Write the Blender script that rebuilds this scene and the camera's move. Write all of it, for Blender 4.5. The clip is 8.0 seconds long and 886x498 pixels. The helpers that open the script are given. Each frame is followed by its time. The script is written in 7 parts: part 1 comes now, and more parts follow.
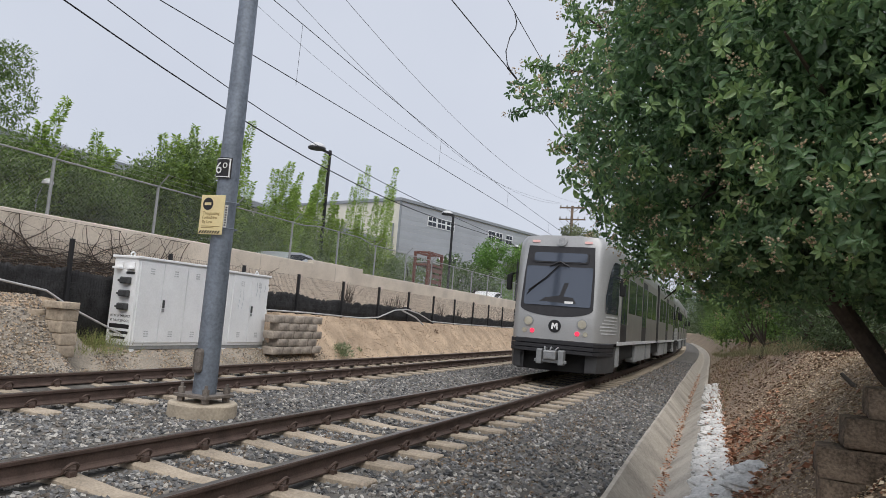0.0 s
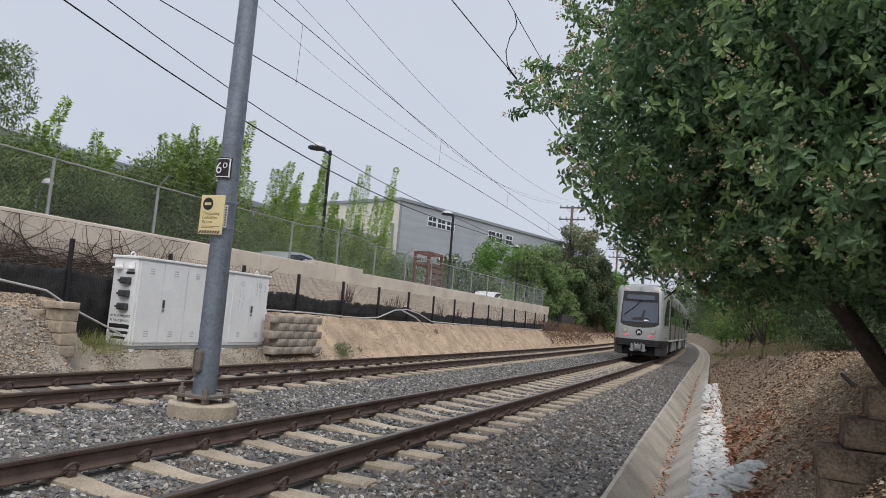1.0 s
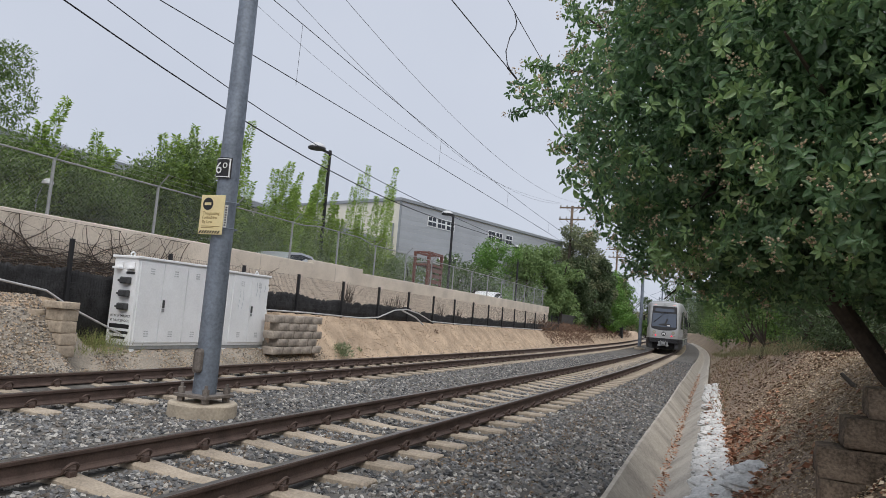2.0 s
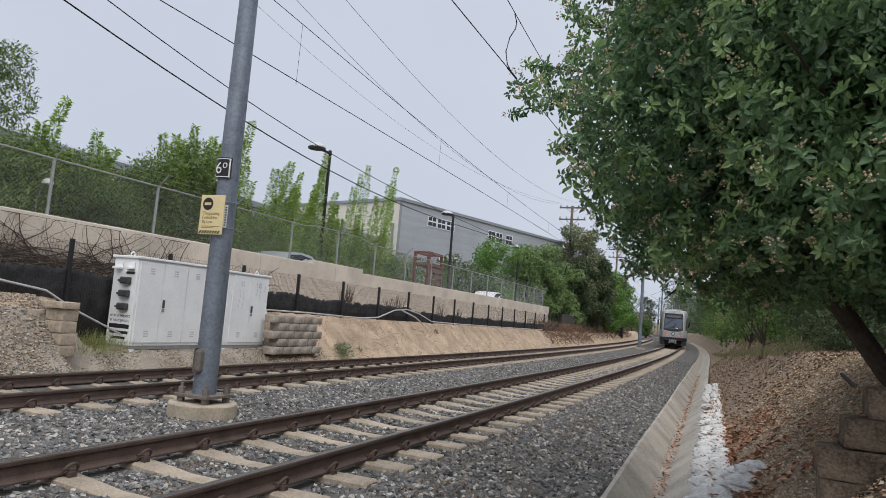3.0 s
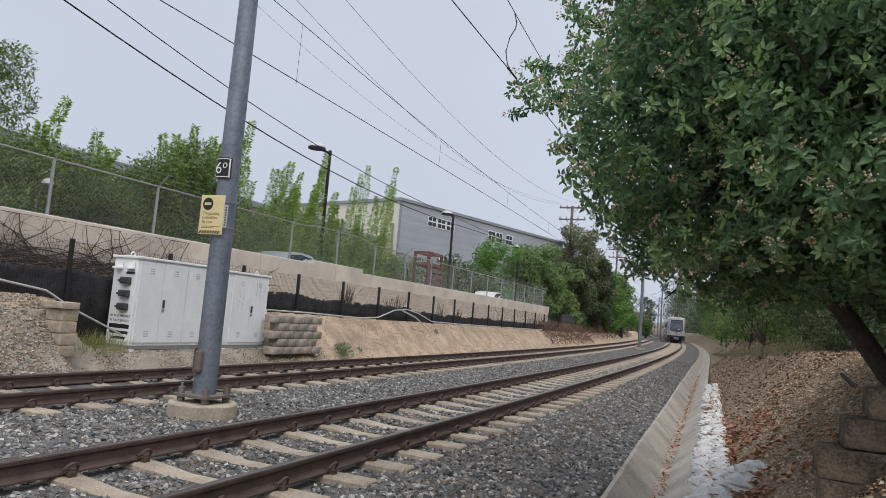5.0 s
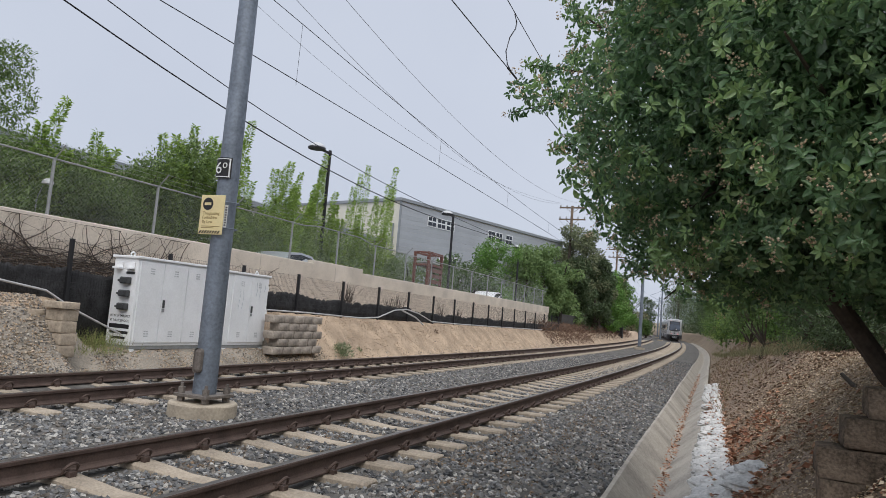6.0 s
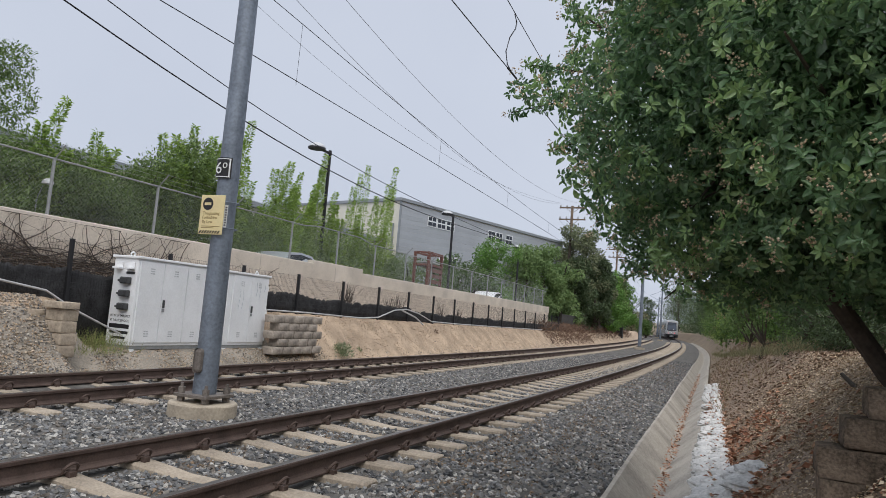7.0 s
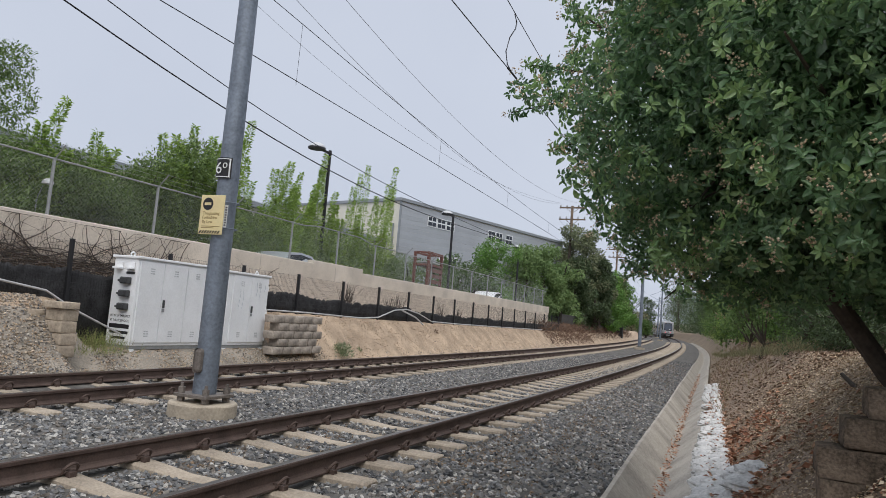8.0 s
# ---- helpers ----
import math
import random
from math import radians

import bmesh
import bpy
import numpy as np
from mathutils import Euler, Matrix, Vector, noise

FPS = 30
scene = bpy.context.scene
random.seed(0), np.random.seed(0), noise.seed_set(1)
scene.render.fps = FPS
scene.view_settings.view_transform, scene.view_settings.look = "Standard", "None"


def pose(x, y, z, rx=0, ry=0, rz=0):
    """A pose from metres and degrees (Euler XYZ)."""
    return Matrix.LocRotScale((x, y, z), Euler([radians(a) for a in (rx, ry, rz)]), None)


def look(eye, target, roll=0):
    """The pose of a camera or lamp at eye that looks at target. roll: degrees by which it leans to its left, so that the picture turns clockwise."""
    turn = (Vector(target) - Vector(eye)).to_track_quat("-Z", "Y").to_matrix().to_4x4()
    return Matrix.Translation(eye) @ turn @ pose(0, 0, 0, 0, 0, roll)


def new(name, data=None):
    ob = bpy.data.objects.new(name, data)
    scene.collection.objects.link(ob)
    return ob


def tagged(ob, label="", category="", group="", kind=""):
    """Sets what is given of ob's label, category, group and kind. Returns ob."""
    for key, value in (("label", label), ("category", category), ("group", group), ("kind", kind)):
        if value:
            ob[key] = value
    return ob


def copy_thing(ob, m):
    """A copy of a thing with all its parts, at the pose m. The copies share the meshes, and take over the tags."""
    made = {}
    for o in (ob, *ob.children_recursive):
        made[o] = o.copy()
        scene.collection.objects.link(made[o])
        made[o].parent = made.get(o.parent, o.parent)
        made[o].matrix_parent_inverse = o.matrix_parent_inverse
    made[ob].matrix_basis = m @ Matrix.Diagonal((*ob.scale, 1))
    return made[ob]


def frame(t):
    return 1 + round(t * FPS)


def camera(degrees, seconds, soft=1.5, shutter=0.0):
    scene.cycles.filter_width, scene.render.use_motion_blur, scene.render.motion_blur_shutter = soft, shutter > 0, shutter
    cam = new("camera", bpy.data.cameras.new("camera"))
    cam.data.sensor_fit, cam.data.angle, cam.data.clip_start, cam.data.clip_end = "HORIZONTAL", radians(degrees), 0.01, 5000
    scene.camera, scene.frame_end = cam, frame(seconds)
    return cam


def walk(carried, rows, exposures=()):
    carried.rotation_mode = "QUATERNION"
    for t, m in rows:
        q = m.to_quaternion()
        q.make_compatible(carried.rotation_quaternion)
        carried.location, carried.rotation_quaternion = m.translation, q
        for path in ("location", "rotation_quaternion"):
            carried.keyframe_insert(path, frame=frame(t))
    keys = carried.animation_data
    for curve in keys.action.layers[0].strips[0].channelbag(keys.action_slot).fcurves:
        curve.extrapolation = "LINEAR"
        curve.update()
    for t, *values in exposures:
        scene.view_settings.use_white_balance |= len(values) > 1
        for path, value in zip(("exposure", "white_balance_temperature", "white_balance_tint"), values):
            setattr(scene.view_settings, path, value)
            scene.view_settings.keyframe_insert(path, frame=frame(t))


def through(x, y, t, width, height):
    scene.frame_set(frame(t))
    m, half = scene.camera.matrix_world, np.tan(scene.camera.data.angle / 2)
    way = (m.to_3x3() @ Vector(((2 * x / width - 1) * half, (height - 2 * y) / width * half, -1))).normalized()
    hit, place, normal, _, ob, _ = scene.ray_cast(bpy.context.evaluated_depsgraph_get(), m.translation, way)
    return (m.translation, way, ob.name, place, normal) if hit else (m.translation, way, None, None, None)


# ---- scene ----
# camera: stands still beside the track
RAIL_EYE = 1.333                       # eye over the rail heads
cam = camera(65.27, 8.0, soft=0.5)


def aim(tilt, roll, yaw, eye):
    t, y = radians(tilt), radians(yaw)
    way = Vector((-math.sin(y) * math.cos(t), math.cos(y) * math.cos(t), math.sin(t)))
    return look(eye, Vector(eye) + way, roll)


STAND = aim(5.552, 4.707, 23.978, (0, 0, RAIL_EYE))
walk(cam, [(0.0, STAND), (8.0, STAND)], exposures=[(0.0, 0.83, 6500, 10), (0.5, 0.78, 6470, 10), (1.5, 0.75, 6430, 10), (3.5, 0.74, 6360, 10), (8.0, 0.74, 6330, 10)])

# daylight under an even grey overcast
world = bpy.data.worlds.new("overcast_sky")
scene.world = world
world.use_nodes = True
wn = world.node_tree.nodes
wl = world.node_tree.links
wn.clear()
w_out = wn.new("ShaderNodeOutputWorld")
w_bg = wn.new("ShaderNodeBackground")
w_sky = wn.new("ShaderNodeTexSky")
w_sky.sky_type = "NISHITA"
w_sky.sun_disc = False
w_sky.sun_elevation, w_sky.sun_rotation = radians(59.5), radians(148)
w_sky.dust_density = 4.0
w_mix = wn.new("ShaderNodeMix")
w_mix.data_type = "RGBA"
w_co = wn.new("ShaderNodeTexCoord")
w_no = wn.new("ShaderNodeTexNoise")
w_no.inputs["Scale"].default_value = 1.6
w_no.inputs["Detail"].default_value = 5
w_ramp = wn.new("ShaderNodeValToRGB")
w_ramp.color_ramp.elements[0].position, w_ramp.color_ramp.elements[0].color = 0.3, (6.0, 6.45, 7.5, 1)
w_ramp.color_ramp.elements[1].position, w_ramp.color_ramp.elements[1].color = 0.75, (7.0, 7.4, 8.3, 1)
w_mix.inputs["Factor"].default_value = 0.93
wl.new(w_co.outputs["Generated"], w_no.inputs["Vector"])
wl.new(w_no.outputs["Fac"], w_ramp.inputs["Fac"])
wl.new(w_sky.outputs["Color"], w_mix.inputs["A"])
wl.new(w_ramp.outputs["Color"], w_mix.inputs["B"])
wl.new(w_mix.outputs["Result"], w_bg.inputs["Color"])
w_bg.inputs["Strength"].default_value = 0.0575
wl.new(w_bg.outputs["Background"], w_out.inputs["Surface"])
sun_data = bpy.data.lights.new("sun", "SUN")
sun_data.energy, sun_data.angle, sun_data.color = 1.5, radians(70), (1.0, 0.96, 0.9)
sun_ob = new("sun", sun_data)
sun_ob.matrix_basis = look((15, -24, 48), (0, 0, 0))

# the line of the railway: a slow left-hand curve that climbs a little
S0, RC, LT, ZS, ZQ, ZL = -17.63, 1244.0, 24.93, 3.52, 0.326e-4, 88.5
SS = np.arange(-800.0, 900.0, 0.25)
HEAD = np.where(SS < S0, 0, np.where(SS < S0 + LT, (SS - S0) ** 2 / (2 * RC * LT), LT / (2 * RC) + (SS - S0 - LT) / RC))
_i0 = int(np.argmin(abs(SS)))
CX = -np.cumsum(np.sin(HEAD)) * 0.25
CY = np.cumsum(np.cos(HEAD)) * 0.25
CX, CY = CX - CX[_i0], CY - CY[_i0]
_q = np.maximum(0, SS - ZS)
CZ = ZQ * np.where(_q < ZL, _q * _q, ZL ** 2 + 2 * ZL * (_q - ZL))
NEAR, FAR = -4.229, -8.729            # middles of the two tracks


def place(s, off, z=0.0):
    """A point by its way along the line, its offset to the right and its height over the rails."""
    th = np.interp(s, SS, HEAD)
    return (np.interp(s, SS, CX) + off * np.cos(th), np.interp(s, SS, CY) + off * np.sin(th), np.interp(s, SS, CZ) + z)


def spot(s, off, z=0.0, turn=0.0):
    """A pose on the line: its x to the right, its y along the line."""
    x, y, z = place(s, off, z)
    return Matrix.Translation((x, y, z)) @ Matrix.Rotation(float(np.interp(s, SS, HEAD)) + radians(turn), 4, "Z")


# ---- materials ----
def material(name, color, rough=0.8, metal=0.0, dark=0.75, scale=6.0, fine=60.0, bump=0.2, coords="Object", spec=0.4, vary=0.0):
    """A surface with stains at one scale, grain at a finer one, and relief. vary: how much each object differs in lightness."""
    m = bpy.data.materials.new(name)
    m.use_nodes = True
    n, l = m.node_tree.nodes, m.node_tree.links
    b = n["Principled BSDF"]
    co = n.new("ShaderNodeTexCoord")
    big, small = n.new("ShaderNodeTexNoise"), n.new("ShaderNodeTexNoise")
    for t, s, d in ((big, scale, 5), (small, fine, 4)):
        t.inputs["Scale"].default_value, t.inputs["Detail"].default_value = s, d
        l.new(co.outputs[coords], t.inputs["Vector"])
    add = n.new("ShaderNodeMath")
    add.operation = "MULTIPLY_ADD"
    l.new(small.outputs["Fac"], add.inputs[0])
    add.inputs[1].default_value = 0.6
    half = n.new("ShaderNodeMath")
    half.operation = "MULTIPLY"
    half.inputs[1].default_value = 0.7
    l.new(big.outputs["Fac"], half.inputs[0])
    l.new(half.outputs[0], add.inputs[2])
    ramp = n.new("ShaderNodeValToRGB")
    e = ramp.color_ramp.elements
    e[0].position, e[1].position = 0.42, 0.82
    e[0].color = (*[c * dark for c in color], 1)
    e[1].color = (*[min(1, c * (2 - dark) ** 0.6) for c in color], 1)
    l.new(add.outputs[0], ramp.inputs["Fac"])
    out = ramp.outputs["Color"]
    if vary:
        info, hsv, mr = n.new("ShaderNodeObjectInfo"), n.new("ShaderNodeHueSaturation"), n.new("ShaderNodeMapRange")
        mr.inputs["To Min"].default_value, mr.inputs["To Max"].default_value = 1 - vary, 1 + vary
        l.new(info.outputs["Random"], mr.inputs["Value"])
        l.new(mr.outputs["Result"], hsv.inputs["Value"])
        l.new(out, hsv.inputs["Color"])
        out = hsv.outputs["Color"]
    l.new(out, b.inputs["Base Color"])
    b.inputs["Roughness"].default_value, b.inputs["Metallic"].default_value = rough, metal
    b.inputs["Specular IOR Level"].default_value = spec
    if bump:
        bp = n.new("ShaderNodeBump")
        bp.inputs["Strength"].default_value, bp.inputs["Distance"].default_value = bump, 0.01
        l.new(add.outputs[0], bp.inputs["Height"])
        l.new(bp.outputs["Normal"], b.inputs["Normal"])
    return m


def island_material(name, colors, rough=0.8, spec=0.3, through=0.0, fine=40.0, bump=0.2):
    """Colours that change from piece to piece of a joined mesh, with a fine grain. through: light that passes a leaf."""
    m = bpy.data.materials.new(name)
    m.use_nodes = True
    n, l = m.node_tree.nodes, m.node_tree.links
    b = n["Principled BSDF"]
    geo = n.new("ShaderNodeNewGeometry")
    ramp = n.new("ShaderNodeValToRGB")
    el = ramp.color_ramp.elements
    while len(el) < len(colors):
        el.new(0.5)
    for i, c in enumerate(colors):
        el[i].position, el[i].color = i / (len(colors) - 1), (*c, 1)
    l.new(geo.outputs["Random Per Island"], ramp.inputs["Fac"])
    co, no = n.new("ShaderNodeTexCoord"), n.new("ShaderNodeTexNoise")
    no.inputs["Scale"].default_value, no.inputs["Detail"].default_value = fine, 4
    l.new(co.outputs["Object"], no.inputs["Vector"])
    hsv, mr = n.new("ShaderNodeHueSaturation"), n.new("ShaderNodeMapRange")
    mr.inputs["From Min"].default_value, mr.inputs["From Max"].default_value = 0.3, 0.7
    mr.inputs["To Min"].default_value, mr.inputs["To Max"].default_value = 0.75, 1.25
    l.new(no.outputs["Fac"], mr.inputs["Value"])
    l.new(mr.outputs["Result"], hsv.inputs["Value"])
    l.new(ramp.outputs["Color"], hsv.inputs["Color"])
    l.new(hsv.outputs["Color"], b.inputs["Base Color"])
    b.inputs["Roughness"].default_value, b.inputs["Specular IOR Level"].default_value = rough, spec
    if through:
        tr, mix = n.new("ShaderNodeBsdfTranslucent"), n.new("ShaderNodeMixShader")
        l.new(hsv.outputs["Color"], tr.inputs["Color"])
        mix.inputs["Fac"].default_value = through
        l.new(b.outputs["BSDF"], mix.inputs[1])
        l.new(tr.outputs["BSDF"], mix.inputs[2])
        l.new(mix.outputs["Shader"], n["Material Output"].inputs["Surface"])
    elif bump:
        bp = n.new("ShaderNodeBump")
        bp.inputs["Strength"].default_value, bp.inputs["Distance"].default_value = bump, 0.01
        l.new(no.outputs["Fac"], bp.inputs["Height"])
        l.new(bp.outputs["Normal"], b.inputs["Normal"])
    return m


def glow(name, color, strength):
    m = bpy.data.materials.new(name)
    m.use_nodes = True
    b = m.node_tree.nodes["Principled BSDF"]
    b.inputs["Base Color"].default_value = (*color, 1)
    b.inputs["Emission Color"].default_value = (*color, 1)
    b.inputs["Emission Strength"].default_value = strength
    return m


M_BALLAST = material("ballast_bed", (0.122, 0.114, 0.104), 0.95, dark=0.3, scale=3, fine=38, bump=1.0)
M_STONE = island_material("crushed_stone", [(0.036, 0.038, 0.041), (0.15, 0.152, 0.155), (0.28, 0.277, 0.272), (0.08, 0.085, 0.092), (0.52, 0.5, 0.465), (0.14, 0.118, 0.098), (0.19, 0.195, 0.205)], 0.9)
M_SAND = material("sandy_soil", (0.46, 0.35, 0.25), 0.95, dark=0.5, scale=1.7, fine=28, bump=1.2)
M_GRAVEL = material("pale_gravel", (0.30, 0.265, 0.22), 0.95, dark=0.5, scale=2, fine=30, bump=1.0)
M_MULCH = material("dry_mulch_soil", (0.27, 0.2, 0.143), 0.95, dark=0.45, scale=1.5, fine=24, bump=1.0)
M_GRASS = material("dry_grass_ground", (0.24, 0.185, 0.13), 0.95, dark=0.6, scale=0.6, fine=10, bump=1.0)
M_LOT = material("asphalt_lot", (0.06, 0.06, 0.062), 0.9, scale=0.5, fine=40)
M_RAILSIDE = material("rusty_rail_side", (0.098, 0.068, 0.057), 0.75, 0.15, dark=0.6, scale=5, fine=60)
M_RAILTOP = material("worn_rail_top", (0.2, 0.17, 0.15), 0.32, 0.9, dark=0.7, scale=2, fine=40, bump=0.05)
M_TIE = material("dusty_concrete_sleeper", (0.38, 0.32, 0.25), 0.92, dark=0.6, scale=3, fine=45, bump=0.35, vary=0.12)
M_CONC = material("ditch_concrete", (0.385, 0.35, 0.3), 0.9, dark=0.55, scale=1.6, fine=30, bump=0.3)
M_WALLBLOCK = material("beige_block", (0.62, 0.55, 0.47), 0.92, dark=0.75, scale=1.5, fine=35, bump=0.3, vary=0.07)
M_WALLCAP = material("beige_cast_concrete", (0.64, 0.58, 0.5), 0.9, dark=0.74, scale=0.9, fine=25, bump=0.25)
M_MORTAR = material("mortar", (0.45, 0.41, 0.36), 0.95, fine=60)
M_GALV = material("galvanised_steel", (0.2, 0.23, 0.275), 0.5, 0.4, dark=0.66, scale=4, fine=26, bump=0.08)
M_GALVFENCE = material("weathered_fence_zinc", (0.36, 0.37, 0.37), 0.6, 0.4, scale=5)
M_BLACK = material("black_painted_steel", (0.025, 0.025, 0.028), 0.55, 0.2)
M_CLOTH = material("black_silt_cloth", (0.042, 0.042, 0.044), 0.85, dark=0.3, scale=4, fine=26, bump=1.0)
M_WHITE = material("white_enamel", (0.84, 0.85, 0.86), 0.42, dark=0.92, scale=2.2, fine=30, bump=0.06)
M_THIN = material("weathered_grey_wire", (0.2, 0.205, 0.22), 0.6, 0.3)
M_WIRE = material("dark_wire", (0.035, 0.035, 0.04), 0.6, 0.4)
M_TRAIN = material("silver_train_paint", (0.41, 0.415, 0.42), 0.38, 0.35, dark=0.9, scale=1.5, fine=30, bump=0.03)
M_TRAINDARK = material("charcoal_train_trim", (0.028, 0.028, 0.032), 0.5, 0.1)
M_STEELSIDE = material("ribbed_stainless_side", (0.36, 0.35, 0.33), 0.45, 0.55, dark=0.85, scale=2, fine=40, bump=0.05)


def box_bm(x0, x1, y0, y1, z0, z1, bevel=0.0, bm=None, m=None):
    own = bmesh.new()
    v = [own.verts.new((x, y, z)) for x in (x0, x1) for y in (y0, y1) for z in (z0, z1)]
    for q in ((0, 1, 3, 2), (4, 6, 7, 5), (0, 4, 5, 1), (2, 3, 7, 6), (0, 2, 6, 4), (1, 5, 7, 3)):
        own.faces.new([v[i] for i in q])
    if bevel:
        bmesh.ops.bevel(own, geom=own.edges[:], offset=bevel, segments=2, affect="EDGES", profile=0.5)
    if m is not None:
        own.transform(m)
    if bm is None:
        return own
    me = bpy.data.meshes.new("joined")
    own.to_mesh(me)
    own.free()
    bm.from_mesh(me)
    bpy.data.meshes.remove(me)
    return bm


def tube_bm(points, radius, sides=8, bm=None, closed_ends=True):
    """A round bar along points; radius may be a list."""
    bm = bm or bmesh.new()
    pts = [Vector(q) for q in points]
    rad = radius if isinstance(radius, (list, tuple)) else [radius] * len(pts)
    rings = []
    for i, q in enumerate(pts):
        way = (pts[min(i + 1, len(pts) - 1)] - pts[max(i - 1, 0)])
        way = way.normalized() if way.length > 1e-9 else Vector((0, 0, 1))
        a = way.cross(Vector((0, 0, 1)) if abs(way.z) < 0.9 else Vector((1, 0, 0))).normalized()
        b = way.cross(a)
        rings.append([bm.verts.new(q + (a * math.cos(k * math.tau / sides) + b * math.sin(k * math.tau / sides)) * rad[i]) for k in range(sides)])
    for r0, r1 in zip(rings, rings[1:]):
        for k in range(sides):
            bm.faces.new((r0[k], r0[(k + 1) % sides], r1[(k + 1) % sides], r1[k]))
    if closed_ends:
        bm.faces.new(rings[0][::-1])
        bm.faces.new(rings[-1])
    return bm


def mesh_of(name, bm, mats, smooth=False):
    bmesh.ops.recalc_face_normals(bm, faces=bm.faces[:]) if len(bm.faces) < 60000 else None
    me = bpy.data.meshes.new(name)
    bm.to_mesh(me)
    bm.free()
    for m in mats if isinstance(mats, (list, tuple)) else [mats]:
        me.materials.append(m)
    if smooth:
        me.shade_smooth()
        me.set_sharp_from_angle(angle=radians(35))
    return me


def part(name, bm, mat, parent, label="", smooth=False, m=None):
    ob = new(name, bm if isinstance(bm, bpy.types.Mesh) else mesh_of(name, bm, mat, smooth))
    ob.parent = parent
    if m is not None:
        ob.matrix_basis = m
    if label:
        tagged(ob, label)
    return ob


def thing(name, label, category, m=None, group="", kind=""):
    ob = new(name)
    ob.empty_display_size = 0.2
    if m is not None:
        ob.matrix_basis = m
    return tagged(ob, label, category, group, kind)


def solo(name, bm, mat, label, category, m=None, group="", kind="", smooth=False):
    ob = new(name, bm if isinstance(bm, bpy.types.Mesh) else mesh_of(name, bm, mat, smooth))
    if m is not None:
        ob.matrix_basis = m
    return tagged(ob, label, category, group, kind)


def soup(name, verts, faces, mat, smooth=False):
    me = bpy.data.meshes.new(name)
    if isinstance(verts, np.ndarray) and isinstance(faces, np.ndarray):
        n, k = faces.shape
        me.vertices.add(len(verts))
        me.vertices.foreach_set("co", verts.astype(np.float32).ravel())
        me.loops.add(n * k)
        me.loops.foreach_set("vertex_index", faces.astype(np.int32).ravel())
        me.polygons.add(n)
        me.polygons.foreach_set("loop_start", np.arange(n, dtype=np.int32) * k)
        me.update(calc_edges=True)
    else:
        me.from_pydata(verts if isinstance(verts, list) else verts.tolist(), [], faces)
    for k in mat if isinstance(mat, (list, tuple)) else [mat]:
        me.materials.append(k)
    if smooth:
        me.shade_smooth()
    else:
        me.shade_flat()
    return me


def smooth01(a, b, v):
    t = np.clip((v - a) / (b - a), 0, 1)
    return t * t * (3 - 2 * t)


# ---- the ground ----
def height(s, off):
    """Ground over the rail heads, by way along the line and offset."""
    s, off = np.asarray(s, float), np.asarray(off, float)
    z = np.full(np.broadcast(s, off).shape, -0.22) + 0 * s + 0 * off
    for mid in (NEAR, FAR):
        z = np.where(np.abs(off - mid) < 1.2, -0.238, z)
    # sandy slope up to the fence on the far side
    out = 0.45 * (1 - smooth01(8.0, 8.5, s))
    up = 1 - smooth01(-11.45, -9.95, off - out)
    crest = 1.12 - 0.006 * np.clip(s - 12, 0, 60)
    slope = -0.17 + (crest + 0.17) * up
    near_end = 0.45 * (1 - smooth01(8.7, 9.6, s))
    shelf = -0.17 + 0.40 * (1 - smooth01(-10.75, -10.0, off - near_end))
    bay = smooth01(8.75, 9.15, s) * (1 - smooth01(14.0, 14.25, s))
    z = np.where(off < -9.9 + np.maximum(out, near_end), slope * (1 - bay) + shelf * bay, z)
    z = np.where((off < -11.45), crest, z)
    lot = smooth01(-13.9, -13.6, off)
    z = np.where(off < -13.6, 1.55 + (crest - 1.55) * lot, z)
    # bank to the right of the ditch
    lip = ditch_line(s)
    e = off - (lip + 0.78)
    bank = -0.30 + 0.25 * np.clip(e, 0, 0.3) + 1.05 * np.clip(e - 0.3, 0, 1.35) + 0.12 * np.clip(e - 1.65, 0, 60)
    z = np.where(e > 0, bank, z)
    d = off - lip
    inside = (d > -0.05) & (e < 0.05)
    z = np.where(inside, -0.8, z)
    z = np.where((d <= 0) & (off > -2.4), -0.22 - 0.1 * smooth01(-2.4, -1.3, off), z)
    return z


def ditch_line(s):
    """Offset of the ditch's lip by the track."""
    return np.interp(np.asarray(s, float), [-10, 7, 10.5, 24, 40, 75, 130], [-1.04, -1.11, -1.23, -1.55, -1.73, -1.6, -1.6])


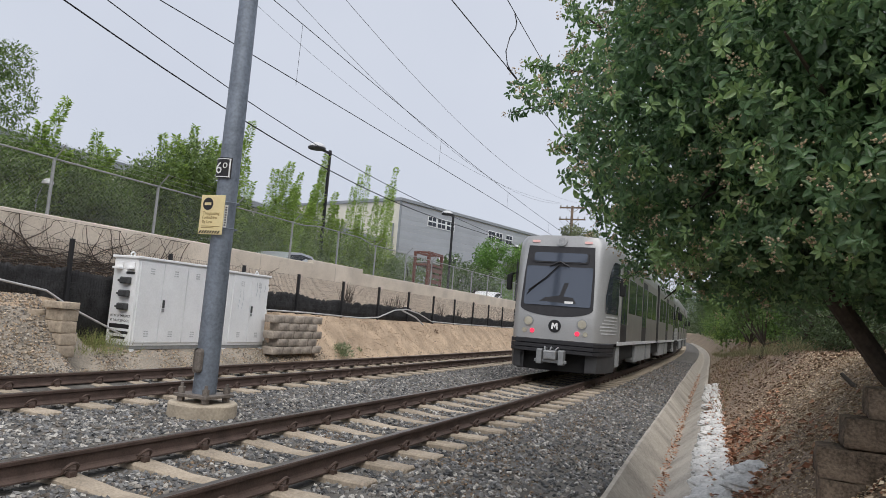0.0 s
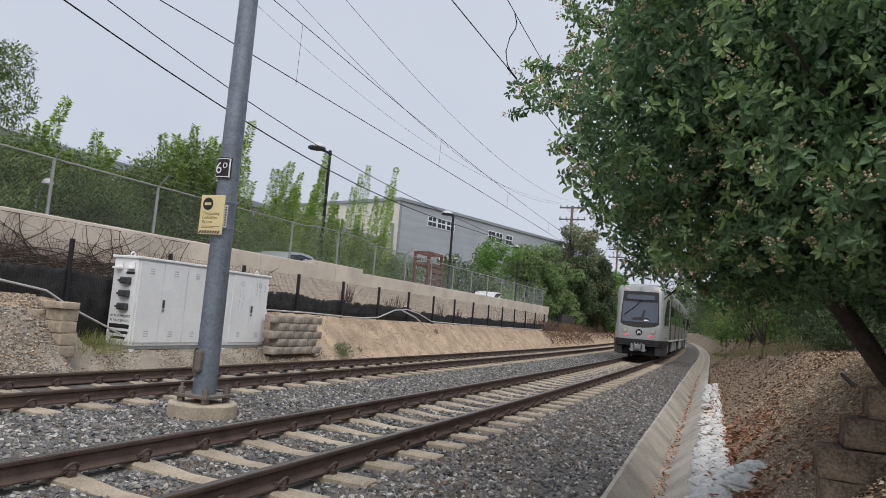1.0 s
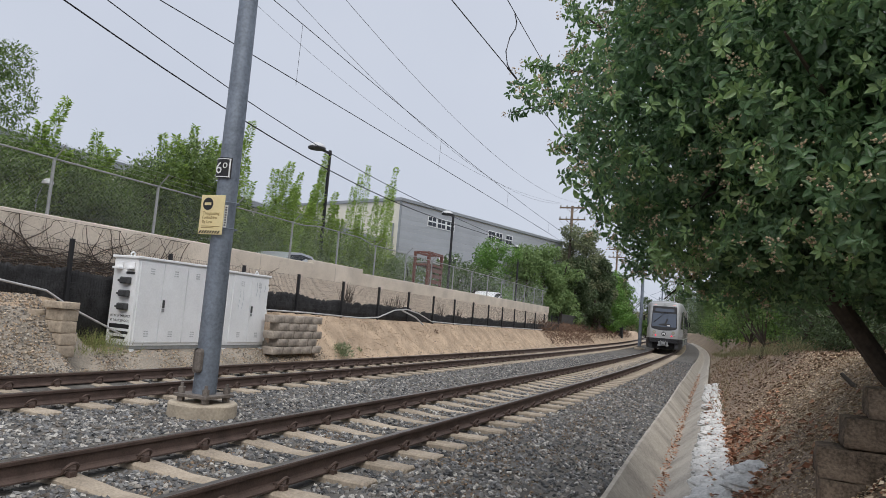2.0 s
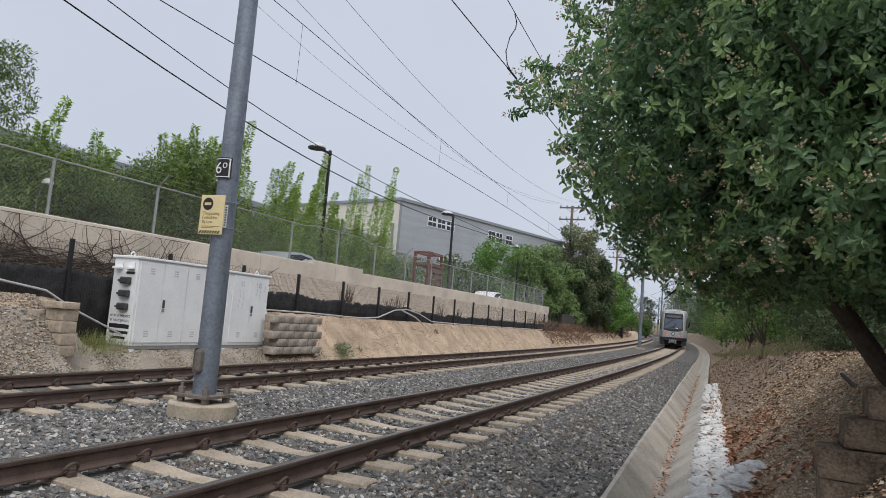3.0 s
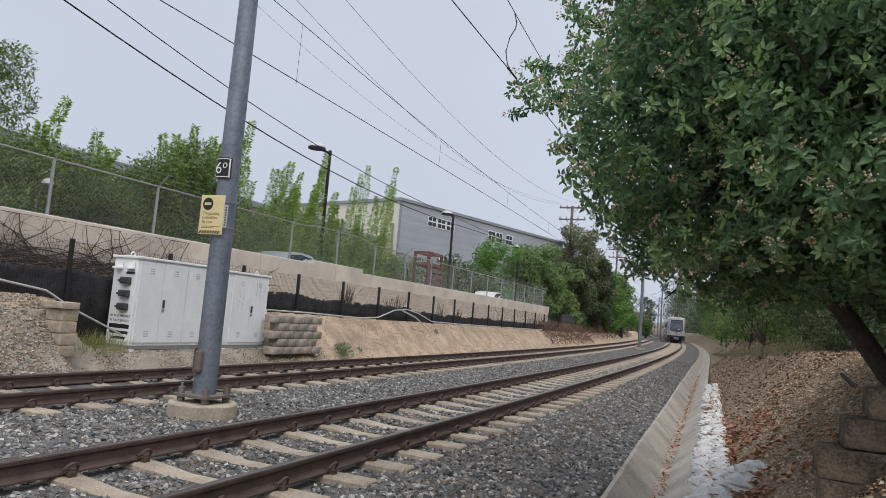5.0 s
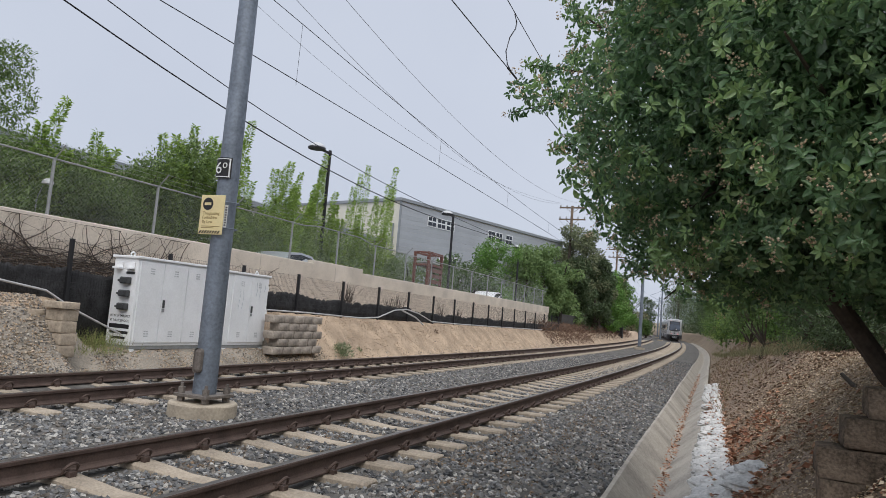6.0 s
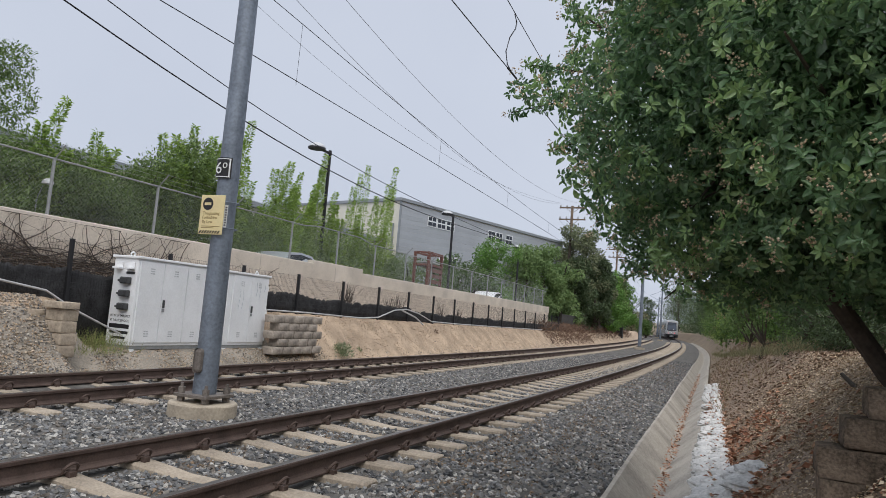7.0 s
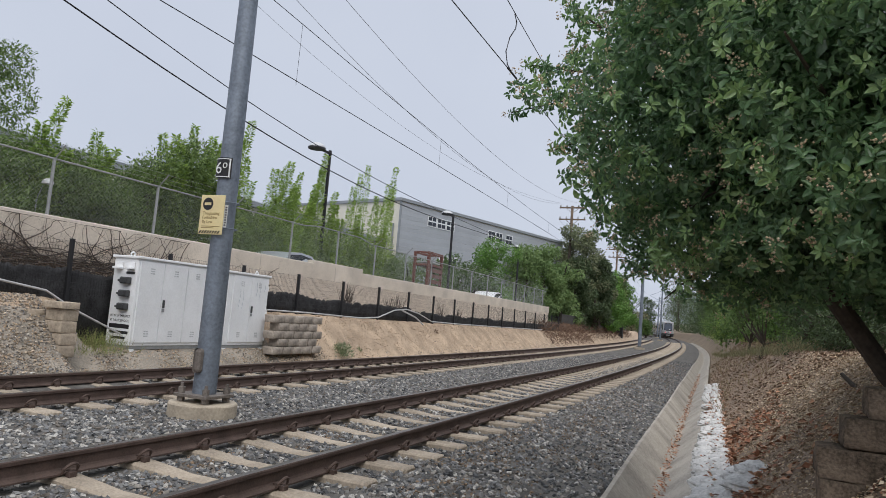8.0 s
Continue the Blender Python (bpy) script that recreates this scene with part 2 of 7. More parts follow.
def build_ground():
    ss = np.concatenate([[-780, -500, -300, -180, -110], np.arange(-70, -4, 6), np.arange(-4, 26, 0.2), np.arange(26, 60, 0.35), np.arange(60, 130, 2.5), np.arange(130, 418, 9), [450, 520, 620, 750, 890]])
    oo = np.concatenate([[-900, -400, -150, -60, -30, -20, -15, -14.1, -13.9, -13.6, -12.6], np.arange(-11.6, -9.45, 0.12), [-9.2, -9, -8.3, -7.55, -7.45, -6.9, -6.2, -5.45, -5.4, -4.8, -4.1, -3.4, -3.05, -3.0, -2.8, -2.4], np.arange(-2.1, 6.0, 0.14), [6.5, 7.5, 9, 12, 20, 40, 120, 600, 2500]])
    S, O = np.meshgrid(ss, oo, indexing="ij")
    Z = height(S, O)
    amp = np.where((O > -12) & (O < -9.6), 0.035, 0) + np.where(O > 0.2, 0.05, 0.0)
    rough = np.array([[noise.noise((a * 1.7, b * 1.7, 3.0)) + 0.5 * noise.noise((a * 4.5, b * 4.5, 9.0)) for b in oo] for a in ss])
    Z = Z + rough * amp * np.clip((34 - S) / 12, 0.15, 1)
    X, Y, B = place(S, O, 0.0)
    V = np.stack([X, Y, B + Z], -1).reshape(-1, 3)
    n, k = len(ss), len(oo)
    faces, mats = [], []
    for i in range(n - 1):
        sm = 0.5 * (ss[i] + ss[i + 1])
        lip = float(ditch_line(sm))
        for j in range(k - 1):
            om = 0.5 * (oo[j] + oo[j + 1])
            wob = 0.25 * noise.noise((sm * 1.3, om * 0.7, 1.0))
            faces.append((i * k + j, i * k + j + 1, (i + 1) * k + j + 1, (i + 1) * k + j))
            if om < -13.7:
                mi = 4
            elif om < -10.0 + wob:
                mi = 2 if (8.6 < sm < 14.2 and om > -11.2) or (sm < 8.7 and om > -10.6) else 1
            elif om < -9.75 + wob:
                mi = 2
            elif om < lip + 0.4:
                mi = 0
            elif sm < 34 + 4 * wob:
                mi = 3
            else:
                mi = 5
            mats.append(mi)
    me = soup("ground", V, faces, [M_BALLAST, M_SAND, M_GRAVEL, M_MULCH, M_LOT, M_GRASS], True)
    me.polygons.foreach_set("material_index", mats)
    solo("ground", me, None, "railway ground with ballast, sandy slope and mulch bank", "ground", kind="structure")


build_ground()
# ---- tracks ----
RAIL = [(-0.075, -0.17), (-0.075, -0.156), (-0.02, -0.14), (-0.011, -0.125), (-0.011, -0.05), (-0.034, -0.038), (-0.036, -0.012), (-0.03, -0.002), (-0.015, 0.0), (0.015, 0.0), (0.03, -0.002), (0.036, -0.012), (0.034, -0.038), (0.011, -0.05), (0.011, -0.125), (0.02, -0.14), (0.075, -0.156), (0.075, -0.17)]


def build_rail(middle, side):
    ss = np.concatenate([np.arange(-40, 60, 1.0), np.arange(60, 400, 2.0)])
    verts, faces, mats = [], [], []
    n = len(RAIL)
    for s in ss:
        verts += [place(s, middle + side * 0.7535 + a, b) for a, b in RAIL]
    for i in range(len(ss) - 1):
        for k in range(n):
            q = (k + 1) % n
            faces.append((i * n + k, i * n + q, (i + 1) * n + q, (i + 1) * n + k))
            mats.append(1 if k in (7, 8, 9) else 0)
    me = soup("running_rail", verts, faces, [M_RAILSIDE, M_RAILTOP])
    me.polygons.foreach_set("material_index", mats)
    return solo("running_rail", me, None, "rust-brown steel running rail with a worn top", "rail", group="running rails")


def clip_mesh():
    """A sprung steel clip: a bent bar over the rail's foot, with its shoulder."""
    pts = [(0.06 + 0.035 * math.sin(a), -0.066 * math.cos(a), 0.03 + 0.062 * math.sin(a)) for a in np.linspace(-0.35, math.pi + 0.1, 11)]
    pts += [(0.03, 0.05, 0.022), (0.008, 0.02, 0.03), (0.005, -0.03, 0.03)]
    bm = tube_bm(pts, 0.0125, 6)
    box_bm(0.05, 0.105, -0.035, 0.035, -0.02, 0.03, 0.008, bm)
    return mesh_of("rail_clip", bm, M_RAILSIDE)


def tie_mesh():
    """A cast concrete sleeper, thinner and dished in its middle, with bevelled edges."""
    bm = bmesh.new()
    rings = []
    for x in (-1.28, -1.26, -1.05, -0.72, -0.4, -0.15, 0.15, 0.4, 0.72, 1.05, 1.26, 1.28):
        t = min(1, max(0, (abs(x) - 0.15) / 0.5))
        w, top = 0.095 + 0.025 * t, -0.215 + 0.045 * t
        if abs(x) > 1.27:
            w, top = w - 0.015, top - 0.015
        rings.append([bm.verts.new(v) for v in ((x, -w - 0.02, -0.36), (x, -w, top - 0.02), (x, -w + 0.02, top), (x, w - 0.02, top), (x, w, top - 0.02), (x, w + 0.02, -0.36))])
    for a, b in zip(rings, rings[1:]):
        for k in range(6):
            bm.faces.new((a[k], a[(k + 1) % 6], b[(k + 1) % 6], b[k]))
    bm.faces.new(rings[0][::-1])
    bm.faces.new(rings[-1])
    return mesh_of("sleeper", bm, M_TIE)


def build_tracks():
    clip, tie = clip_mesh(), tie_mesh()
    rng = random.Random(4)
    for middle, shift in ((NEAR, 0.0), (FAR, 0.33)):
        rails = [build_rail(middle, side) for side in (-1, 1)]
        for i in range(-4, 150):
            s = TIE0 + shift + i * 0.762
            ob = new("sleeper", tie)
            ob.matrix_basis = spot(s, middle + rng.uniform(-0.015, 0.015), -0.008, rng.uniform(-0.5, 0.5))
            tagged(ob, "dusty tan concrete sleeper bedded in ballast", "sleeper", "sleepers")
            if s < 34:
                for rail, side in zip(rails, (-1, 1)):
                    for face in (-1, 1):
                        part("rail_clip", clip, None, rail, m=spot(s, middle + side * 0.7535 + face * 0.03, -0.168) @ Matrix.Rotation(0 if face > 0 else math.pi, 4, "Z"))


TIE0 = 3.35
build_tracks()


def build_ditch():
    """A shallow concrete drain, its two sloping slabs with a rounded invert."""
    sec = [(-0.05, -0.42), (-0.05, -0.25), (0.0, -0.24), (0.02, -0.26), (0.30, -0.55), (0.35, -0.565), (0.40, -0.55), (0.66, -0.335), (0.72, -0.30), (0.80, -0.30), (0.80, -0.45)]
    ss = np.concatenate([np.arange(-12, 30, 0.5), np.arange(30, 140, 2.0)])
    verts, faces, n = [], [], len(sec)
    for s in ss:
        lip = float(ditch_line(s))
        verts += [place(s, lip + a, b + 0.006 * noise.noise((s * 1.1, a * 5, 0))) for a, b in sec]
    for i in range(len(ss) - 1):
        for k in range(n - 1):
            faces.append((i * n + k, i * n + k + 1, (i + 1) * n + k + 1, (i + 1) * n + k))
    solo("drainage_ditch", soup("drainage_ditch", verts, faces, M_CONC), None, "weathered concrete drainage ditch beside the ballast", "ditch", kind="structure")


build_ditch()
# ---- the retaining wall on the far side, with its two fences ----
WALL, CHAIN_S0, POST_GAP = -13.7, 10.12 - 2 * 3.05, 3.05
BLACK, BLACK_S0 = -11.3, 16.3 - 7 * 2.44


def strip(name, sec, s0, s1, step, mat, closed=True):
    """A bar of one section (offset, height) laid along the line."""
    ss = np.linspace(s0, s1, max(2, int((s1 - s0) / step) + 1))
    n, verts, faces = len(sec), [], []
    for s in ss:
        verts += [place(s, a, b) for a, b in sec]
    for i in range(len(ss) - 1):
        for k in range(n if closed else n - 1):
            q = (k + 1) % n
            faces.append((i * n + k, i * n + q, (i + 1) * n + q, (i + 1) * n + k))
    if closed:
        faces += [tuple(range(n))[::-1], tuple(range((len(ss) - 1) * n, len(ss) * n))]
    return soup(name, verts, faces, mat)


def build_wall():
    wall = thing("retaining_wall", "beige concrete block retaining wall with a cast top band", "wall", kind="structure")
    part("core", strip("core", [(WALL, 0.6), (WALL, 2.3), (WALL - 0.2, 2.3), (WALL - 0.2, 0.6)], -8, 58, 1.0, M_MORTAR), None, wall)
    # the cast band steps up once along its length
    part("top_band", strip("top_band", [(WALL + 0.02, 2.25), (WALL + 0.02, 2.79), (WALL, 2.81), (WALL - 0.24, 2.81), (WALL - 0.24, 2.25)], -8, 20.6, 1.0, M_WALLCAP), None, wall)
    part("top_band", strip("top_band", [(WALL + 0.02, 2.25), (WALL + 0.02, 2.90), (WALL, 2.92), (WALL - 0.24, 2.92), (WALL - 0.24, 2.25)], 20.6, 24.2, 1.0, M_WALLCAP), None, wall)
    part("top_band", strip("top_band", [(WALL + 0.02, 2.25), (WALL + 0.02, 2.74), (WALL, 2.76), (WALL - 0.24, 2.76), (WALL - 0.24, 2.25)], 24.2, 58, 1.0, M_WALLCAP), None, wall)
    for s in (8.6, 13.1, 17.6, 22.1):
        part("joint_strip", strip("joint_strip", [(WALL + 0.024, 2.25), (WALL + 0.024, 2.78), (WALL + 0.0, 2.78), (WALL + 0.0, 2.25)], s, s + 0.02, 1, M_MORTAR), None, wall)
    return wall


wall = build_wall()


def build_wall_blocks():
    """Split courses of blocks on the wall's face; the nearest are pieces of their own."""
    me = mesh_of("block", box_bm(-0.02, 0.012, 0.004, 0.386, 0.004, 0.188, 0.004), M_WALLBLOCK)
    verts, faces, count = [], [], 0
    corner = [(x, y, z) for x in (-0.02, 0.012) for y in (0.004, 0.386) for z in (0.004, 0.188)]
    quads = ((0, 1, 3, 2), (4, 6, 7, 5), (0, 4, 5, 1), (2, 3, 7, 6), (0, 2, 6, 4), (1, 5, 7, 3))
    for row in range(7):
        z = 0.92 + row * 0.192
        for i in range(-14, 150):
            s = i * 0.39 + (0.195 if row % 2 else 0)
            if s > 57.5:
                continue
            if 14.2 < s < 33 and row > 0 and count < 290:
                part("block", me, None, wall, m=spot(s, WALL + 0.004, z))
                count += 1
            else:
                m = spot(s, WALL + 0.004, z)
                k = len(verts)
                verts += [tuple(m @ Vector(c)) for c in corner]
                faces += [tuple(k + q for q in f) for f in quads]
    part("block_courses", soup("block_courses", verts, faces, M_WALLBLOCK), None, wall)["kind"] = "stuff"


def wires_soup(name, segs, r, mat, sides=3):
    """Thin straight bars between pairs of points, joined."""
    segs = np.asarray(segs, float)
    a, b = segs[:, 0], segs[:, 1]
    d = b - a
    d /= np.linalg.norm(d, axis=1)[:, None] + 1e-12
    ref = np.where(np.abs(d[:, 2:3]) < 0.9, np.array([[0, 0, 1.0]]), np.array([[1.0, 0, 0]]))
    u = np.cross(d, ref)
    u /= np.linalg.norm(u, axis=1)[:, None]
    v = np.cross(d, u)
    ring = [u * math.cos(k * math.tau / sides) * r + v * math.sin(k * math.tau / sides) * r for k in range(sides)]
    V = np.stack([a + q for q in ring] + [b + q for q in ring], 1).reshape(-1, 3)
    base = (np.arange(len(segs)) * 2 * sides)[:, None]
    F = np.concatenate([base + np.array([[k, (k + 1) % sides, sides + (k + 1) % sides, sides + k]]) for k in range(sides)])
    return soup(name, V, F, mat)


def build_chain_fence():
    fence = thing("chain_link_fence", "grey chain-link fence with barbed wire on the wall", "fence")
    tall = 1.26

    def base(s):
        return 2.80 if s < 20.6 else 2.91 if s < 24.2 else 2.755
    post = mesh_of("post", tube_bm([(0, 0, -0.25), (0, 0, 1.27)], 0.035, 8), M_GALVFENCE, True)
    arm = mesh_of("arm", tube_bm([(0, 0, 1.24), (0.14, 0, 1.38), (0.3, 0, 1.55)], 0.016, 5), M_GALVFENCE)
    for i in range(-2, 18):
        s = CHAIN_S0 + i * POST_GAP + 0.16 * max(0.0, 1 - max(0, i - 2) / 4)
        p = part("post", post, None, fence, m=spot(s, WALL - 0.12, base(s)))
        part("arm", arm, None, p)
    segs_top = []
    ss = np.arange(-3, 58, 1.0)
    for a, b in zip(ss, ss[1:]):
        segs_top.append((place(a, WALL - 0.12, base(a) + 1.25), place(b, WALL - 0.12, base(b) + 1.25)))
    part("top_rail", wires_soup("top_rail", segs_top, 0.022, M_GALVFENCE, 6), None, fence)
    barbed = []
    for k in range(3):
        for a, b in zip(ss, ss[1:]):
            o, h = WALL - 0.12 + 0.1 * (k + 1), 1.25 + 0.1 * (k + 1)
            sag = 0.012 * math.sin(a * 1.7 + k)
            barbed.append((place(a, o, base(a) + h + sag), place(b, o, base(b) + h + sag)))
    for k in range(3):
        n = len(ss) - 1
        part("barbed_wire", wires_soup("barbed_wire", barbed[k * n:(k + 1) * n], 0.004, M_GALVFENCE), None, fence)
    mesh = []
    pitch = 0.1
    for i in range(int(60 / pitch)):
        s = -3 + i * pitch
        for sgn in (-1, 1):
            e = s + sgn * tall
            if -3 <= e <= 57:
                mesh.append((place(s, WALL - 0.12 + sgn * 0.004, base(s) + 0.02), place(e, WALL - 0.12 + sgn * 0.004, base(e) + tall)))
    part("wire_mesh", wires_soup("wire_mesh", mesh, 0.0018, M_GALVFENCE), None, fence)["kind"] = "stuff"


build_chain_fence()


def build_black_fence():
    fence = thing("black_mesh_fence", "black steel mesh fence with torn silt cloth along its foot", "fence")
    post = mesh_of("post", box_bm(-0.035, 0.035, -0.035, 0.035, -0.4, 1.06, 0.008), M_BLACK)
    cap = mesh_of("cap", box_bm(-0.04, 0.04, -0.04, 0.04, 1.06, 1.075, 0.004), M_BLACK)

    def foot(s):
        return 1.12 - 0.006 * min(60, max(0, s - 12))
    lean = random.Random(8)
    for i in range(0, 22):
        s = BLACK_S0 + i * 2.44
        p = part("post", post, None, fence, m=spot(s, BLACK, foot(s)) @ pose(0, 0, 0, 0, lean.uniform(-1.2, 1.2), 0))
        part("cap", cap, None, p)
    segs = []
    for k in range(10):
        z = 0.06 + k * 0.107
        for a in np.arange(BLACK_S0, 51, 1.22):
            segs.append((place(a, BLACK, foot(a) + z), place(a + 1.22, BLACK, foot(a + 1.22) + z)))
    for a in np.arange(BLACK_S0, 51, 0.06):
        segs.append((place(a, BLACK, foot(a) + 0.03), place(a, BLACK, foot(a) + 1.03)))
    part("wire_mesh", wires_soup("wire_mesh", segs, 0.0022, M_BLACK), None, fence)["kind"] = "stuff"
    # cloth tied to the mesh: its upper edge is torn and sags between the posts
    ss = np.arange(BLACK_S0, 50, 0.05)
    verts, faces = [], []
    for i, s in enumerate(ss):
        u = (s - BLACK_S0) / 2.44 % 1
        top = 0.50 + 0.10 * noise.noise((s * 0.35, 4, 0)) + 0.07 * noise.noise((s * 2.2, 0, 2)) - 0.05 * math.sin(u * math.pi) + 0.05 * noise.noise((s * 9, 1, 7)) - 0.16 * max(0.0, noise.noise((s * 5, 3, 1)) - 0.25)
        if s < 9:
            top += 0.05
        if s > 24:
            top -= 0.10
        low = -0.9 if 8.5 < s < 14.4 else -0.1
        for z in (low, top * 0.4, top * 0.8, top):
            verts.append(place(s, BLACK - 0.04 + 0.03 * noise.noise((s * 1.6, z * 3, 5)) + 0.012 * noise.noise((s * 7, z * 5, 2)), foot(s) + z))
    n = 4
    for i in range(len(ss) - 1):
        for k in range(3):
            faces.append((i * n + k, i * n + k + 1, (i + 1) * n + k + 1, (i + 1) * n + k))
    cloth = part("cloth", soup("cloth", verts, faces, M_CLOTH, True), None, fence, "torn black silt cloth")
    mod = cloth.modifiers.new("thick", "SOLIDIFY")
    mod.thickness = 0.004


build_black_fence()

# ---- the train ----
M_GLASS = bpy.data.materials.new("tinted_window_glass")
M_GLASS.use_nodes = True
_g = M_GLASS.node_tree.nodes["Principled BSDF"]
_g.inputs["Base Color"].default_value = (0.035, 0.042, 0.055, 1)
_g.inputs["Roughness"].default_value = 0.05
_g.inputs["Specular IOR Level"].default_value = 0.3
M_SCREEN = bpy.data.materials.new("windscreen_glass")
M_SCREEN.use_nodes = True
_g = M_SCREEN.node_tree.nodes["Principled BSDF"]
_g.inputs["Base Color"].default_value = (0.085, 0.10, 0.13, 1)
_g.inputs["Roughness"].default_value = 0.06
_g.inputs["Metallic"].default_value = 0.35
_g.inputs["Coat Weight"].default_value = 0.8
_g.inputs["Coat Roughness"].default_value = 0.03
M_LENS = material("lamp_lens", (0.5, 0.47, 0.38), 0.15, 0.3, fine=80, bump=0)
M_TAIL = glow("lit_tail_lamp", (0.9, 0.02, 0.05), 1.1)
M_MARK = glow("small_marker_lamp", (0.7, 0.42, 0.4), 0.1)
M_STRIPE = material("pale_grey_stripe", (0.62, 0.63, 0.64), 0.5, bump=0)
M_BADGEW = material("white_badge", (0.8, 0.8, 0.8), 0.5, bump=0)
M_BADGEK = material("black_badge", (0.015, 0.015, 0.017), 0.4, bump=0)
M_COUPLER = material("coupler_steel", (0.3, 0.31, 0.32), 0.5, 0.5, scale=9, fine=50)
M_SKIRT = material("scuffed_equipment_box", (0.36, 0.37, 0.38), 0.6, 0.2, dark=0.7, scale=3, fine=30, bump=0.1)
M_CORNER = material("dark_grey_corner_skirt", (0.06, 0.061, 0.065), 0.55, 0.1, dark=0.7, scale=4)
M_UNDER = material("black_underframe", (0.012, 0.012, 0.013), 0.8)
CAR = 27.0


def train_at(t):
    return 17.2 + 18.5 * t + 0.08 * t * t


NOSE = [(0.0, 0.93), (0.05, 1.02), (0.16, 1.09), (0.4, 1.17), (0.8, 1.235), (1.3, 1.285), (2.2, 1.325)]


def rake(z):
    return 0.3 * max(0.0, (z - 1.5) / 2.15)


def nose_pt(x, z, out=0.0):
    """A point on the raked and slightly bowed end face, at width x."""
    return Vector((x, rake(z) - out, z))


def body_x(y, z):
    """Half width of the shell's corner at a point of its side."""
    r = rake(z)
    return float(np.interp((y - r) / (1 - r / 1.3), [a for a, b in NOSE], [b for a, b in NOSE]))


def shell_mesh():
    bm = bmesh.new()
    zs = [0.98, 1.3, 1.5, 1.75, 1.95, 2.15, 2.35, 2.55, 2.75, 2.95, 3.1]
    rings = []
    st = NOSE + [(CAR - d, w) for d, w in reversed(NOSE)]
    for y, hw in st:
        ring = []
        end = min(y, CAR - y)
        k = max(0, 1 - end / 1.3)
        sgn = 1 if y < CAR / 2 else -1
        prof = [(hw, z) for z in zs] + [(hw - 0.015, 3.36), (hw - 0.05, 3.56), (hw - 0.16, 3.69), (hw * 0.45, 3.73)]
        for x, z in prof:
            ring.append((x, y + sgn * rake(z) * k, z - (0.0 if z < 3.2 else 0.06 * k * (z - 3.2) / 0.4)))
        ring = ring + [(-x, yy, z) for x, yy, z in reversed(ring)]
        rings.append([bm.verts.new(v) for v in ring])
    n = len(rings[0])
    for a, b in zip(rings, rings[1:]):
        for q in range(n - 1):
            bm.faces.new((a[q], a[q + 1], b[q + 1], b[q]))
        bm.faces.new((a[n - 1], a[0], b[0], b[n - 1]))
    for ring, sgn in ((rings[0], -1), (rings[-1], 1)):
        half = n // 2
        rows = []
        for q in range(half):
            a, b = ring[q], ring[n - 1 - q]
            mid = []
            for t in (0.6, 0.2, -0.2, -0.6):
                mid.append(bm.verts.new((a.co.x * t, a.co.y, a.co.z)))
            rows.append([a, *mid, b])
        for r0, r1 in zip(rows, rows[1:]):
            for k in range(5):
                bm.faces.new((r0[k], r0[k + 1], r1[k + 1], r1[k]))
    bmesh.ops.recalc_face_normals(bm, faces=bm.faces[:])
    return bm


def face_panel(outline, out, thick, flip=False):
    """A plate that follows the end face: outline of (x, z), set out from it."""
    bm = bmesh.new()
    m = len(outline)
    front = [bm.verts.new(nose_pt(x, z, out)) for x, z in outline]
    back = [bm.verts.new(nose_pt(x, z, out - thick)) for x, z in outline]
    bm.faces.new(front)
    for i in range(m):
        bm.faces.new((front[i], back[i], back[(i + 1) % m], front[(i + 1) % m]))
    bmesh.ops.triangulate(bm, faces=[f for f in bm.faces if len(f.verts) > 4])
    return bm


def rounded(x0, x1, z0, z1, r, k=4):
    pts = []
    for cx, cz, a0 in ((x1 - r, z1 - r, 0), (x0 + r, z1 - r, 90), (x0 + r, z0 + r, 180), (x1 - r, z0 + r, 270)):
        for i in range(k + 1):
            a = radians(a0 + 90 * i / k)
            pts.append((cx + r * math.cos(a), cz + r * math.sin(a)))
    return pts


def disc(x, z, r, out, thick, n=20):
    return face_panel([(x + r * math.cos(i * math.tau / n), z + r * math.sin(i * math.tau / n)) for i in range(n)], out, thick)


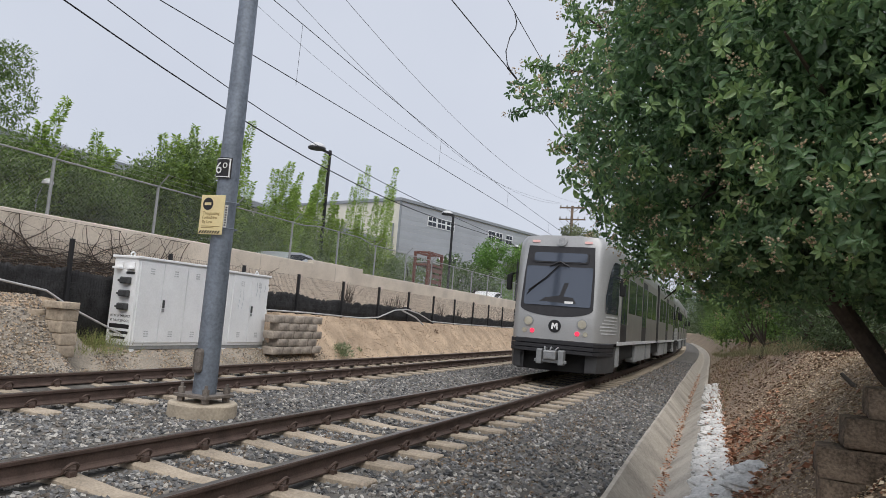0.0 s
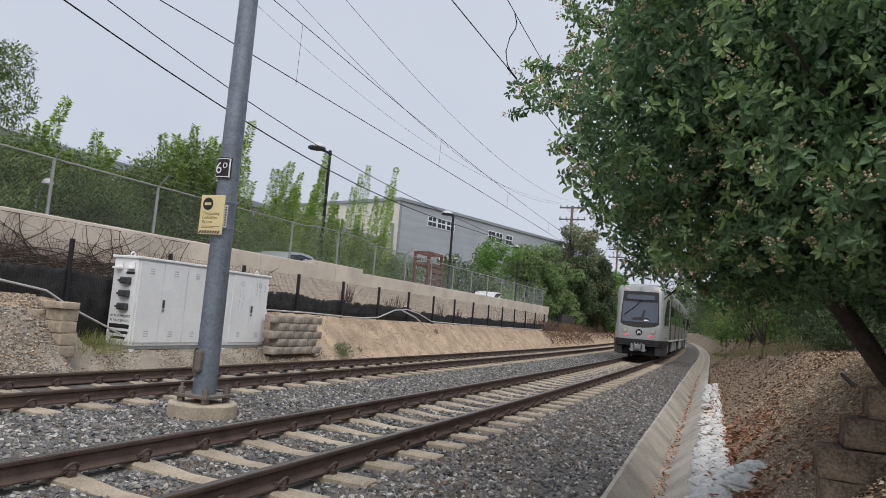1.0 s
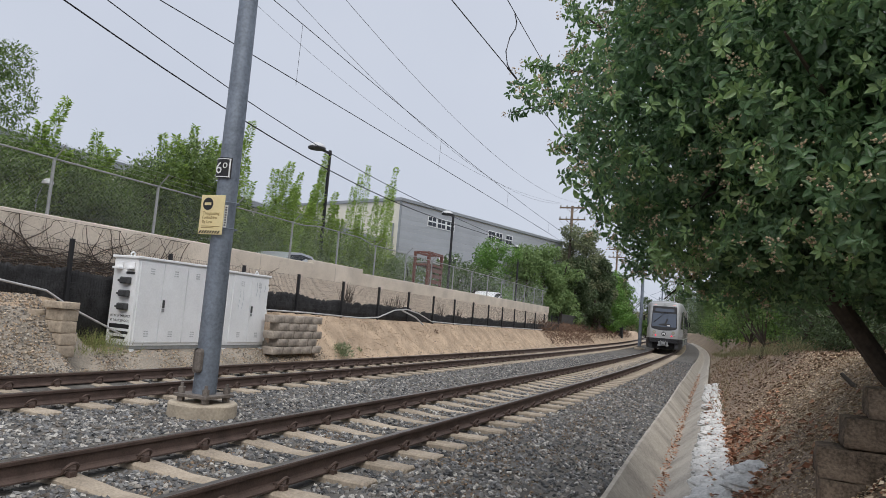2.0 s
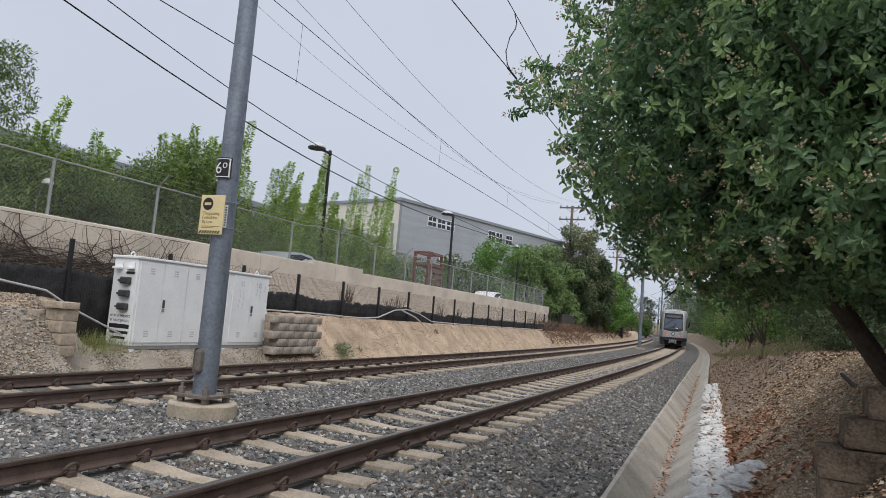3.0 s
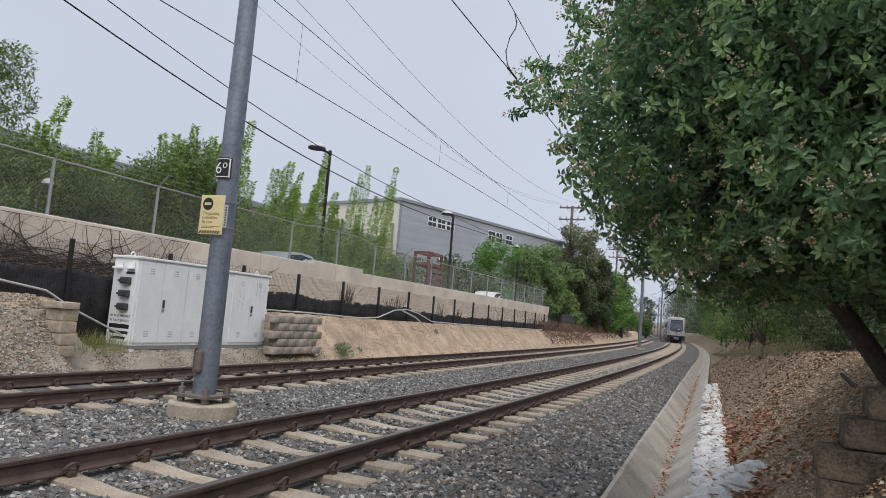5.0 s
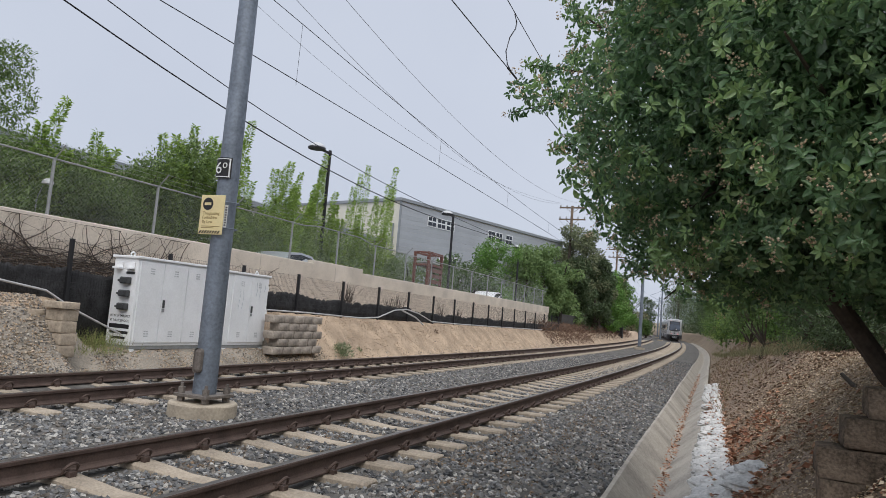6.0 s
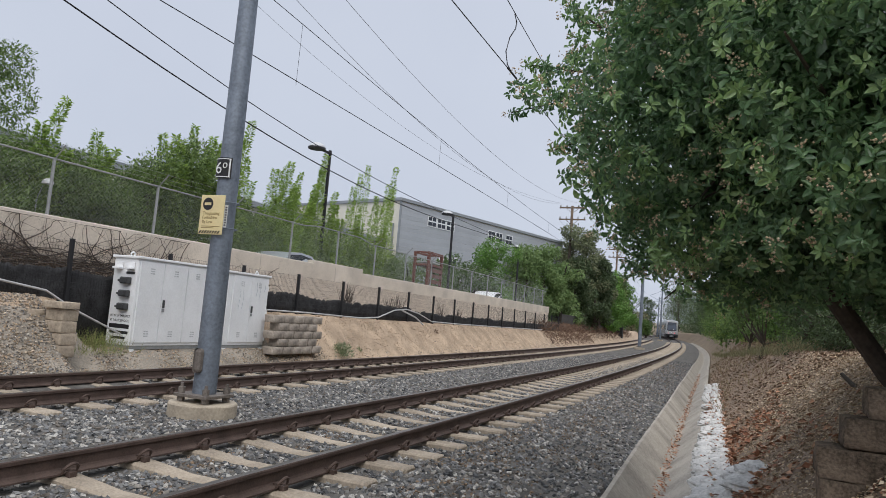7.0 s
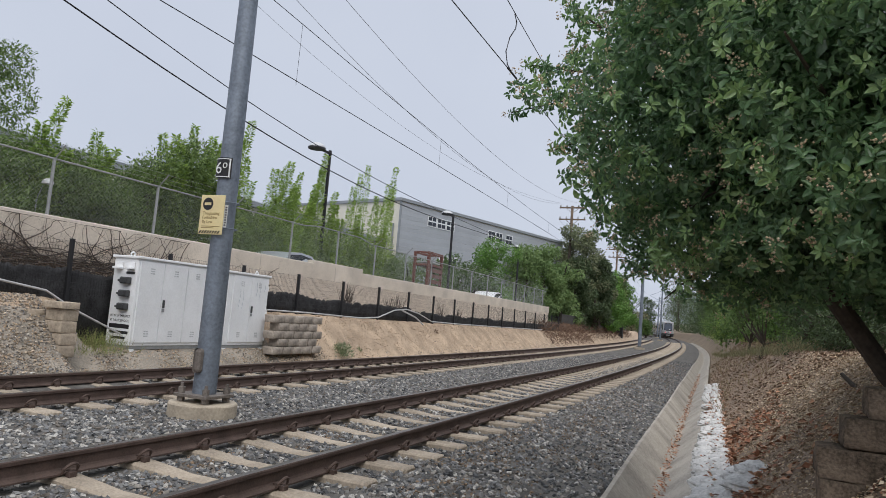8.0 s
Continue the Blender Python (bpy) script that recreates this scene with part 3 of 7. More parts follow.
def build_car():
    car = thing("light_rail_car", "silver-grey light rail car with charcoal front and ribbed sides", "train car", group="coupled rail cars")
    body = part("body", shell_mesh(), M_TRAIN, car, smooth=True)
    for end in (0, 1):
        m = Matrix.Identity(4) if end == 0 else Matrix.Translation((0, CAR, 0)) @ Matrix.Rotation(math.pi, 4, "Z")

        def put(name, bm, mat, parent=car, label="", sm=False):
            bm.transform(m)
            return part(name, bm, mat, parent, label, sm)
        # charcoal mask: from the sign box down to a bowed lower edge under the windscreen
        bow = [(0.925 * math.cos(a), 1.78 - 0.22 * math.sin(a)) for a in np.linspace(0, math.pi, 15)]
        mask = [(0.85, 3.36), (0.895, 2.7), (0.915, 2.2)] + bow + [(-0.915, 2.2), (-0.895, 2.7), (-0.85, 3.36)]
        put("front_mask", face_panel(mask, 0.012, 0.05), M_TRAINDARK, label="charcoal front mask")
        ws = put("windscreen", face_panel(rounded(-0.85, 0.85, 1.83, 2.83, 0.05), 0.03, 0.02), M_SCREEN, label="large tinted windscreen")
        sign = put("destination_sign", face_panel(rounded(-0.72, 0.72, 2.93, 3.22, 0.08), 0.035, 0.03), M_TRAINDARK, label="blank destination sign box")
        put("sign_glass", face_panel(rounded(-0.68, 0.68, 2.96, 3.19, 0.06), 0.042, 0.01), M_SCREEN, sign)
        wp = tube_bm([nose_pt(0.02, 2.9, 0.08), nose_pt(-0.3, 2.55, 0.08), nose_pt(-0.75, 2.18, 0.06)], 0.016, 6)
        tube_bm([nose_pt(-0.3, 2.57, 0.06), nose_pt(-0.78, 2.1, 0.045)], 0.012, 5, wp)
        put("wiper", wp, M_UNDER)
        wp2 = bmesh.new()
        for a, b in (((-0.25, 2.84), (0.0, 2.96)), ((0.0, 2.96), (0.25, 2.84))):
            tube_bm([nose_pt(*a, 0.05), nose_pt(*b, 0.05)], 0.022, 6, wp2)
        put("wiper_housing", wp2, M_TRAINDARK)
        put("number_bars", face_panel([(0.2, 1.9), (0.42, 1.9), (0.42, 1.96), (0.2, 1.96)], 0.034, 0.004), M_BADGEW, ws, "small white number bars")
        # dash and seat seen as dark shapes on the glass inside
        put("seat_back", face_panel([(0.05, 2.08), (0.16, 2.08), (0.27, 2.42), (0.16, 2.42)], 0.032, 0.004), M_TRAINDARK, ws)
        put("dashboard", face_panel([(-0.45, 1.93), (0.5, 1.9), (0.4, 2.05), (0.05, 2.09), (-0.3, 2.03)], 0.0315, 0.004), M_TRAINDARK, ws)
        put("camera_dome", disc(0.0, 3.50, 0.13, 0.05, 0.06), M_TRAIN, label="round roof lamp housing")
        put("dome_lens", disc(0.0, 3.50, 0.09, 0.06, 0.02), M_SKIRT)
        for x in (-0.68, 0.68):
            put("marker_lamp", face_panel(rounded(x - 0.1, x + 0.1, 3.45, 3.51, 0.025), 0.02, 0.04), M_MARK)
            hl = put("headlamp", disc(x, 1.41, 0.13, 0.02, 0.05), M_COUPLER, label="round clear headlamp")
            put("lens", disc(x, 1.41, 0.105, 0.03, 0.02), M_LENS, hl)
            sx = 1 if x > 0 else -1
            put("tail_lamp", disc(x - sx * 0.11, 1.17, 0.055, 0.02, 0.05), M_TAIL, label="lit red tail lamp")
            put("turn_lamp", disc(x + sx * 0.09, 1.17, 0.06, 0.02, 0.05), M_LENS)
        badge = put("badge", disc(0, 1.32, 0.16, 0.016, 0.03, 28), M_BADGEK, label="round black badge with a pale mark")
        put("badge_mark", face_panel([(-0.085, 1.24), (-0.04, 1.24), (-0.035, 1.33), (0, 1.28), (0.035, 1.33), (0.04, 1.24), (0.085, 1.24), (0.07, 1.4), (0.03, 1.4), (0, 1.35), (-0.03, 1.4), (-0.07, 1.4)], 0.022, 0.005), M_BADGEW, badge)
        # ribbed bumper round the nose
        for k, (z, dz) in enumerate(((0.92, 0.085), (0.81, 0.085), (0.705, 0.08))):
            pts = [(-1.26, 0.9), (-1.2, 0.5), (-1.09, 0.14), (-0.97, 0.0), (0.97, 0.0), (1.09, 0.14), (1.2, 0.5), (1.31, 0.9)]
            bm = bmesh.new()
            rows = [[bm.verts.new((x * (1.01 + 0.012), y - 0.04 + dy, zz)) for x, y in pts] for dy, zz in ((0.05, z + dz / 2 + 0.01), (0, z + dz / 2), (0, z - dz / 2), (0.05, z - dz / 2 - 0.01))]
            for a, b in zip(rows, rows[1:]):
                for q in range(len(pts) - 1):
                    bm.faces.new((a[q], a[q + 1], b[q + 1], b[q]))
            put("bumper_rib", bm, M_TRAINDARK)
        # skirts at the corners
        for sx in (-1, 1):
            bm = bmesh.new()
            pts = [(0.86, 0.10), (1.06, 0.16), (1.2, 0.5), (1.29, 1.0), (1.30, 1.5)]
            rows = [[bm.verts.new((sx * (x - t), y + t * 0.4, z)) for x, y in pts] for t, z in ((0, 0.80), (0, 0.45), (0.02, 0.24), (0.08, 0.22), (0.08, 0.8))]
            for a, b in zip(rows, rows[1:]):
                for q in range(len(pts) - 1):
                    bm.faces.new((a[q], a[q + 1], b[q + 1], b[q]))
            put("corner_skirt", bm, M_CORNER, sm=True)
            # side cab window and pale stripes on the corner
            bm = bmesh.new()
            ys = np.linspace(0.40, 1.62, 12)
            cols = []
            for y in ys:
                top = 1.75 + 1.35 * math.sin(min(1, (y - 0.34) / 0.75) * math.pi / 2) ** 0.6
                cols.append([bm.verts.new((sx * (body_x(y, z) + 0.012), y, z)) for z in np.linspace(1.74, min(top, 3.08), 7)])
            for c0, c1 in zip(cols, cols[1:]):
                for k in range(6):
                    bm.faces.new((c0[k], c0[k + 1], c1[k + 1], c1[k]))
            put("cab_window", bm, M_GLASS, label="dark arched cab side window")
            for k in range(6):
                z, y0 = 1.63 - k * 0.085, (0.42 - k * 0.09 if k < 4 else 0.15 + (k - 4) * 0.06)
                bm = bmesh.new()
                ys = np.linspace(y0, 1.55, 8)
                lo = [bm.verts.new((sx * (body_x(y, z) + 0.012), y, z)) for y in ys]
                hi = [bm.verts.new((sx * (body_x(y, z + 0.035) + 0.012), y, z + 0.035)) for y in ys]
                for q in range(7):
                    bm.faces.new((lo[q], lo[q + 1], hi[q + 1], hi[q]))
                put("corner_stripe", bm, M_STRIPE)
            mir = box_bm(sx * 1.5 - 0.07, sx * 1.5 + 0.07, 0.78, 0.90, 2.2, 2.62, 0.03)
            tube_bm([(sx * 1.3, 1.0, 2.7), (sx * 1.5, 0.85, 2.62)], 0.02, 6, mir)
            put("mirror", mir, M_UNDER, label="black wing mirror")
        # added black sheet: stands for the dark of the open space under the nose
        put("gap_shade", box_bm(-1.0, 1.0, 0.3, 0.36, 0.2, 0.9, 0.01), M_UNDER, label="added black sheet for the shaded gap behind the coupler")
        # coupler
        cp = box_bm(-0.16, 0.16, -0.42, -0.05, 0.5, 0.72, 0.03)
        box_bm(-0.34, -0.2, -0.36, -0.1, 0.38, 0.74, 0.02, cp)
        box_bm(0.2, 0.34, -0.36, -0.1, 0.38, 0.74, 0.02, cp)
        box_bm(-0.4, 0.4, -0.3, -0.2, 0.42, 0.5, 0.015, cp)
        tube_bm([(0, -0.1, 0.6), (0, 1.4, 0.6)], 0.09, 8, cp)
        for x in (-0.12, 0.0, 0.12):
            tube_bm([(x, -0.36, 0.72), (x * 1.4, -0.22, 0.8), (x * 1.2, 0.1, 0.72)], 0.02, 6, cp)
        put("coupler", cp, M_COUPLER, label="grey steel automatic coupler")
    # underframe, bogies, equipment boxes
    part("underframe", box_bm(-1.2, 1.2, 0.75, CAR - 0.75, 0.5, 0.985), M_UNDER, car)
    for y in (4.2, 13.5, 22.8):
        bg = part("bogie", box_bm(-1.0, 1.0, y - 1.3, y + 1.3, 0.28, 0.6, 0.05), M_UNDER, car)
        for dy in (-0.95, 0.95):
            for x in (-0.75, 0.75):
                part("wheel", tube_bm([(x - 0.065, y + dy, 0.335), (x - 0.035, y + dy, 0.335), (x + 0.065, y + dy, 0.335)], [0.33, 0.355, 0.33], 18), M_RAILSIDE, bg)
    for sx in (-1, 1):
        for y0, y1 in ((1.9, 2.5), (6.2, 9.4), (9.9, 11.6), (15.6, 18.4), (18.9, 20.8), (24.7, 25.6)):
            part("equipment_box", box_bm(min(sx * 1.28, sx * 1.0), max(sx * 1.28, sx * 1.0), y0, y1, 0.34, 0.9, 0.03), M_SKIRT, car)
        part("side_cladding", box_bm(min(sx * 1.336, sx * 1.3), max(sx * 1.336, sx * 1.3), 1.95, CAR - 1.95, 1.04, 3.12, 0.006), M_STEELSIDE, car, "dull stainless side cladding")
        part("sill_rail", box_bm(min(sx * 1.345, sx * 1.3), max(sx * 1.345, sx * 1.3), 1.7, CAR - 1.7, 0.93, 1.03, 0.01), M_STRIPE, car)
        # doors and windows along the side
        for y0, y1 in ((2.05, 3.3), (7.4, 8.75), (18.2, 19.55), (23.7, 24.95)):
            d = part("door", box_bm(min(sx * 1.34, sx * 1.3), max(sx * 1.34, sx * 1.3), y0, y1, 1.0, 3.05, 0.01), M_TRAINDARK, car, "dark sliding door")
            for a, b in ((y0 + 0.08, (y0 + y1) / 2 - 0.04), ((y0 + y1) / 2 + 0.04, y1 - 0.08)):
                part("door_glass", box_bm(min(sx * 1.348, sx * 1.33), max(sx * 1.348, sx * 1.33), a, b, 1.5, 2.85, 0.008), M_GLASS, d)
        for y0, y1 in ((3.6, 5.3), (5.5, 7.15), (9.05, 10.7), (10.9, 12.5), (14.5, 16.1), (16.3, 17.9), (19.85, 21.5), (21.7, 23.4)):
            w = part("window", box_bm(min(sx * 1.342, sx * 1.3), max(sx * 1.342, sx * 1.3), y0, y1, 1.85, 2.85, 0.01), M_GLASS, car)
            for k in range(7):
                part("side_rib", box_bm(min(sx * 1.345, sx * 1.32), max(sx * 1.345, sx * 1.32), y0 - 0.12, y1 + 0.12, 1.13 + k * 0.085, 1.175 + k * 0.085), M_STEELSIDE, car)
        part("bellows", box_bm(min(sx * 1.345, sx * 1.25), max(sx * 1.345, sx * 1.25), 13.05, 13.95, 0.9, 3.35, 0.02), M_UNDER, car, "black folding articulation bellows")
    # roof gear and pantograph
    for y0, y1 in ((2.2, 5.4), (15.5, 19.0), (20.0, 24.6)):
        part("roof_box", box_bm(-0.75, 0.75, y0, y1, 3.6, 3.86, 0.06), M_SKIRT, car)
    pan = part("pantograph", box_bm(-0.55, 0.55, 8.0, 9.6, 3.7, 3.76, 0.01), M_UNDER, car)
    for x in (-0.4, 0.4):
        part("lower_arm", tube_bm([(x, 8.2, 3.75), (x * 0.8, 9.7, 4.6)], 0.03, 6), M_COUPLER, pan)
        part("upper_arm", tube_bm([(x * 0.8, 9.7, 4.6), (x * 0.9, 8.5, 5.75)], 0.022, 6), M_COUPLER, pan)
    part("contact_strip", tube_bm([(-0.85, 8.5, 5.68), (-0.6, 8.5, 5.8), (0.6, 8.5, 5.8), (0.85, 8.5, 5.68)], 0.025, 6), M_UNDER, pan)
    return car


rear_car = build_car()
front_car = copy_thing(rear_car, spot(60, NEAR))


def car_pose(s):
    a, b = Vector(place(s + 4.2, NEAR)), Vector(place(s + 22.8, NEAR))
    way = (b - a).normalized()
    m = Matrix.Rotation(math.atan2(-way.x, way.y), 4, "Z") @ Matrix.Rotation(math.asin(way.z), 4, "X")
    return Matrix.Translation(a - way * 4.2) @ m


# ---- overhead line ----
def build_pole(s, off, full, label, tall=9.2):
    pole = thing("catenary_pole", label, "catenary pole", spot(s, off), group="catenary poles")
    part("shaft", tube_bm([(0, 0, 0.06), (0, 0, 0.4), (0, 0, 4.5), (0, 0, tall)], [0.153, 0.151, 0.132, 0.1], 16), M_GALV, pole, smooth=True)
    ft = tube_bm([(0, 0, -0.5), (0, 0, -0.06), (0, 0, -0.04)], [0.44, 0.44, 0.425], 28)
    part("footing", ft, M_FOOT, pole, "round concrete footing", True)
    part("base_plate", box_bm(-0.27, 0.27, -0.27, 0.27, 0.03, 0.07, 0.006), M_GALVDIRTY, pole)
    if full:
        for x in (-0.2, 0.2):
            for y in (-0.2, 0.2):
                b = part("anchor_bolt", tube_bm([(x, y, -0.06), (x, y, 0.2)], 0.022, 8), M_GALVDIRTY, pole)
                part("nut", tube_bm([(x, y, 0.07), (x, y, 0.15)], 0.045, 6), M_GALVDIRTY, b)
                part("nut", tube_bm([(x, y, -0.03), (x, y, 0.03)], 0.05, 6), M_GALVDIRTY, b)
        hh = bmesh.new()
        box_bm(-0.07, 0.07, -0.19, -0.14, 0.34, 0.66, 0.045, hh)
        part("hand_hole_cover", hh, M_GALVDIRTY, pole, m=Matrix.Rotation(radians(-6), 4, "Z"))
    # cantilevers to both tracks
    for side, track in ((-1, FAR), (1, NEAR)):
        reach = track - off
        arm = part("cantilever", tube_bm([(0, 0, 8.3), (reach * 0.92, 0, 7.35)], 0.03, 6), M_GALV, pole)
        part("strut", tube_bm([(0, 0, 6.4), (reach * 0.92, 0, 7.35)], 0.03, 6), M_GALV, arm)
        part("steady_arm", tube_bm([(reach * 0.35, 0, 6.75), (reach * 1.0, 0, 6.0)], 0.018, 6), M_GALV, arm)
    return pole


M_FOOT = material("pole_footing_concrete", (0.42, 0.36, 0.28), 0.92, dark=0.65, scale=3, fine=30, bump=0.4)
M_GALVDIRTY = material("rust_stained_zinc", (0.2, 0.175, 0.155), 0.65, 0.4, dark=0.6, scale=8, fine=40)
near_pole = build_pole(7.345, -6.45, True, "tall grey galvanised catenary pole on a round footing")
for s in (62.0, 124, 168, 212):
    build_pole(s, -6.5 if s < 100 else -6.6, False, "grey galvanised catenary pole between the two tracks")


def wire(name, label, pts, r, group="overhead wires", steps=24):
    """A wire through three points of the line (s, offset, height), bowed as it hangs."""
    t = np.linspace(0, 1, steps)
    u = [q[0] for q in pts]
    a = np.linspace(u[0], u[-1], steps)
    deg = min(4, max(1, len(pts) - 2)) if len(pts) > 3 else len(pts) - 1
    fo, fz = np.polyfit(u, [q[1] for q in pts], deg), np.polyfit(u, [q[2] for q in pts], deg)
    line = [place(x, np.polyval(fo, x), np.polyval(fz, x)) for x in a]
    return solo(name, tube_bm(line, r, 5), M_WIRE, label, "wire", group=group)


def between(name, label, a, b, sag, r, group="overhead wires", t0=0.0):
    a, b = Vector(a), Vector(b)
    pts = [a.lerp(b, t) - Vector((0, 0, sag * 4 * t * (1 - t))) for t in np.linspace(t0, 1, 33)]
    return solo(name, tube_bm(pts, r, 5), M_THIN, label, "wire", group=group)


wire("contact_wire", "dark copper contact wire over the far track", [(-50, FAR, 6.0), (10, FAR, 6.0), (73, FAR, 5.75)], 0.0095)
wire("contact_wire", "dark copper contact wire over the near track", [(-50, NEAR, 6.25), (9.3, NEAR, 6.16), (73, NEAR, 5.75)], 0.0095)
wire("messenger_wire", "dark messenger wire over the far track", [(7.3, FAR, 7.50), (11.74, FAR, 7.27), (19.5, FAR, 6.84), (27, FAR, 6.56), (38, FAR, 6.47), (50, FAR, 6.6), (73.5, FAR, 7.5)], 0.008)
wire("messenger_wire", "dark messenger wire over the near track", [(7.3, NEAR, 7.75), (11.8, NEAR, 7.36), (14.4, NEAR, 7.18), (38, NEAR, 6.5), (73.5, NEAR, 7.6)], 0.008)
for tr in (FAR, NEAR):
    wire("contact_wire", "dark contact wire along the far stretch", [(73, tr, 5.75), (200, tr, 5.7)], 0.012)
    wire("messenger_wire", "dark messenger wire along the far stretch", [(73.5, tr, 7.6), (99, tr, 6.8), (124, tr, 7.6)], 0.01)
for s, top in ((11.72, 7.27), (19.5, 6.84), (26.85, 6.56), (34.2, 6.45)):
    solo("dropper", tube_bm([place(s, FAR, top), place(s - 0.02, FAR, 5.9)], 0.004, 5), M_WIRE, "thin dropper wire holding the contact wire", "wire", group="droppers")
jump = [place(12.45, NEAR, 6.14), place(12.12, NEAR, 6.2), place(11.98, NEAR, 6.4), place(12.15, NEAR, 6.75), place(12.45, NEAR, 7.05), place(12.5, NEAR, 7.2), place(12.35, NEAR, 7.3)]
solo("jumper_cable", tube_bm(jump, 0.012, 6), M_WIRE, "short curved jumper between contact and messenger wires", "wire")
solo("wire_clamp", tube_bm([place(12.15, NEAR, 6.145), place(12.75, NEAR, 6.141)], 0.02, 6), M_WIRE, "dark clamp on the contact wire", "clamp")
wire("feeder_cable", "thick black insulated cable sagging above the fence", [(8.9, -12.5, 6.95), (13.9, -12.5, 6.27), (18.2, -12.5, 5.83), (23.9, -12.5, 5.66), (33.7, -12.5, 5.87), (42, -12.5, 6.0)], 0.018)
wire("feeder_cable", "black insulated cable sagging above the fence", [(9.9, -12.5, 7.4), (14, -12.5, 6.83), (18.1, -12.5, 6.4), (21, -12.5, 6.27), (42.0, -12.5, 6.05)], 0.013)
# ---- behind the wall: buildings, lamps, cars ----
M_CREAM = material("cream_stucco", (0.68, 0.65, 0.56), 0.9, dark=0.88, scale=0.6, fine=20, bump=0.15)
M_SIDING = material("grey_lap_siding", (0.40, 0.42, 0.45), 0.75, dark=0.9, scale=0.4, fine=14, bump=0.1, vary=0.05)
M_TRIM = material("grey_metal_trim", (0.3, 0.32, 0.34), 0.6, 0.2)
M_WFRAME = material("white_window_frame", (0.78, 0.79, 0.8), 0.5, bump=0)
M_RED = material("red_oxide_steel", (0.17, 0.07, 0.055), 0.6, dark=0.7)
M_LAMPTOP = material("pale_lamp_dome", (0.55, 0.56, 0.57), 0.4, bump=0)
M_ROOFTILE = material("brown_roof", (0.3, 0.16, 0.1), 0.9)


def build_grey_building():
    turn = Matrix.Translation((-24.04, 45.59, 0)) @ Matrix.Rotation(radians(-15), 4, "Z")
    hall = thing("office_building", "grey sided flat-roofed building with white windows", "building", turn)
    part("wall", box_bm(-22, 0, 0, 25, 0.4, 9.7), M_CREAM, hall, "cream end wall")
    for k in range(27):
        z = 1.4 + k * 0.305
        part("siding_board", box_bm(0.004, 0.03, 0.1, 25, z, z + 0.298, 0.004), M_SIDING, hall)
    part("corner_trim", box_bm(-0.04, 0.06, -0.04, 0.12, 0.4, 9.72), M_TRIM, hall)
    part("roof", box_bm(-22.2, 0.14, -0.14, 25.2, 9.7, 9.95, 0.02), M_TRIM, hall, "flat roof with a thin grey edge")
    part("downpipe", tube_bm([(-0.5, -0.1, 1.5), (-0.5, -0.1, 8.0)], 0.07, 8), M_TRIM, hall)
    for y0, n, z0, z1 in ((3.2, 3, 8.28, 9.12), (11.5, 2, 8.28, 9.2), (14.3, 1, 8.28, 9.2), (15.9, 1, 4.9, 6.0), (5.0, 2, 4.7, 6.2)):
        for i in range(n):
            a = y0 + i * 1.18
            w = part("window", box_bm(0.034, 0.075, a, a + 1.12, z0, z1, 0.01), M_WFRAME, hall, "white framed window")
            for p in range(2):
                for q in range(2):
                    part("pane", box_bm(0.06, 0.082, a + 0.08 + p * 0.5, a + 0.52 + p * 0.5, z0 + 0.07 + q * (z1 - z0) / 2 - 0.01 * q, z0 + (z1 - z0) / 2 - 0.04 + q * ((z1 - z0) / 2 - 0.03)), M_GLASS, w)


def build_cream_building():
    hall = thing("cream_warehouse", "long low cream building with a grey roof edge", "building")
    part("wall", strip("wall", [(-24.3, 0.8), (-24.3, 6.35), (-36, 6.35), (-36, 0.8)], -15, 46.5, 2, M_CREAM), None, hall)
    part("roof", strip("roof", [(-24.0, 6.35), (-24.0, 6.65), (-36.3, 7.3), (-36.3, 6.35)], -15.5, 47, 2, M_TRIM), None, hall, "grey metal roof edge")


def build_lamp(s, off, top):
    lamp = thing("street_lamp", "black lot lamp post with a pale domed head", "street lamp", spot(s, off, 1.5), group="lot lamps")
    part("post", tube_bm([(0, 0, 0), (0, 0, top - 1.5)], [0.085, 0.07], 10), M_BLACK, lamp, smooth=True)
    part("base", tube_bm([(0, 0, -0.3), (0, 0, 0.5)], 0.25, 14), M_CONC, lamp)
    arm = part("arm", box_bm(-0.05, 0.05, -0.75, 0.08, top - 1.68, top - 1.58, 0.015), M_BLACK, lamp)
    prof = [(0.02, 0.17), (0.18, 0.15), (0.3, 0.08), (0.36, 0.0), (0.36, -0.06), (0.3, -0.09), (0.02, -0.09)]
    bm = bmesh.new()
    rings = [[bm.verts.new((r * math.cos(a), -1.05 + r * math.sin(a), top - 1.6 + h)) for a in np.arange(0, math.tau, math.tau / 16)] for r, h in prof]
    for r0, r1 in zip(rings, rings[1:]):
        for k in range(16):
            bm.faces.new((r0[k], r0[(k + 1) % 16], r1[(k + 1) % 16], r1[k]))
    bm.faces.new(rings[-1])
    bm.faces.new(rings[0])
    head = part("head", bm, M_LAMPTOP, lamp, "pale domed lamp head", True)
    part("rim", tube_bm([(0.0, -1.05, top - 1.70), (0, -1.05, top - 1.64)], 0.375, 16), M_BLACK, head)


build_grey_building()
build_cream_building()
for s, top in ((25.4, 8.1), (40.8, 7.8), (57.4, 7.65)):
    build_lamp(s, -16.5, top)


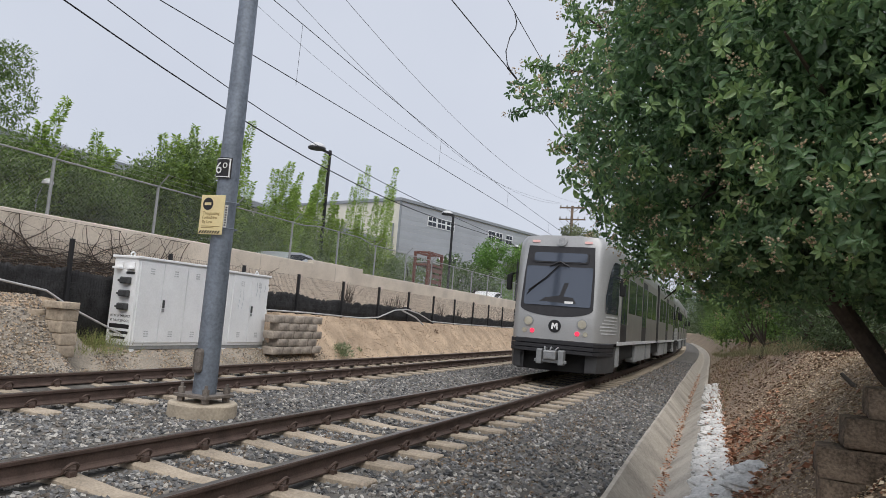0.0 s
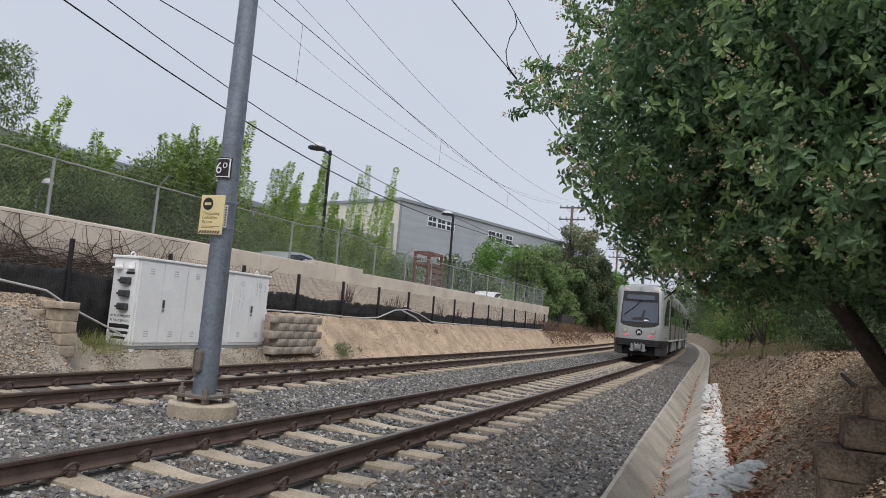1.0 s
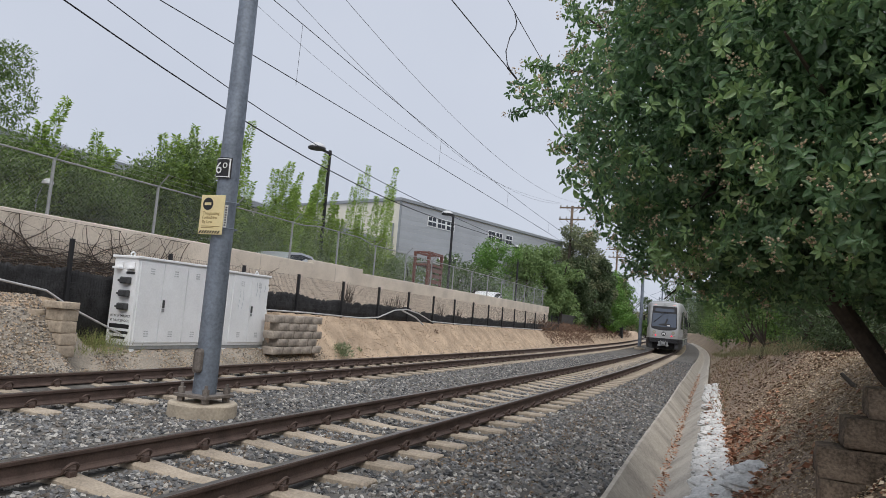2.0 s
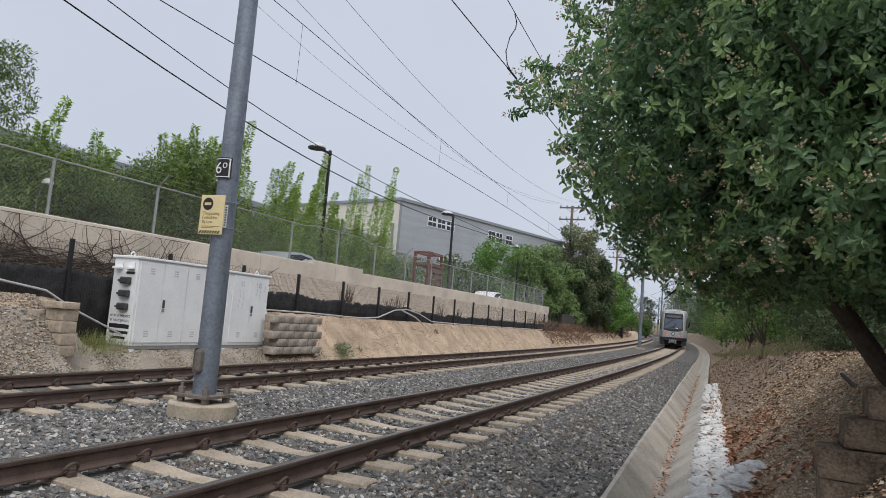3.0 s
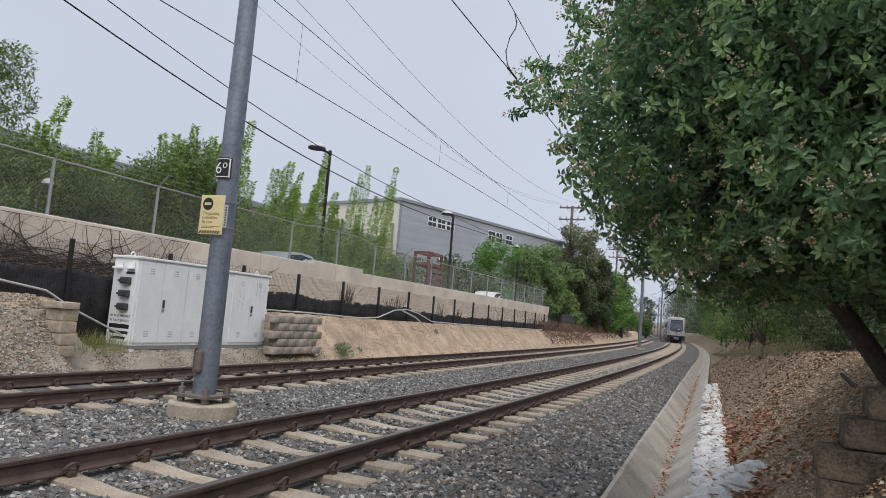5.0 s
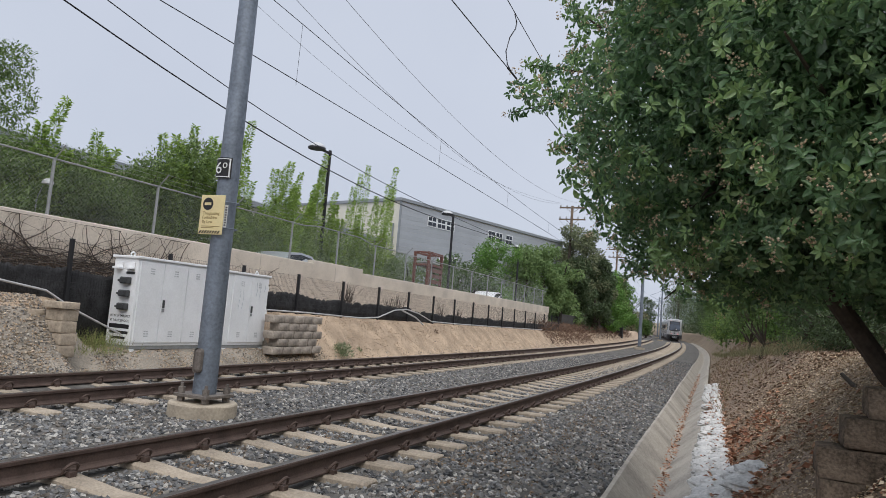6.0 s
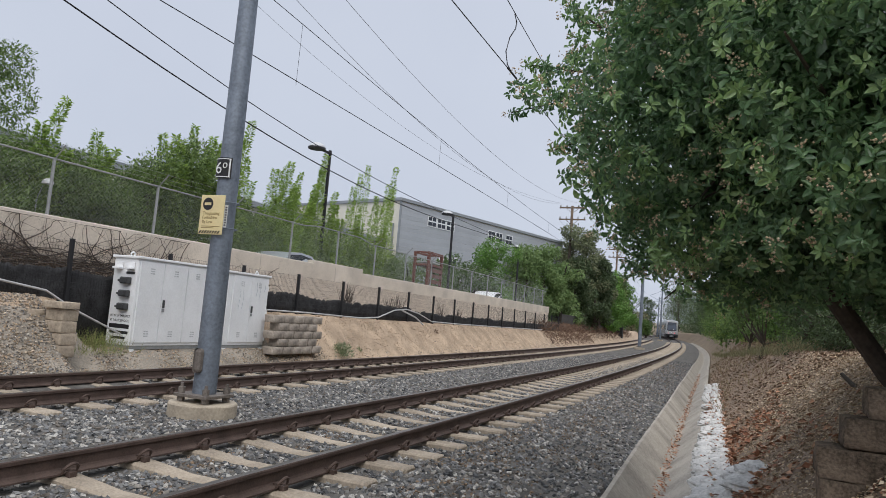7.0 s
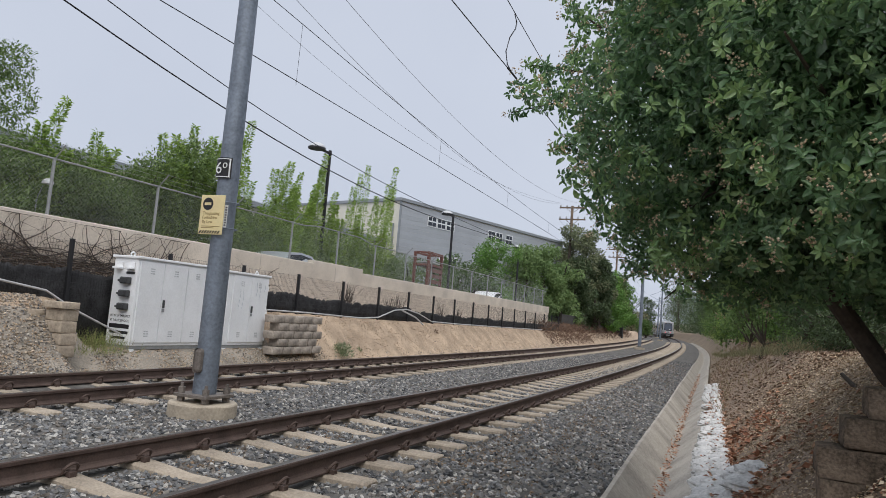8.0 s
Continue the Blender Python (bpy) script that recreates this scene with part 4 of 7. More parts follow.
def build_car_parked(s, off, mat, label, turn):
    car = thing("parked_car", label, "car", spot(s, off, 1.68, turn), group="parked cars")
    prof = [(-2.2, 0.35), (-2.25, 0.75), (-2.0, 0.95), (-1.45, 1.0), (-0.75, 1.42), (0.0, 1.5), (0.8, 1.45), (1.5, 1.05), (2.1, 0.95), (2.2, 0.7), (2.2, 0.35)]

    def shell(sec, w0, w1):
        bm = bmesh.new()
        rows = []
        for x, k in ((-w0, 0), (-w0 + 0.08, 1), (w0 - 0.08, 1), (w0, 0)):
            rows.append([bm.verts.new((x * (1 if z < 1.0 else w1), y, z + (0.03 if k and z > 0.9 else 0))) for y, z in sec])
        for a, b in zip(rows, rows[1:]):
            for q in range(len(sec)):
                bm.faces.new((a[q], a[(q + 1) % len(sec)], b[(q + 1) % len(sec)], b[q]))
        bm.faces.new(rows[0])
        bm.faces.new(rows[-1])
        return bm
    part("body", shell(prof, 0.88, 0.8), mat, car, smooth=True)
    part("windows", shell([(-1.3, 1.04), (-0.72, 1.37), (0.0, 1.44), (0.72, 1.38), (1.35, 1.06)], 0.9, 0.81), M_GLASS, car)
    for y in (-1.35, 1.35):
        for x in (-0.82, 0.82):
            w = part("wheel", tube_bm([(x - 0.1, y, 0.32), (x + 0.1, y, 0.32)], 0.32, 18), M_UNDER, car)
            part("rim", tube_bm([(x - 0.11, y, 0.32), (x + 0.11, y, 0.32)], 0.2, 14), M_COUPLER, w)


M_CARSILVER = material("silver_car_paint", (0.5, 0.53, 0.57), 0.3, 0.5, dark=0.95, bump=0)
M_CARWHITE = material("white_car_paint", (0.75, 0.76, 0.77), 0.3, 0.0, dark=0.95, bump=0)
build_car_parked(21.2, -15.35, M_CARSILVER, "silver hatchback parked in the lot behind the wall", 4)
build_car_parked(45.0, -15.1, M_CARWHITE, "white saloon car parked in the lot", 3)


def build_red_frame():
    fr = thing("steel_frame", "rust-red steel frame enclosure in the lot", "frame", spot(34.5, -15.3, 1.5))
    for x in (-0.4, 0.4):
        for y in (-0.9, 0.9):
            part("upright", box_bm(x - 0.07, x + 0.07, y - 0.07, y + 0.07, 0, 3.15, 0.01), M_RED, fr)
    for z in (2.4, 3.05):
        for x in (-0.4, 0.4):
            part("beam", box_bm(x - 0.05, x + 0.05, -0.9, 0.9, z, z + 0.12, 0.01), M_RED, fr)
        for y in (-0.9, 0.9):
            part("beam", box_bm(-0.4, 0.4, y - 0.05, y + 0.05, z + 0.004, z + 0.116, 0.01), M_RED, fr)
    for k in range(7):
        part("slat", box_bm(0.42, 0.45, -0.8, 0.8, 0.3 + k * 0.3, 0.5 + k * 0.3), M_RED, fr)
    part("cover", box_bm(-0.38, 0.38, -0.8, 0.8, 2.6, 2.66, 0.01), M_LAMPTOP, fr, "pale sheet cover")


build_red_frame()


def build_utility_pole(x, y, z0, top, arms):
    pole = thing("utility_pole", "brown wooden utility pole with cross arms", "utility pole", pose(x, y, z0), group="utility poles")
    part("shaft", tube_bm([(0, 0, 0), (0, 0, top - z0)], [0.19, 0.13], 10), M_POLEWOOD, pole)
    for dz in arms:
        a = part("cross_arm", box_bm(-1.35, 1.35, 0.12, 0.24, top - z0 - dz - 0.07, top - z0 - dz + 0.07), M_POLEWOOD, pole)
        for q in (-1.25, -0.6, 0.6, 1.25):
            part("insulator", tube_bm([(q, 0.18, top - z0 - dz + 0.07), (q, 0.18, top - z0 - dz + 0.16), (q, 0.18, top - z0 - dz + 0.3)], [0.05, 0.09, 0.05], 8), M_GALVFENCE, a)
        part("brace", tube_bm([(-0.7, 0.15, top - z0 - dz), (0, 0.1, top - z0 - dz - 0.6), (0.7, 0.15, top - z0 - dz)], 0.025, 5), M_POLEWOOD, a)


M_POLEWOOD = material("weathered_pole_wood", (0.2, 0.15, 0.11), 0.9, dark=0.6, scale=3, fine=30)
build_utility_pole(-16.5, 68.4, 0.8, 13.5, (0.15, 1.35))
build_utility_pole(-18.6, 108, 0.8, 14.0, (0.2, 1.4))
between("utility_wire", "thin grey utility wire crossing the sky", (-25.0, 28.95, 17.3), (-17.75, 68.5, 13.8), 2.0, 0.009, t0=-0.8)
between("utility_wire", "thin grey utility wire crossing the sky", (-14.65, 18.75, 11.8), (-17.75, 68.5, 13.8), 1.9, 0.009, t0=-0.5)
between("utility_wire", "thin grey utility wire crossing the sky", (-13.1, 19.43, 11.96), (-15.25, 68.5, 13.8), 1.75, 0.009, t0=-0.5)
between("utility_wire", "thin utility wire between the wooden poles", (-15.2, 68.4, 13.4), (-18, 108, 13.8), 0.9, 0.014)
between("utility_wire", "thin utility wire between the wooden poles", (-17.8, 68.4, 12.1), (-19.9, 108, 12.6), 0.9, 0.014)

# ---- plants ----
GREEN = island_material("shrub_leaf", [(0.05, 0.09, 0.025), (0.09, 0.16, 0.045), (0.14, 0.23, 0.06), (0.065, 0.12, 0.035), (0.18, 0.28, 0.08)], 0.5, 0.4, 0.4)
FRESH = island_material("fresh_bamboo_leaf", [(0.19, 0.3, 0.06), (0.29, 0.42, 0.09), (0.39, 0.52, 0.13), (0.23, 0.35, 0.075)], 0.5, 0.4, 0.4)
DEEP = island_material("deep_tree_leaf", [(0.05, 0.078, 0.036), (0.08, 0.118, 0.054), (0.115, 0.16, 0.075), (0.08, 0.12, 0.056)], 0.55, 0.4, 0.35)
BRIGHT = island_material("bright_tree_leaf", [(0.09, 0.19, 0.04), (0.15, 0.28, 0.06), (0.2, 0.36, 0.09)], 0.5, 0.4, 0.4)
GREYLEAF = island_material("dusty_olive_leaf", [(0.17, 0.175, 0.085), (0.25, 0.24, 0.13), (0.13, 0.15, 0.07), (0.3, 0.26, 0.16)], 0.7, 0.3, 0.3)
GLOSSY = island_material("glossy_near_leaf", [(0.075, 0.15, 0.07), (0.125, 0.23, 0.105), (0.19, 0.32, 0.15), (0.092, 0.18, 0.085), (0.25, 0.385, 0.18)], 0.3, 0.7, 0.5)
# paler leaf for outer tips: the crown's sky-lit highlights put into its colour
YOUNG_LIT = island_material("young_lit_near_leaf", [(0.22, 0.36, 0.13), (0.33, 0.49, 0.2), (0.19, 0.32, 0.12)], 0.3, 0.8, 0.45)
HEDGE = island_material("feathery_hedge_leaf", [(0.085, 0.135, 0.04), (0.14, 0.21, 0.06), (0.2, 0.29, 0.085), (0.1, 0.155, 0.05)], 0.5, 0.4, 0.4)
STAND = island_material("pale_green_tree_leaf", [(0.13, 0.21, 0.08), (0.2, 0.3, 0.11), (0.28, 0.38, 0.15), (0.16, 0.25, 0.1)], 0.5, 0.4, 0.4)
OLIVE = island_material("olive_tree_leaf", [(0.14, 0.165, 0.09), (0.2, 0.23, 0.125), (0.27, 0.295, 0.17), (0.12, 0.145, 0.08)], 0.6, 0.3, 0.3)
BARK = material("rough_bark", (0.07, 0.056, 0.045), 0.95, dark=0.5, scale=5, fine=30, bump=1.0)
DRY = island_material("dead_brush", [(0.13, 0.08, 0.055), (0.2, 0.13, 0.09), (0.09, 0.055, 0.045)], 0.9)
BUD = island_material("flower_bud", [(0.5, 0.39, 0.25), (0.6, 0.5, 0.34), (0.42, 0.3, 0.2), (0.68, 0.6, 0.44)], 0.7, 0.2)


def unit(v):
    return v / (np.linalg.norm(v, axis=-1, keepdims=True) + 1e-9)


def leaf_soup(name, P, D, N, length, width, mat, fold=0.25, droop=0.15, fine=False):
    """Many leaves, each a folded blade with its tip bent down."""
    n = len(P)
    L, W = np.broadcast_to(length, (n,))[:, None], np.broadcast_to(width, (n,))[:, None]
    D = unit(D)
    side = unit(np.cross(D, N))
    up = np.cross(side, D)
    a = P
    b = P + D * L * 0.5 + up * L * 0.02
    tip = P + D * L - up * L * droop
    mid = P + D * L * 0.5 - up * L * droop * 0.5 + up * W * fold
    le, ri = mid + side * W * 0.5, mid - side * W * 0.5
    if not fine:
        V = np.stack([a, le, tip, ri], 1).reshape(-1, 3)
        k = (np.arange(n) * 4)[:, None]
        return soup(name, V, np.concatenate([k + np.array([[0, 2, 1]]), k + np.array([[0, 3, 2]])]), mat, True)
    side_pts = [P + D * L * q + side * W * w * z + up * (W * fold - L * droop * q * q * 0.8) for z in (1, -1) for q, w in ((0.3, 0.43), (0.7, 0.47))]
    V = np.stack([a, side_pts[0], side_pts[1], tip, side_pts[3], side_pts[2]], 1).reshape(-1, 3)
    k = (np.arange(n) * 6)[:, None]
    F = np.concatenate([k + np.array([[0, 3, 2]]), k + np.array([[0, 2, 1]]), k + np.array([[0, 5, 4]]), k + np.array([[0, 4, 3]])])
    return soup(name, V, F, mat, True)


def blob_points(rng, blobs, n, shell=0.55, lump=0.3):
    """Points in and near the skins of ellipsoids (centre, radii), gathered in clumps."""
    vol = np.array([b[1][0] * b[1][1] * b[1][2] for b in blobs]) ** (2 / 3)
    pick = rng.choice(len(blobs), n, p=vol / vol.sum())
    C, R = np.array([b[0] for b in blobs], float)[pick], np.array([b[1] for b in blobs], float)[pick]
    clumps = unit(rng.normal(size=(max(8, n // 60), 3)))
    d = clumps[rng.integers(0, len(clumps), n)] + rng.normal(size=(n, 3)) * lump
    d = unit(d)
    r = shell + (1.06 - shell) * rng.random(n) ** 0.6
    bump = 1 + 0.14 * np.sin(d[:, 0] * 7 + pick) * np.cos(d[:, 2] * 6 + pick * 2)
    return C + d * R * (r * bump)[:, None], d


def crown(name, blobs, n, leaf, mat, parent, seed, hang=0.0, shell=0.55, lump=0.3, slim=0.42):
    rng = np.random.default_rng(seed)
    P, d = blob_points(rng, blobs, n, shell, lump)
    D = d * 0.6 + rng.normal(size=(n, 3)) * 0.7
    D[:, 2] -= hang
    N = d + rng.normal(size=(n, 3)) * 0.6 + np.array([0, 0, 0.6])
    size = leaf * rng.uniform(0.6, 1.3, n)
    return part(name, leaf_soup(name, P, D, N, size, size * slim, mat), None, parent)


def limb(points, r0, r1, sides=8):
    n = len(points)
    return tube_bm(points, [r0 + (r1 - r0) * i / (n - 1) for i in range(n)], sides)


def build_tree(name, label, at, blobs, n, leaf, mat, seed, trunk_r=0.16, hang=0.1, category="tree", group="", shell=0.55, lump=0.3, slim=0.42):
    """at: the foot in the world; blobs relative to it."""
    tree = thing(name, label, category, pose(*at), group)
    rng = random.Random(seed)
    top = max(b[0][2] for b in blobs)
    bend = [(rng.uniform(-0.15, 0.15) * i, rng.uniform(-0.15, 0.15) * i, top * i / 4 - 0.3 * (i == 0)) for i in range(5)]
    trunk = part("trunk", limb(bend, trunk_r, trunk_r * 0.35), BARK, tree, smooth=True)
    for b in blobs[:6]:
        c = b[0]
        z = min(c[2], top) * 0.55
        f = z / top * 4
        i = min(3, int(f))
        a = Vector(bend[i]).lerp(Vector(bend[i + 1]), f - i)
        part("limb", limb([a, a.lerp(Vector(c), 0.5) + Vector((0, 0, 0.1)), Vector(c)], trunk_r * 0.5, trunk_r * 0.15, 6), BARK, tree)
    crown("crown", blobs, n, leaf, mat, tree, seed, hang, shell, lump, slim)
    return tree


def spread(seed, n, box, r):
    """n blobs within a box of half sizes, with radii about r."""
    rng = random.Random(seed)
    return [((rng.uniform(-box[0], box[0]), rng.uniform(-box[1], box[1]), rng.uniform(*box[2])), (r * rng.uniform(0.7, 1.2), r * rng.uniform(0.7, 1.2), r * rng.uniform(0.6, 1.1))) for _ in range(n)]


def domed(seed, n, w, low, top, r):
    """n blobs in the shape of a tree's crown: widest a third of the way up, drawn in at the top."""
    rng = random.Random(seed)
    out = []
    for k in range(n):
        t = (k + rng.random()) / n
        reach = w * math.sqrt(max(0.06, 1 - ((t - 0.35) / 0.72) ** 2))
        a, q = rng.uniform(0, math.tau), reach * math.sqrt(rng.random())
        size = r * rng.uniform(0.65, 1.15)
        out.append(((q * math.cos(a), q * math.sin(a), low + (top - low) * t), (size, size, size * rng.uniform(0.6, 0.95))))
    return out


# hedge of shrubs behind the chain-link fence
HEDGE_TOPS = ((7.6, 4.7), (9.3, 4.75), (10.0, 4.8), (10.8, 4.95), (11.5, 5.05), (12.3, 4.4), (13.1, 4.5), (13.8, 4.7), (14.4, 5.1), (15.0, 5.6), (15.7, 5.9), (16.4, 6.1), (17.3, 6.3), (18.3, 5.4), (19.2, 4.9), (20.4, 4.9), (21.8, 5.0), (23.3, 4.95), (24.8, 4.9), (26.3, 4.8), (27.8, 4.8), (29.5, 4.7), (31.2, 4.5), (33.6, 4.6), (35.2, 4.5))
for i, (s, top) in enumerate(HEDGE_TOPS):
    tall = top - 1.5
    x, y, z = place(s, -15.4 - 0.4 * (i % 2) if s < 18.5 else -17.1, 1.5)
    build_tree("hedge_shrub", "dense feathery green shrub behind the chain-link fence", (x, y, z), spread(100 + i, 13, (0.7, 0.8, (0.3, tall - 0.4)), 0.62), 6800, 0.135, HEDGE, 40 + i, 0.06, 0.15, "shrub", "hedge shrubs", lump=0.22, slim=0.3)


def build_bamboo(s, off, top, seed, n=5, lean=0.0, thick=1.0):
    x, y, z = place(s, off, 1.5)
    cl = thing("bamboo_clump", "tall fresh-green feathery clump rising over the fence", "bamboo", pose(x, y, z), "bamboo clumps")
    rng = np.random.default_rng(seed)
    P, D = [], []
    for k in range(n):
        h = (top - 1.5) * (1 - 0.2 * k * rng.random())
        bx, by = rng.normal(size=2) * 0.28
        tx, ty = bx + rng.normal() * 0.2 + lean, by + rng.normal() * 0.4 + 3.2 * lean
        pts = [(bx + (tx - bx) * t ** 1.6, by + (ty - by) * t ** 1.6, h * t) for t in np.linspace(0, 1, 7)]
        part("cane", limb(pts, 0.022, 0.006, 5), FRESH, cl)
        m = int(1100 * thick)
        t = rng.uniform(0.1, 1.0, m)
        c = np.stack([np.interp(t, np.linspace(0, 1, 7), [q[i] for q in pts]) for i in range(3)], 1)
        a = rng.uniform(0, math.tau, m)
        r = ((1.03 - t) ** 1.35 * 0.85 * (0.75 + 0.35 * np.sin(t * 21 + k * 2.1)) * rng.random(m) ** 0.6 + 0.02)
        P.append(c + np.stack([np.cos(a) * r, np.sin(a) * r, 0.12 * r], 1))
        D.append(np.stack([np.cos(a), np.sin(a), rng.uniform(-0.5, 0.7, m)], 1))
    P, D = np.concatenate(P), np.concatenate(D)
    size = 0.14 * rng.uniform(0.6, 1.3, len(P))
    part("crown", leaf_soup("crown", P, D, rng.normal(size=P.shape) + [0, 0, 1], size, size * 0.3, FRESH), None, cl)


for i, (s, off, top, n) in enumerate(((10.9, -15.4, 5.9, 3), (12.9, -15.4, 5.1, 2), (13.1, -15.4, 5.4, 2), (14.9, -15.4, 5.8, 3), (15.6, -15.4, 6.1, 3), (16.6, -15.4, 7.1, 4), (17.3, -15.4, 6.7, 3), (20.6, -16.6, 6.6, 4), (22.2, -16.6, 6.5, 5), (22.9, -16.6, 7.0, 5), (24.0, -16.6, 6.4, 5), (24.7, -16.6, 7.8, 4), (25.5, -16.6, 6.5, 5), (26.8, -16.6, 5.3, 5), (27.8, -16.6, 5.7, 5), (28.4, -16.6, 7.7, 5), (29.4, -16.6, 8.5, 5), (30.2, -16.6, 6.6, 5), (31.0, -16.6, 7.9, 3))):
    build_bamboo(s, off, top, 200 + i, n, 0.12)

build_tree("street_tree", "olive-brown leafy street tree at the lot's edge", (-25.6, 14.6, 1.5), spread(7, 16, (1.7, 1.5, (4.2, 8.6)), 0.85), 14000, 0.16, HEDGE, 3, 0.2, 0.4, lump=0.22, slim=0.3)
build_tree("street_tree", "dark green tree behind the chain-link fence", (-22.5, 11.5, 1.5), spread(8, 8, (1.6, 1.4, (2.0, 4.6)), 1.0), 5000, 0.18, GREEN, 5, 0.15, 0.3)

# trees in the lot beyond
build_tree("lot_tree", "slender dark green tree in front of the grey building", (-17.6, 49.0, 1.5), spread(11, 9, (0.9, 0.9, (1.6, 5.6)), 0.95), 6000, 0.2, BRIGHT, 11, 0.12, 0.2)
for i, (x, y, h) in enumerate(((-19.6, 42.5, 3.6), (-18.6, 44.5, 4.0), (-17.9, 46.5, 3.4))):
    build_tree("lot_shrub", "rounded green shrub in the lot", (x, y, 1.5), spread(20 + i, 8, (1.0, 1.0, (0.7, h - 0.5)), 0.85), 3800, 0.19, GREEN, 20 + i, 0.08, 0.2, "shrub", "lot shrubs")

# the dense stand at the wall's end
for i, (x, y, h, w, mat, low) in enumerate(((-18.3, 60, 8.6, 1.9, STAND, 1.0), (-17.2, 62.5, 8.8, 1.9, STAND, 1.0), (-15.9, 64, 7.4, 1.7, STAND, 0.9), (-16.4, 68, 11.6, 2.0, OLIVE, 2.2), (-14.7, 68.5, 11.4, 1.9, OLIVE, 1.6), (-15.2, 66.5, 8.2, 1.7, DEEP, 1.0), (-13.9, 70, 8.6, 1.5, DEEP, 1.0), (-14.9, 77, 9.6, 1.5, OLIVE, 1.8), (-14.6, 80, 7.6, 1.5, BRIGHT, 1.2), (-15.6, 86, 8.4, 1.9, BRIGHT, 1.4), (-15.8, 92, 8.2, 1.8, HEDGE, 1.4), (-16.2, 99, 8.4, 1.9, BRIGHT, 1.4), (-18.5, 108, 8.6, 2.3, DEEP, 1.6), (-20.5, 118, 9.0, 2.6, DEEP, 1.6), (-19.6, 73, 10.0, 2.3, OLIVE, 1.4))):
    build_tree("roadside_tree", "dense leafy tree beside the line past the wall", (x, y, 0.6), domed(300 + i, 26, w, low, h - 1.0, w * 0.46), 8000, 0.28, mat, 300 + i, 0.2, 0.25, group="roadside trees", lump=0.25)
# far trees round the bend
for i, (x, y, h, w, mat) in enumerate(((-23.2, 186, 9.5, 2.2, DEEP), (-26, 178, 5.5, 2.6, GREYLEAF), (-19, 150, 4.0, 1.4, GREEN), (-30, 190, 5.5, 3.0, GREEN), (-34, 230, 8, 5, DEEP), (-44, 260, 9, 6, DEEP), (-28, 300, 9, 6, GREEN))):
    build_tree("distant_tree", "distant hazy tree round the bend of the line", (x, y, 0.6), spread(340 + i, 8, (w * 0.7, w * 0.7, (1.3, h - 1.2)), w * 0.8), 2500, 0.45, mat, 340 + i, 0.25, 0.2, group="distant trees")
for i, (s, o, h, w) in enumerate(((128, 3.6, 9.5, 3.2), (140, 3.2, 10.5, 3.4), (152, 4.0, 11.5, 3.6), (165, 4.6, 12.0, 4.0), (180, 5.4, 12.5, 4.2), (196, 5.6, 12.5, 4.4), (215, 6.6, 13, 4.8), (150, 10, 12, 4), (175, 13, 13, 5), (245, 4.5, 15, 4.5), (265, 6.5, 16, 5), (285, 9.0, 16, 5))):
    x, y, z = place(s, o, float(height(s, o)) - 0.3)
    build_tree("distant_tree", "tall dark tree on the outside of the bend", (x, y, z), spread(360 + i, 11, (w * 0.7, w * 0.7, (1.0, h - 1.8)), w * 0.8), 3400, 0.46, DEEP, 360 + i, 0.25, 0.2, group="distant trees")
# the bank to the right of the ditch, from far to near
for i, (s, o, h, w, mat) in enumerate(((116, 2.6, 8.5, 2.6, GREEN), (104, 2.6, 8.5, 2.4, HEDGE), (93, 2.4, 8.5, 2.3, GREEN), (83, 2.3, 7.5, 2.2, GREEN), (74, 2.5, 8.0, 2.3, HEDGE), (65, 2.4, 7.8, 2.3, GREEN), (56, 2.7, 8.0, 2.4, GREEN), (48, 2.8, 7.6, 2.3, HEDGE), (40, 3.0, 7.2, 2.3, GREEN), (33, 3.2, 7.0, 2.2, DEEP), (27, 3.9, 7.0, 2.3, DEEP), (21, 4.8, 7.5, 2.5, DEEP), (15, 6.2, 7.5, 2.6, DEEP), (11, 7.5, 7.5, 2.6, DEEP), (4, 8.0, 6.5, 2.4, DEEP), (-12, 7.5, 7.0, 2.4, DEEP))):
    x, y, z = place(s, o, float(height(s, o)) - 0.1)
    build_tree("bank_tree", "dark leafy tree on the cutting's bank", (x, y, z), spread(400 + i, 13, (w * 0.75, w * 0.75, (0.6, h - 1.6)), w * 0.8), 4600, 0.33, mat, 400 + i, 0.18, 0.25, group="bank trees")
for i, (s, o, h, w, mat) in enumerate(((122, 0.9, 2.6, 1.3, GREEN), (108, 0.9, 2.4, 1.2, BRIGHT), (92, 0.6, 2.0, 1.0, GREYLEAF), (78, 0.6, 2.4, 1.1, FRESH), (66, 0.5, 2.2, 1.1, GREEN), (56, 0.7, 2.6, 1.2, FRESH), (47, 0.7, 2.5, 1.1, BRIGHT), (40, 0.9, 2.8, 1.2, FRESH), (34, 1.2, 2.6, 1.1, GREEN), (28, 1.5, 2.6, 1.1, GREEN), (23.5, 1.8, 2.4, 1.0, BRIGHT), (19, 2.2, 2.2, 1.0, GREEN))):
    x, y, z = place(s, o, float(height(s, o)) - 0.05)
    build_tree("bank_shrub", "straggling green shrub on the dry bank", (x, y, z), spread(430 + i, 7, (w * 0.6, w * 0.6, (0.4, h - 0.4)), w * 0.6), 3000, 0.11, mat, 430 + i, 0.05, 0.1, "shrub", "bank shrubs")
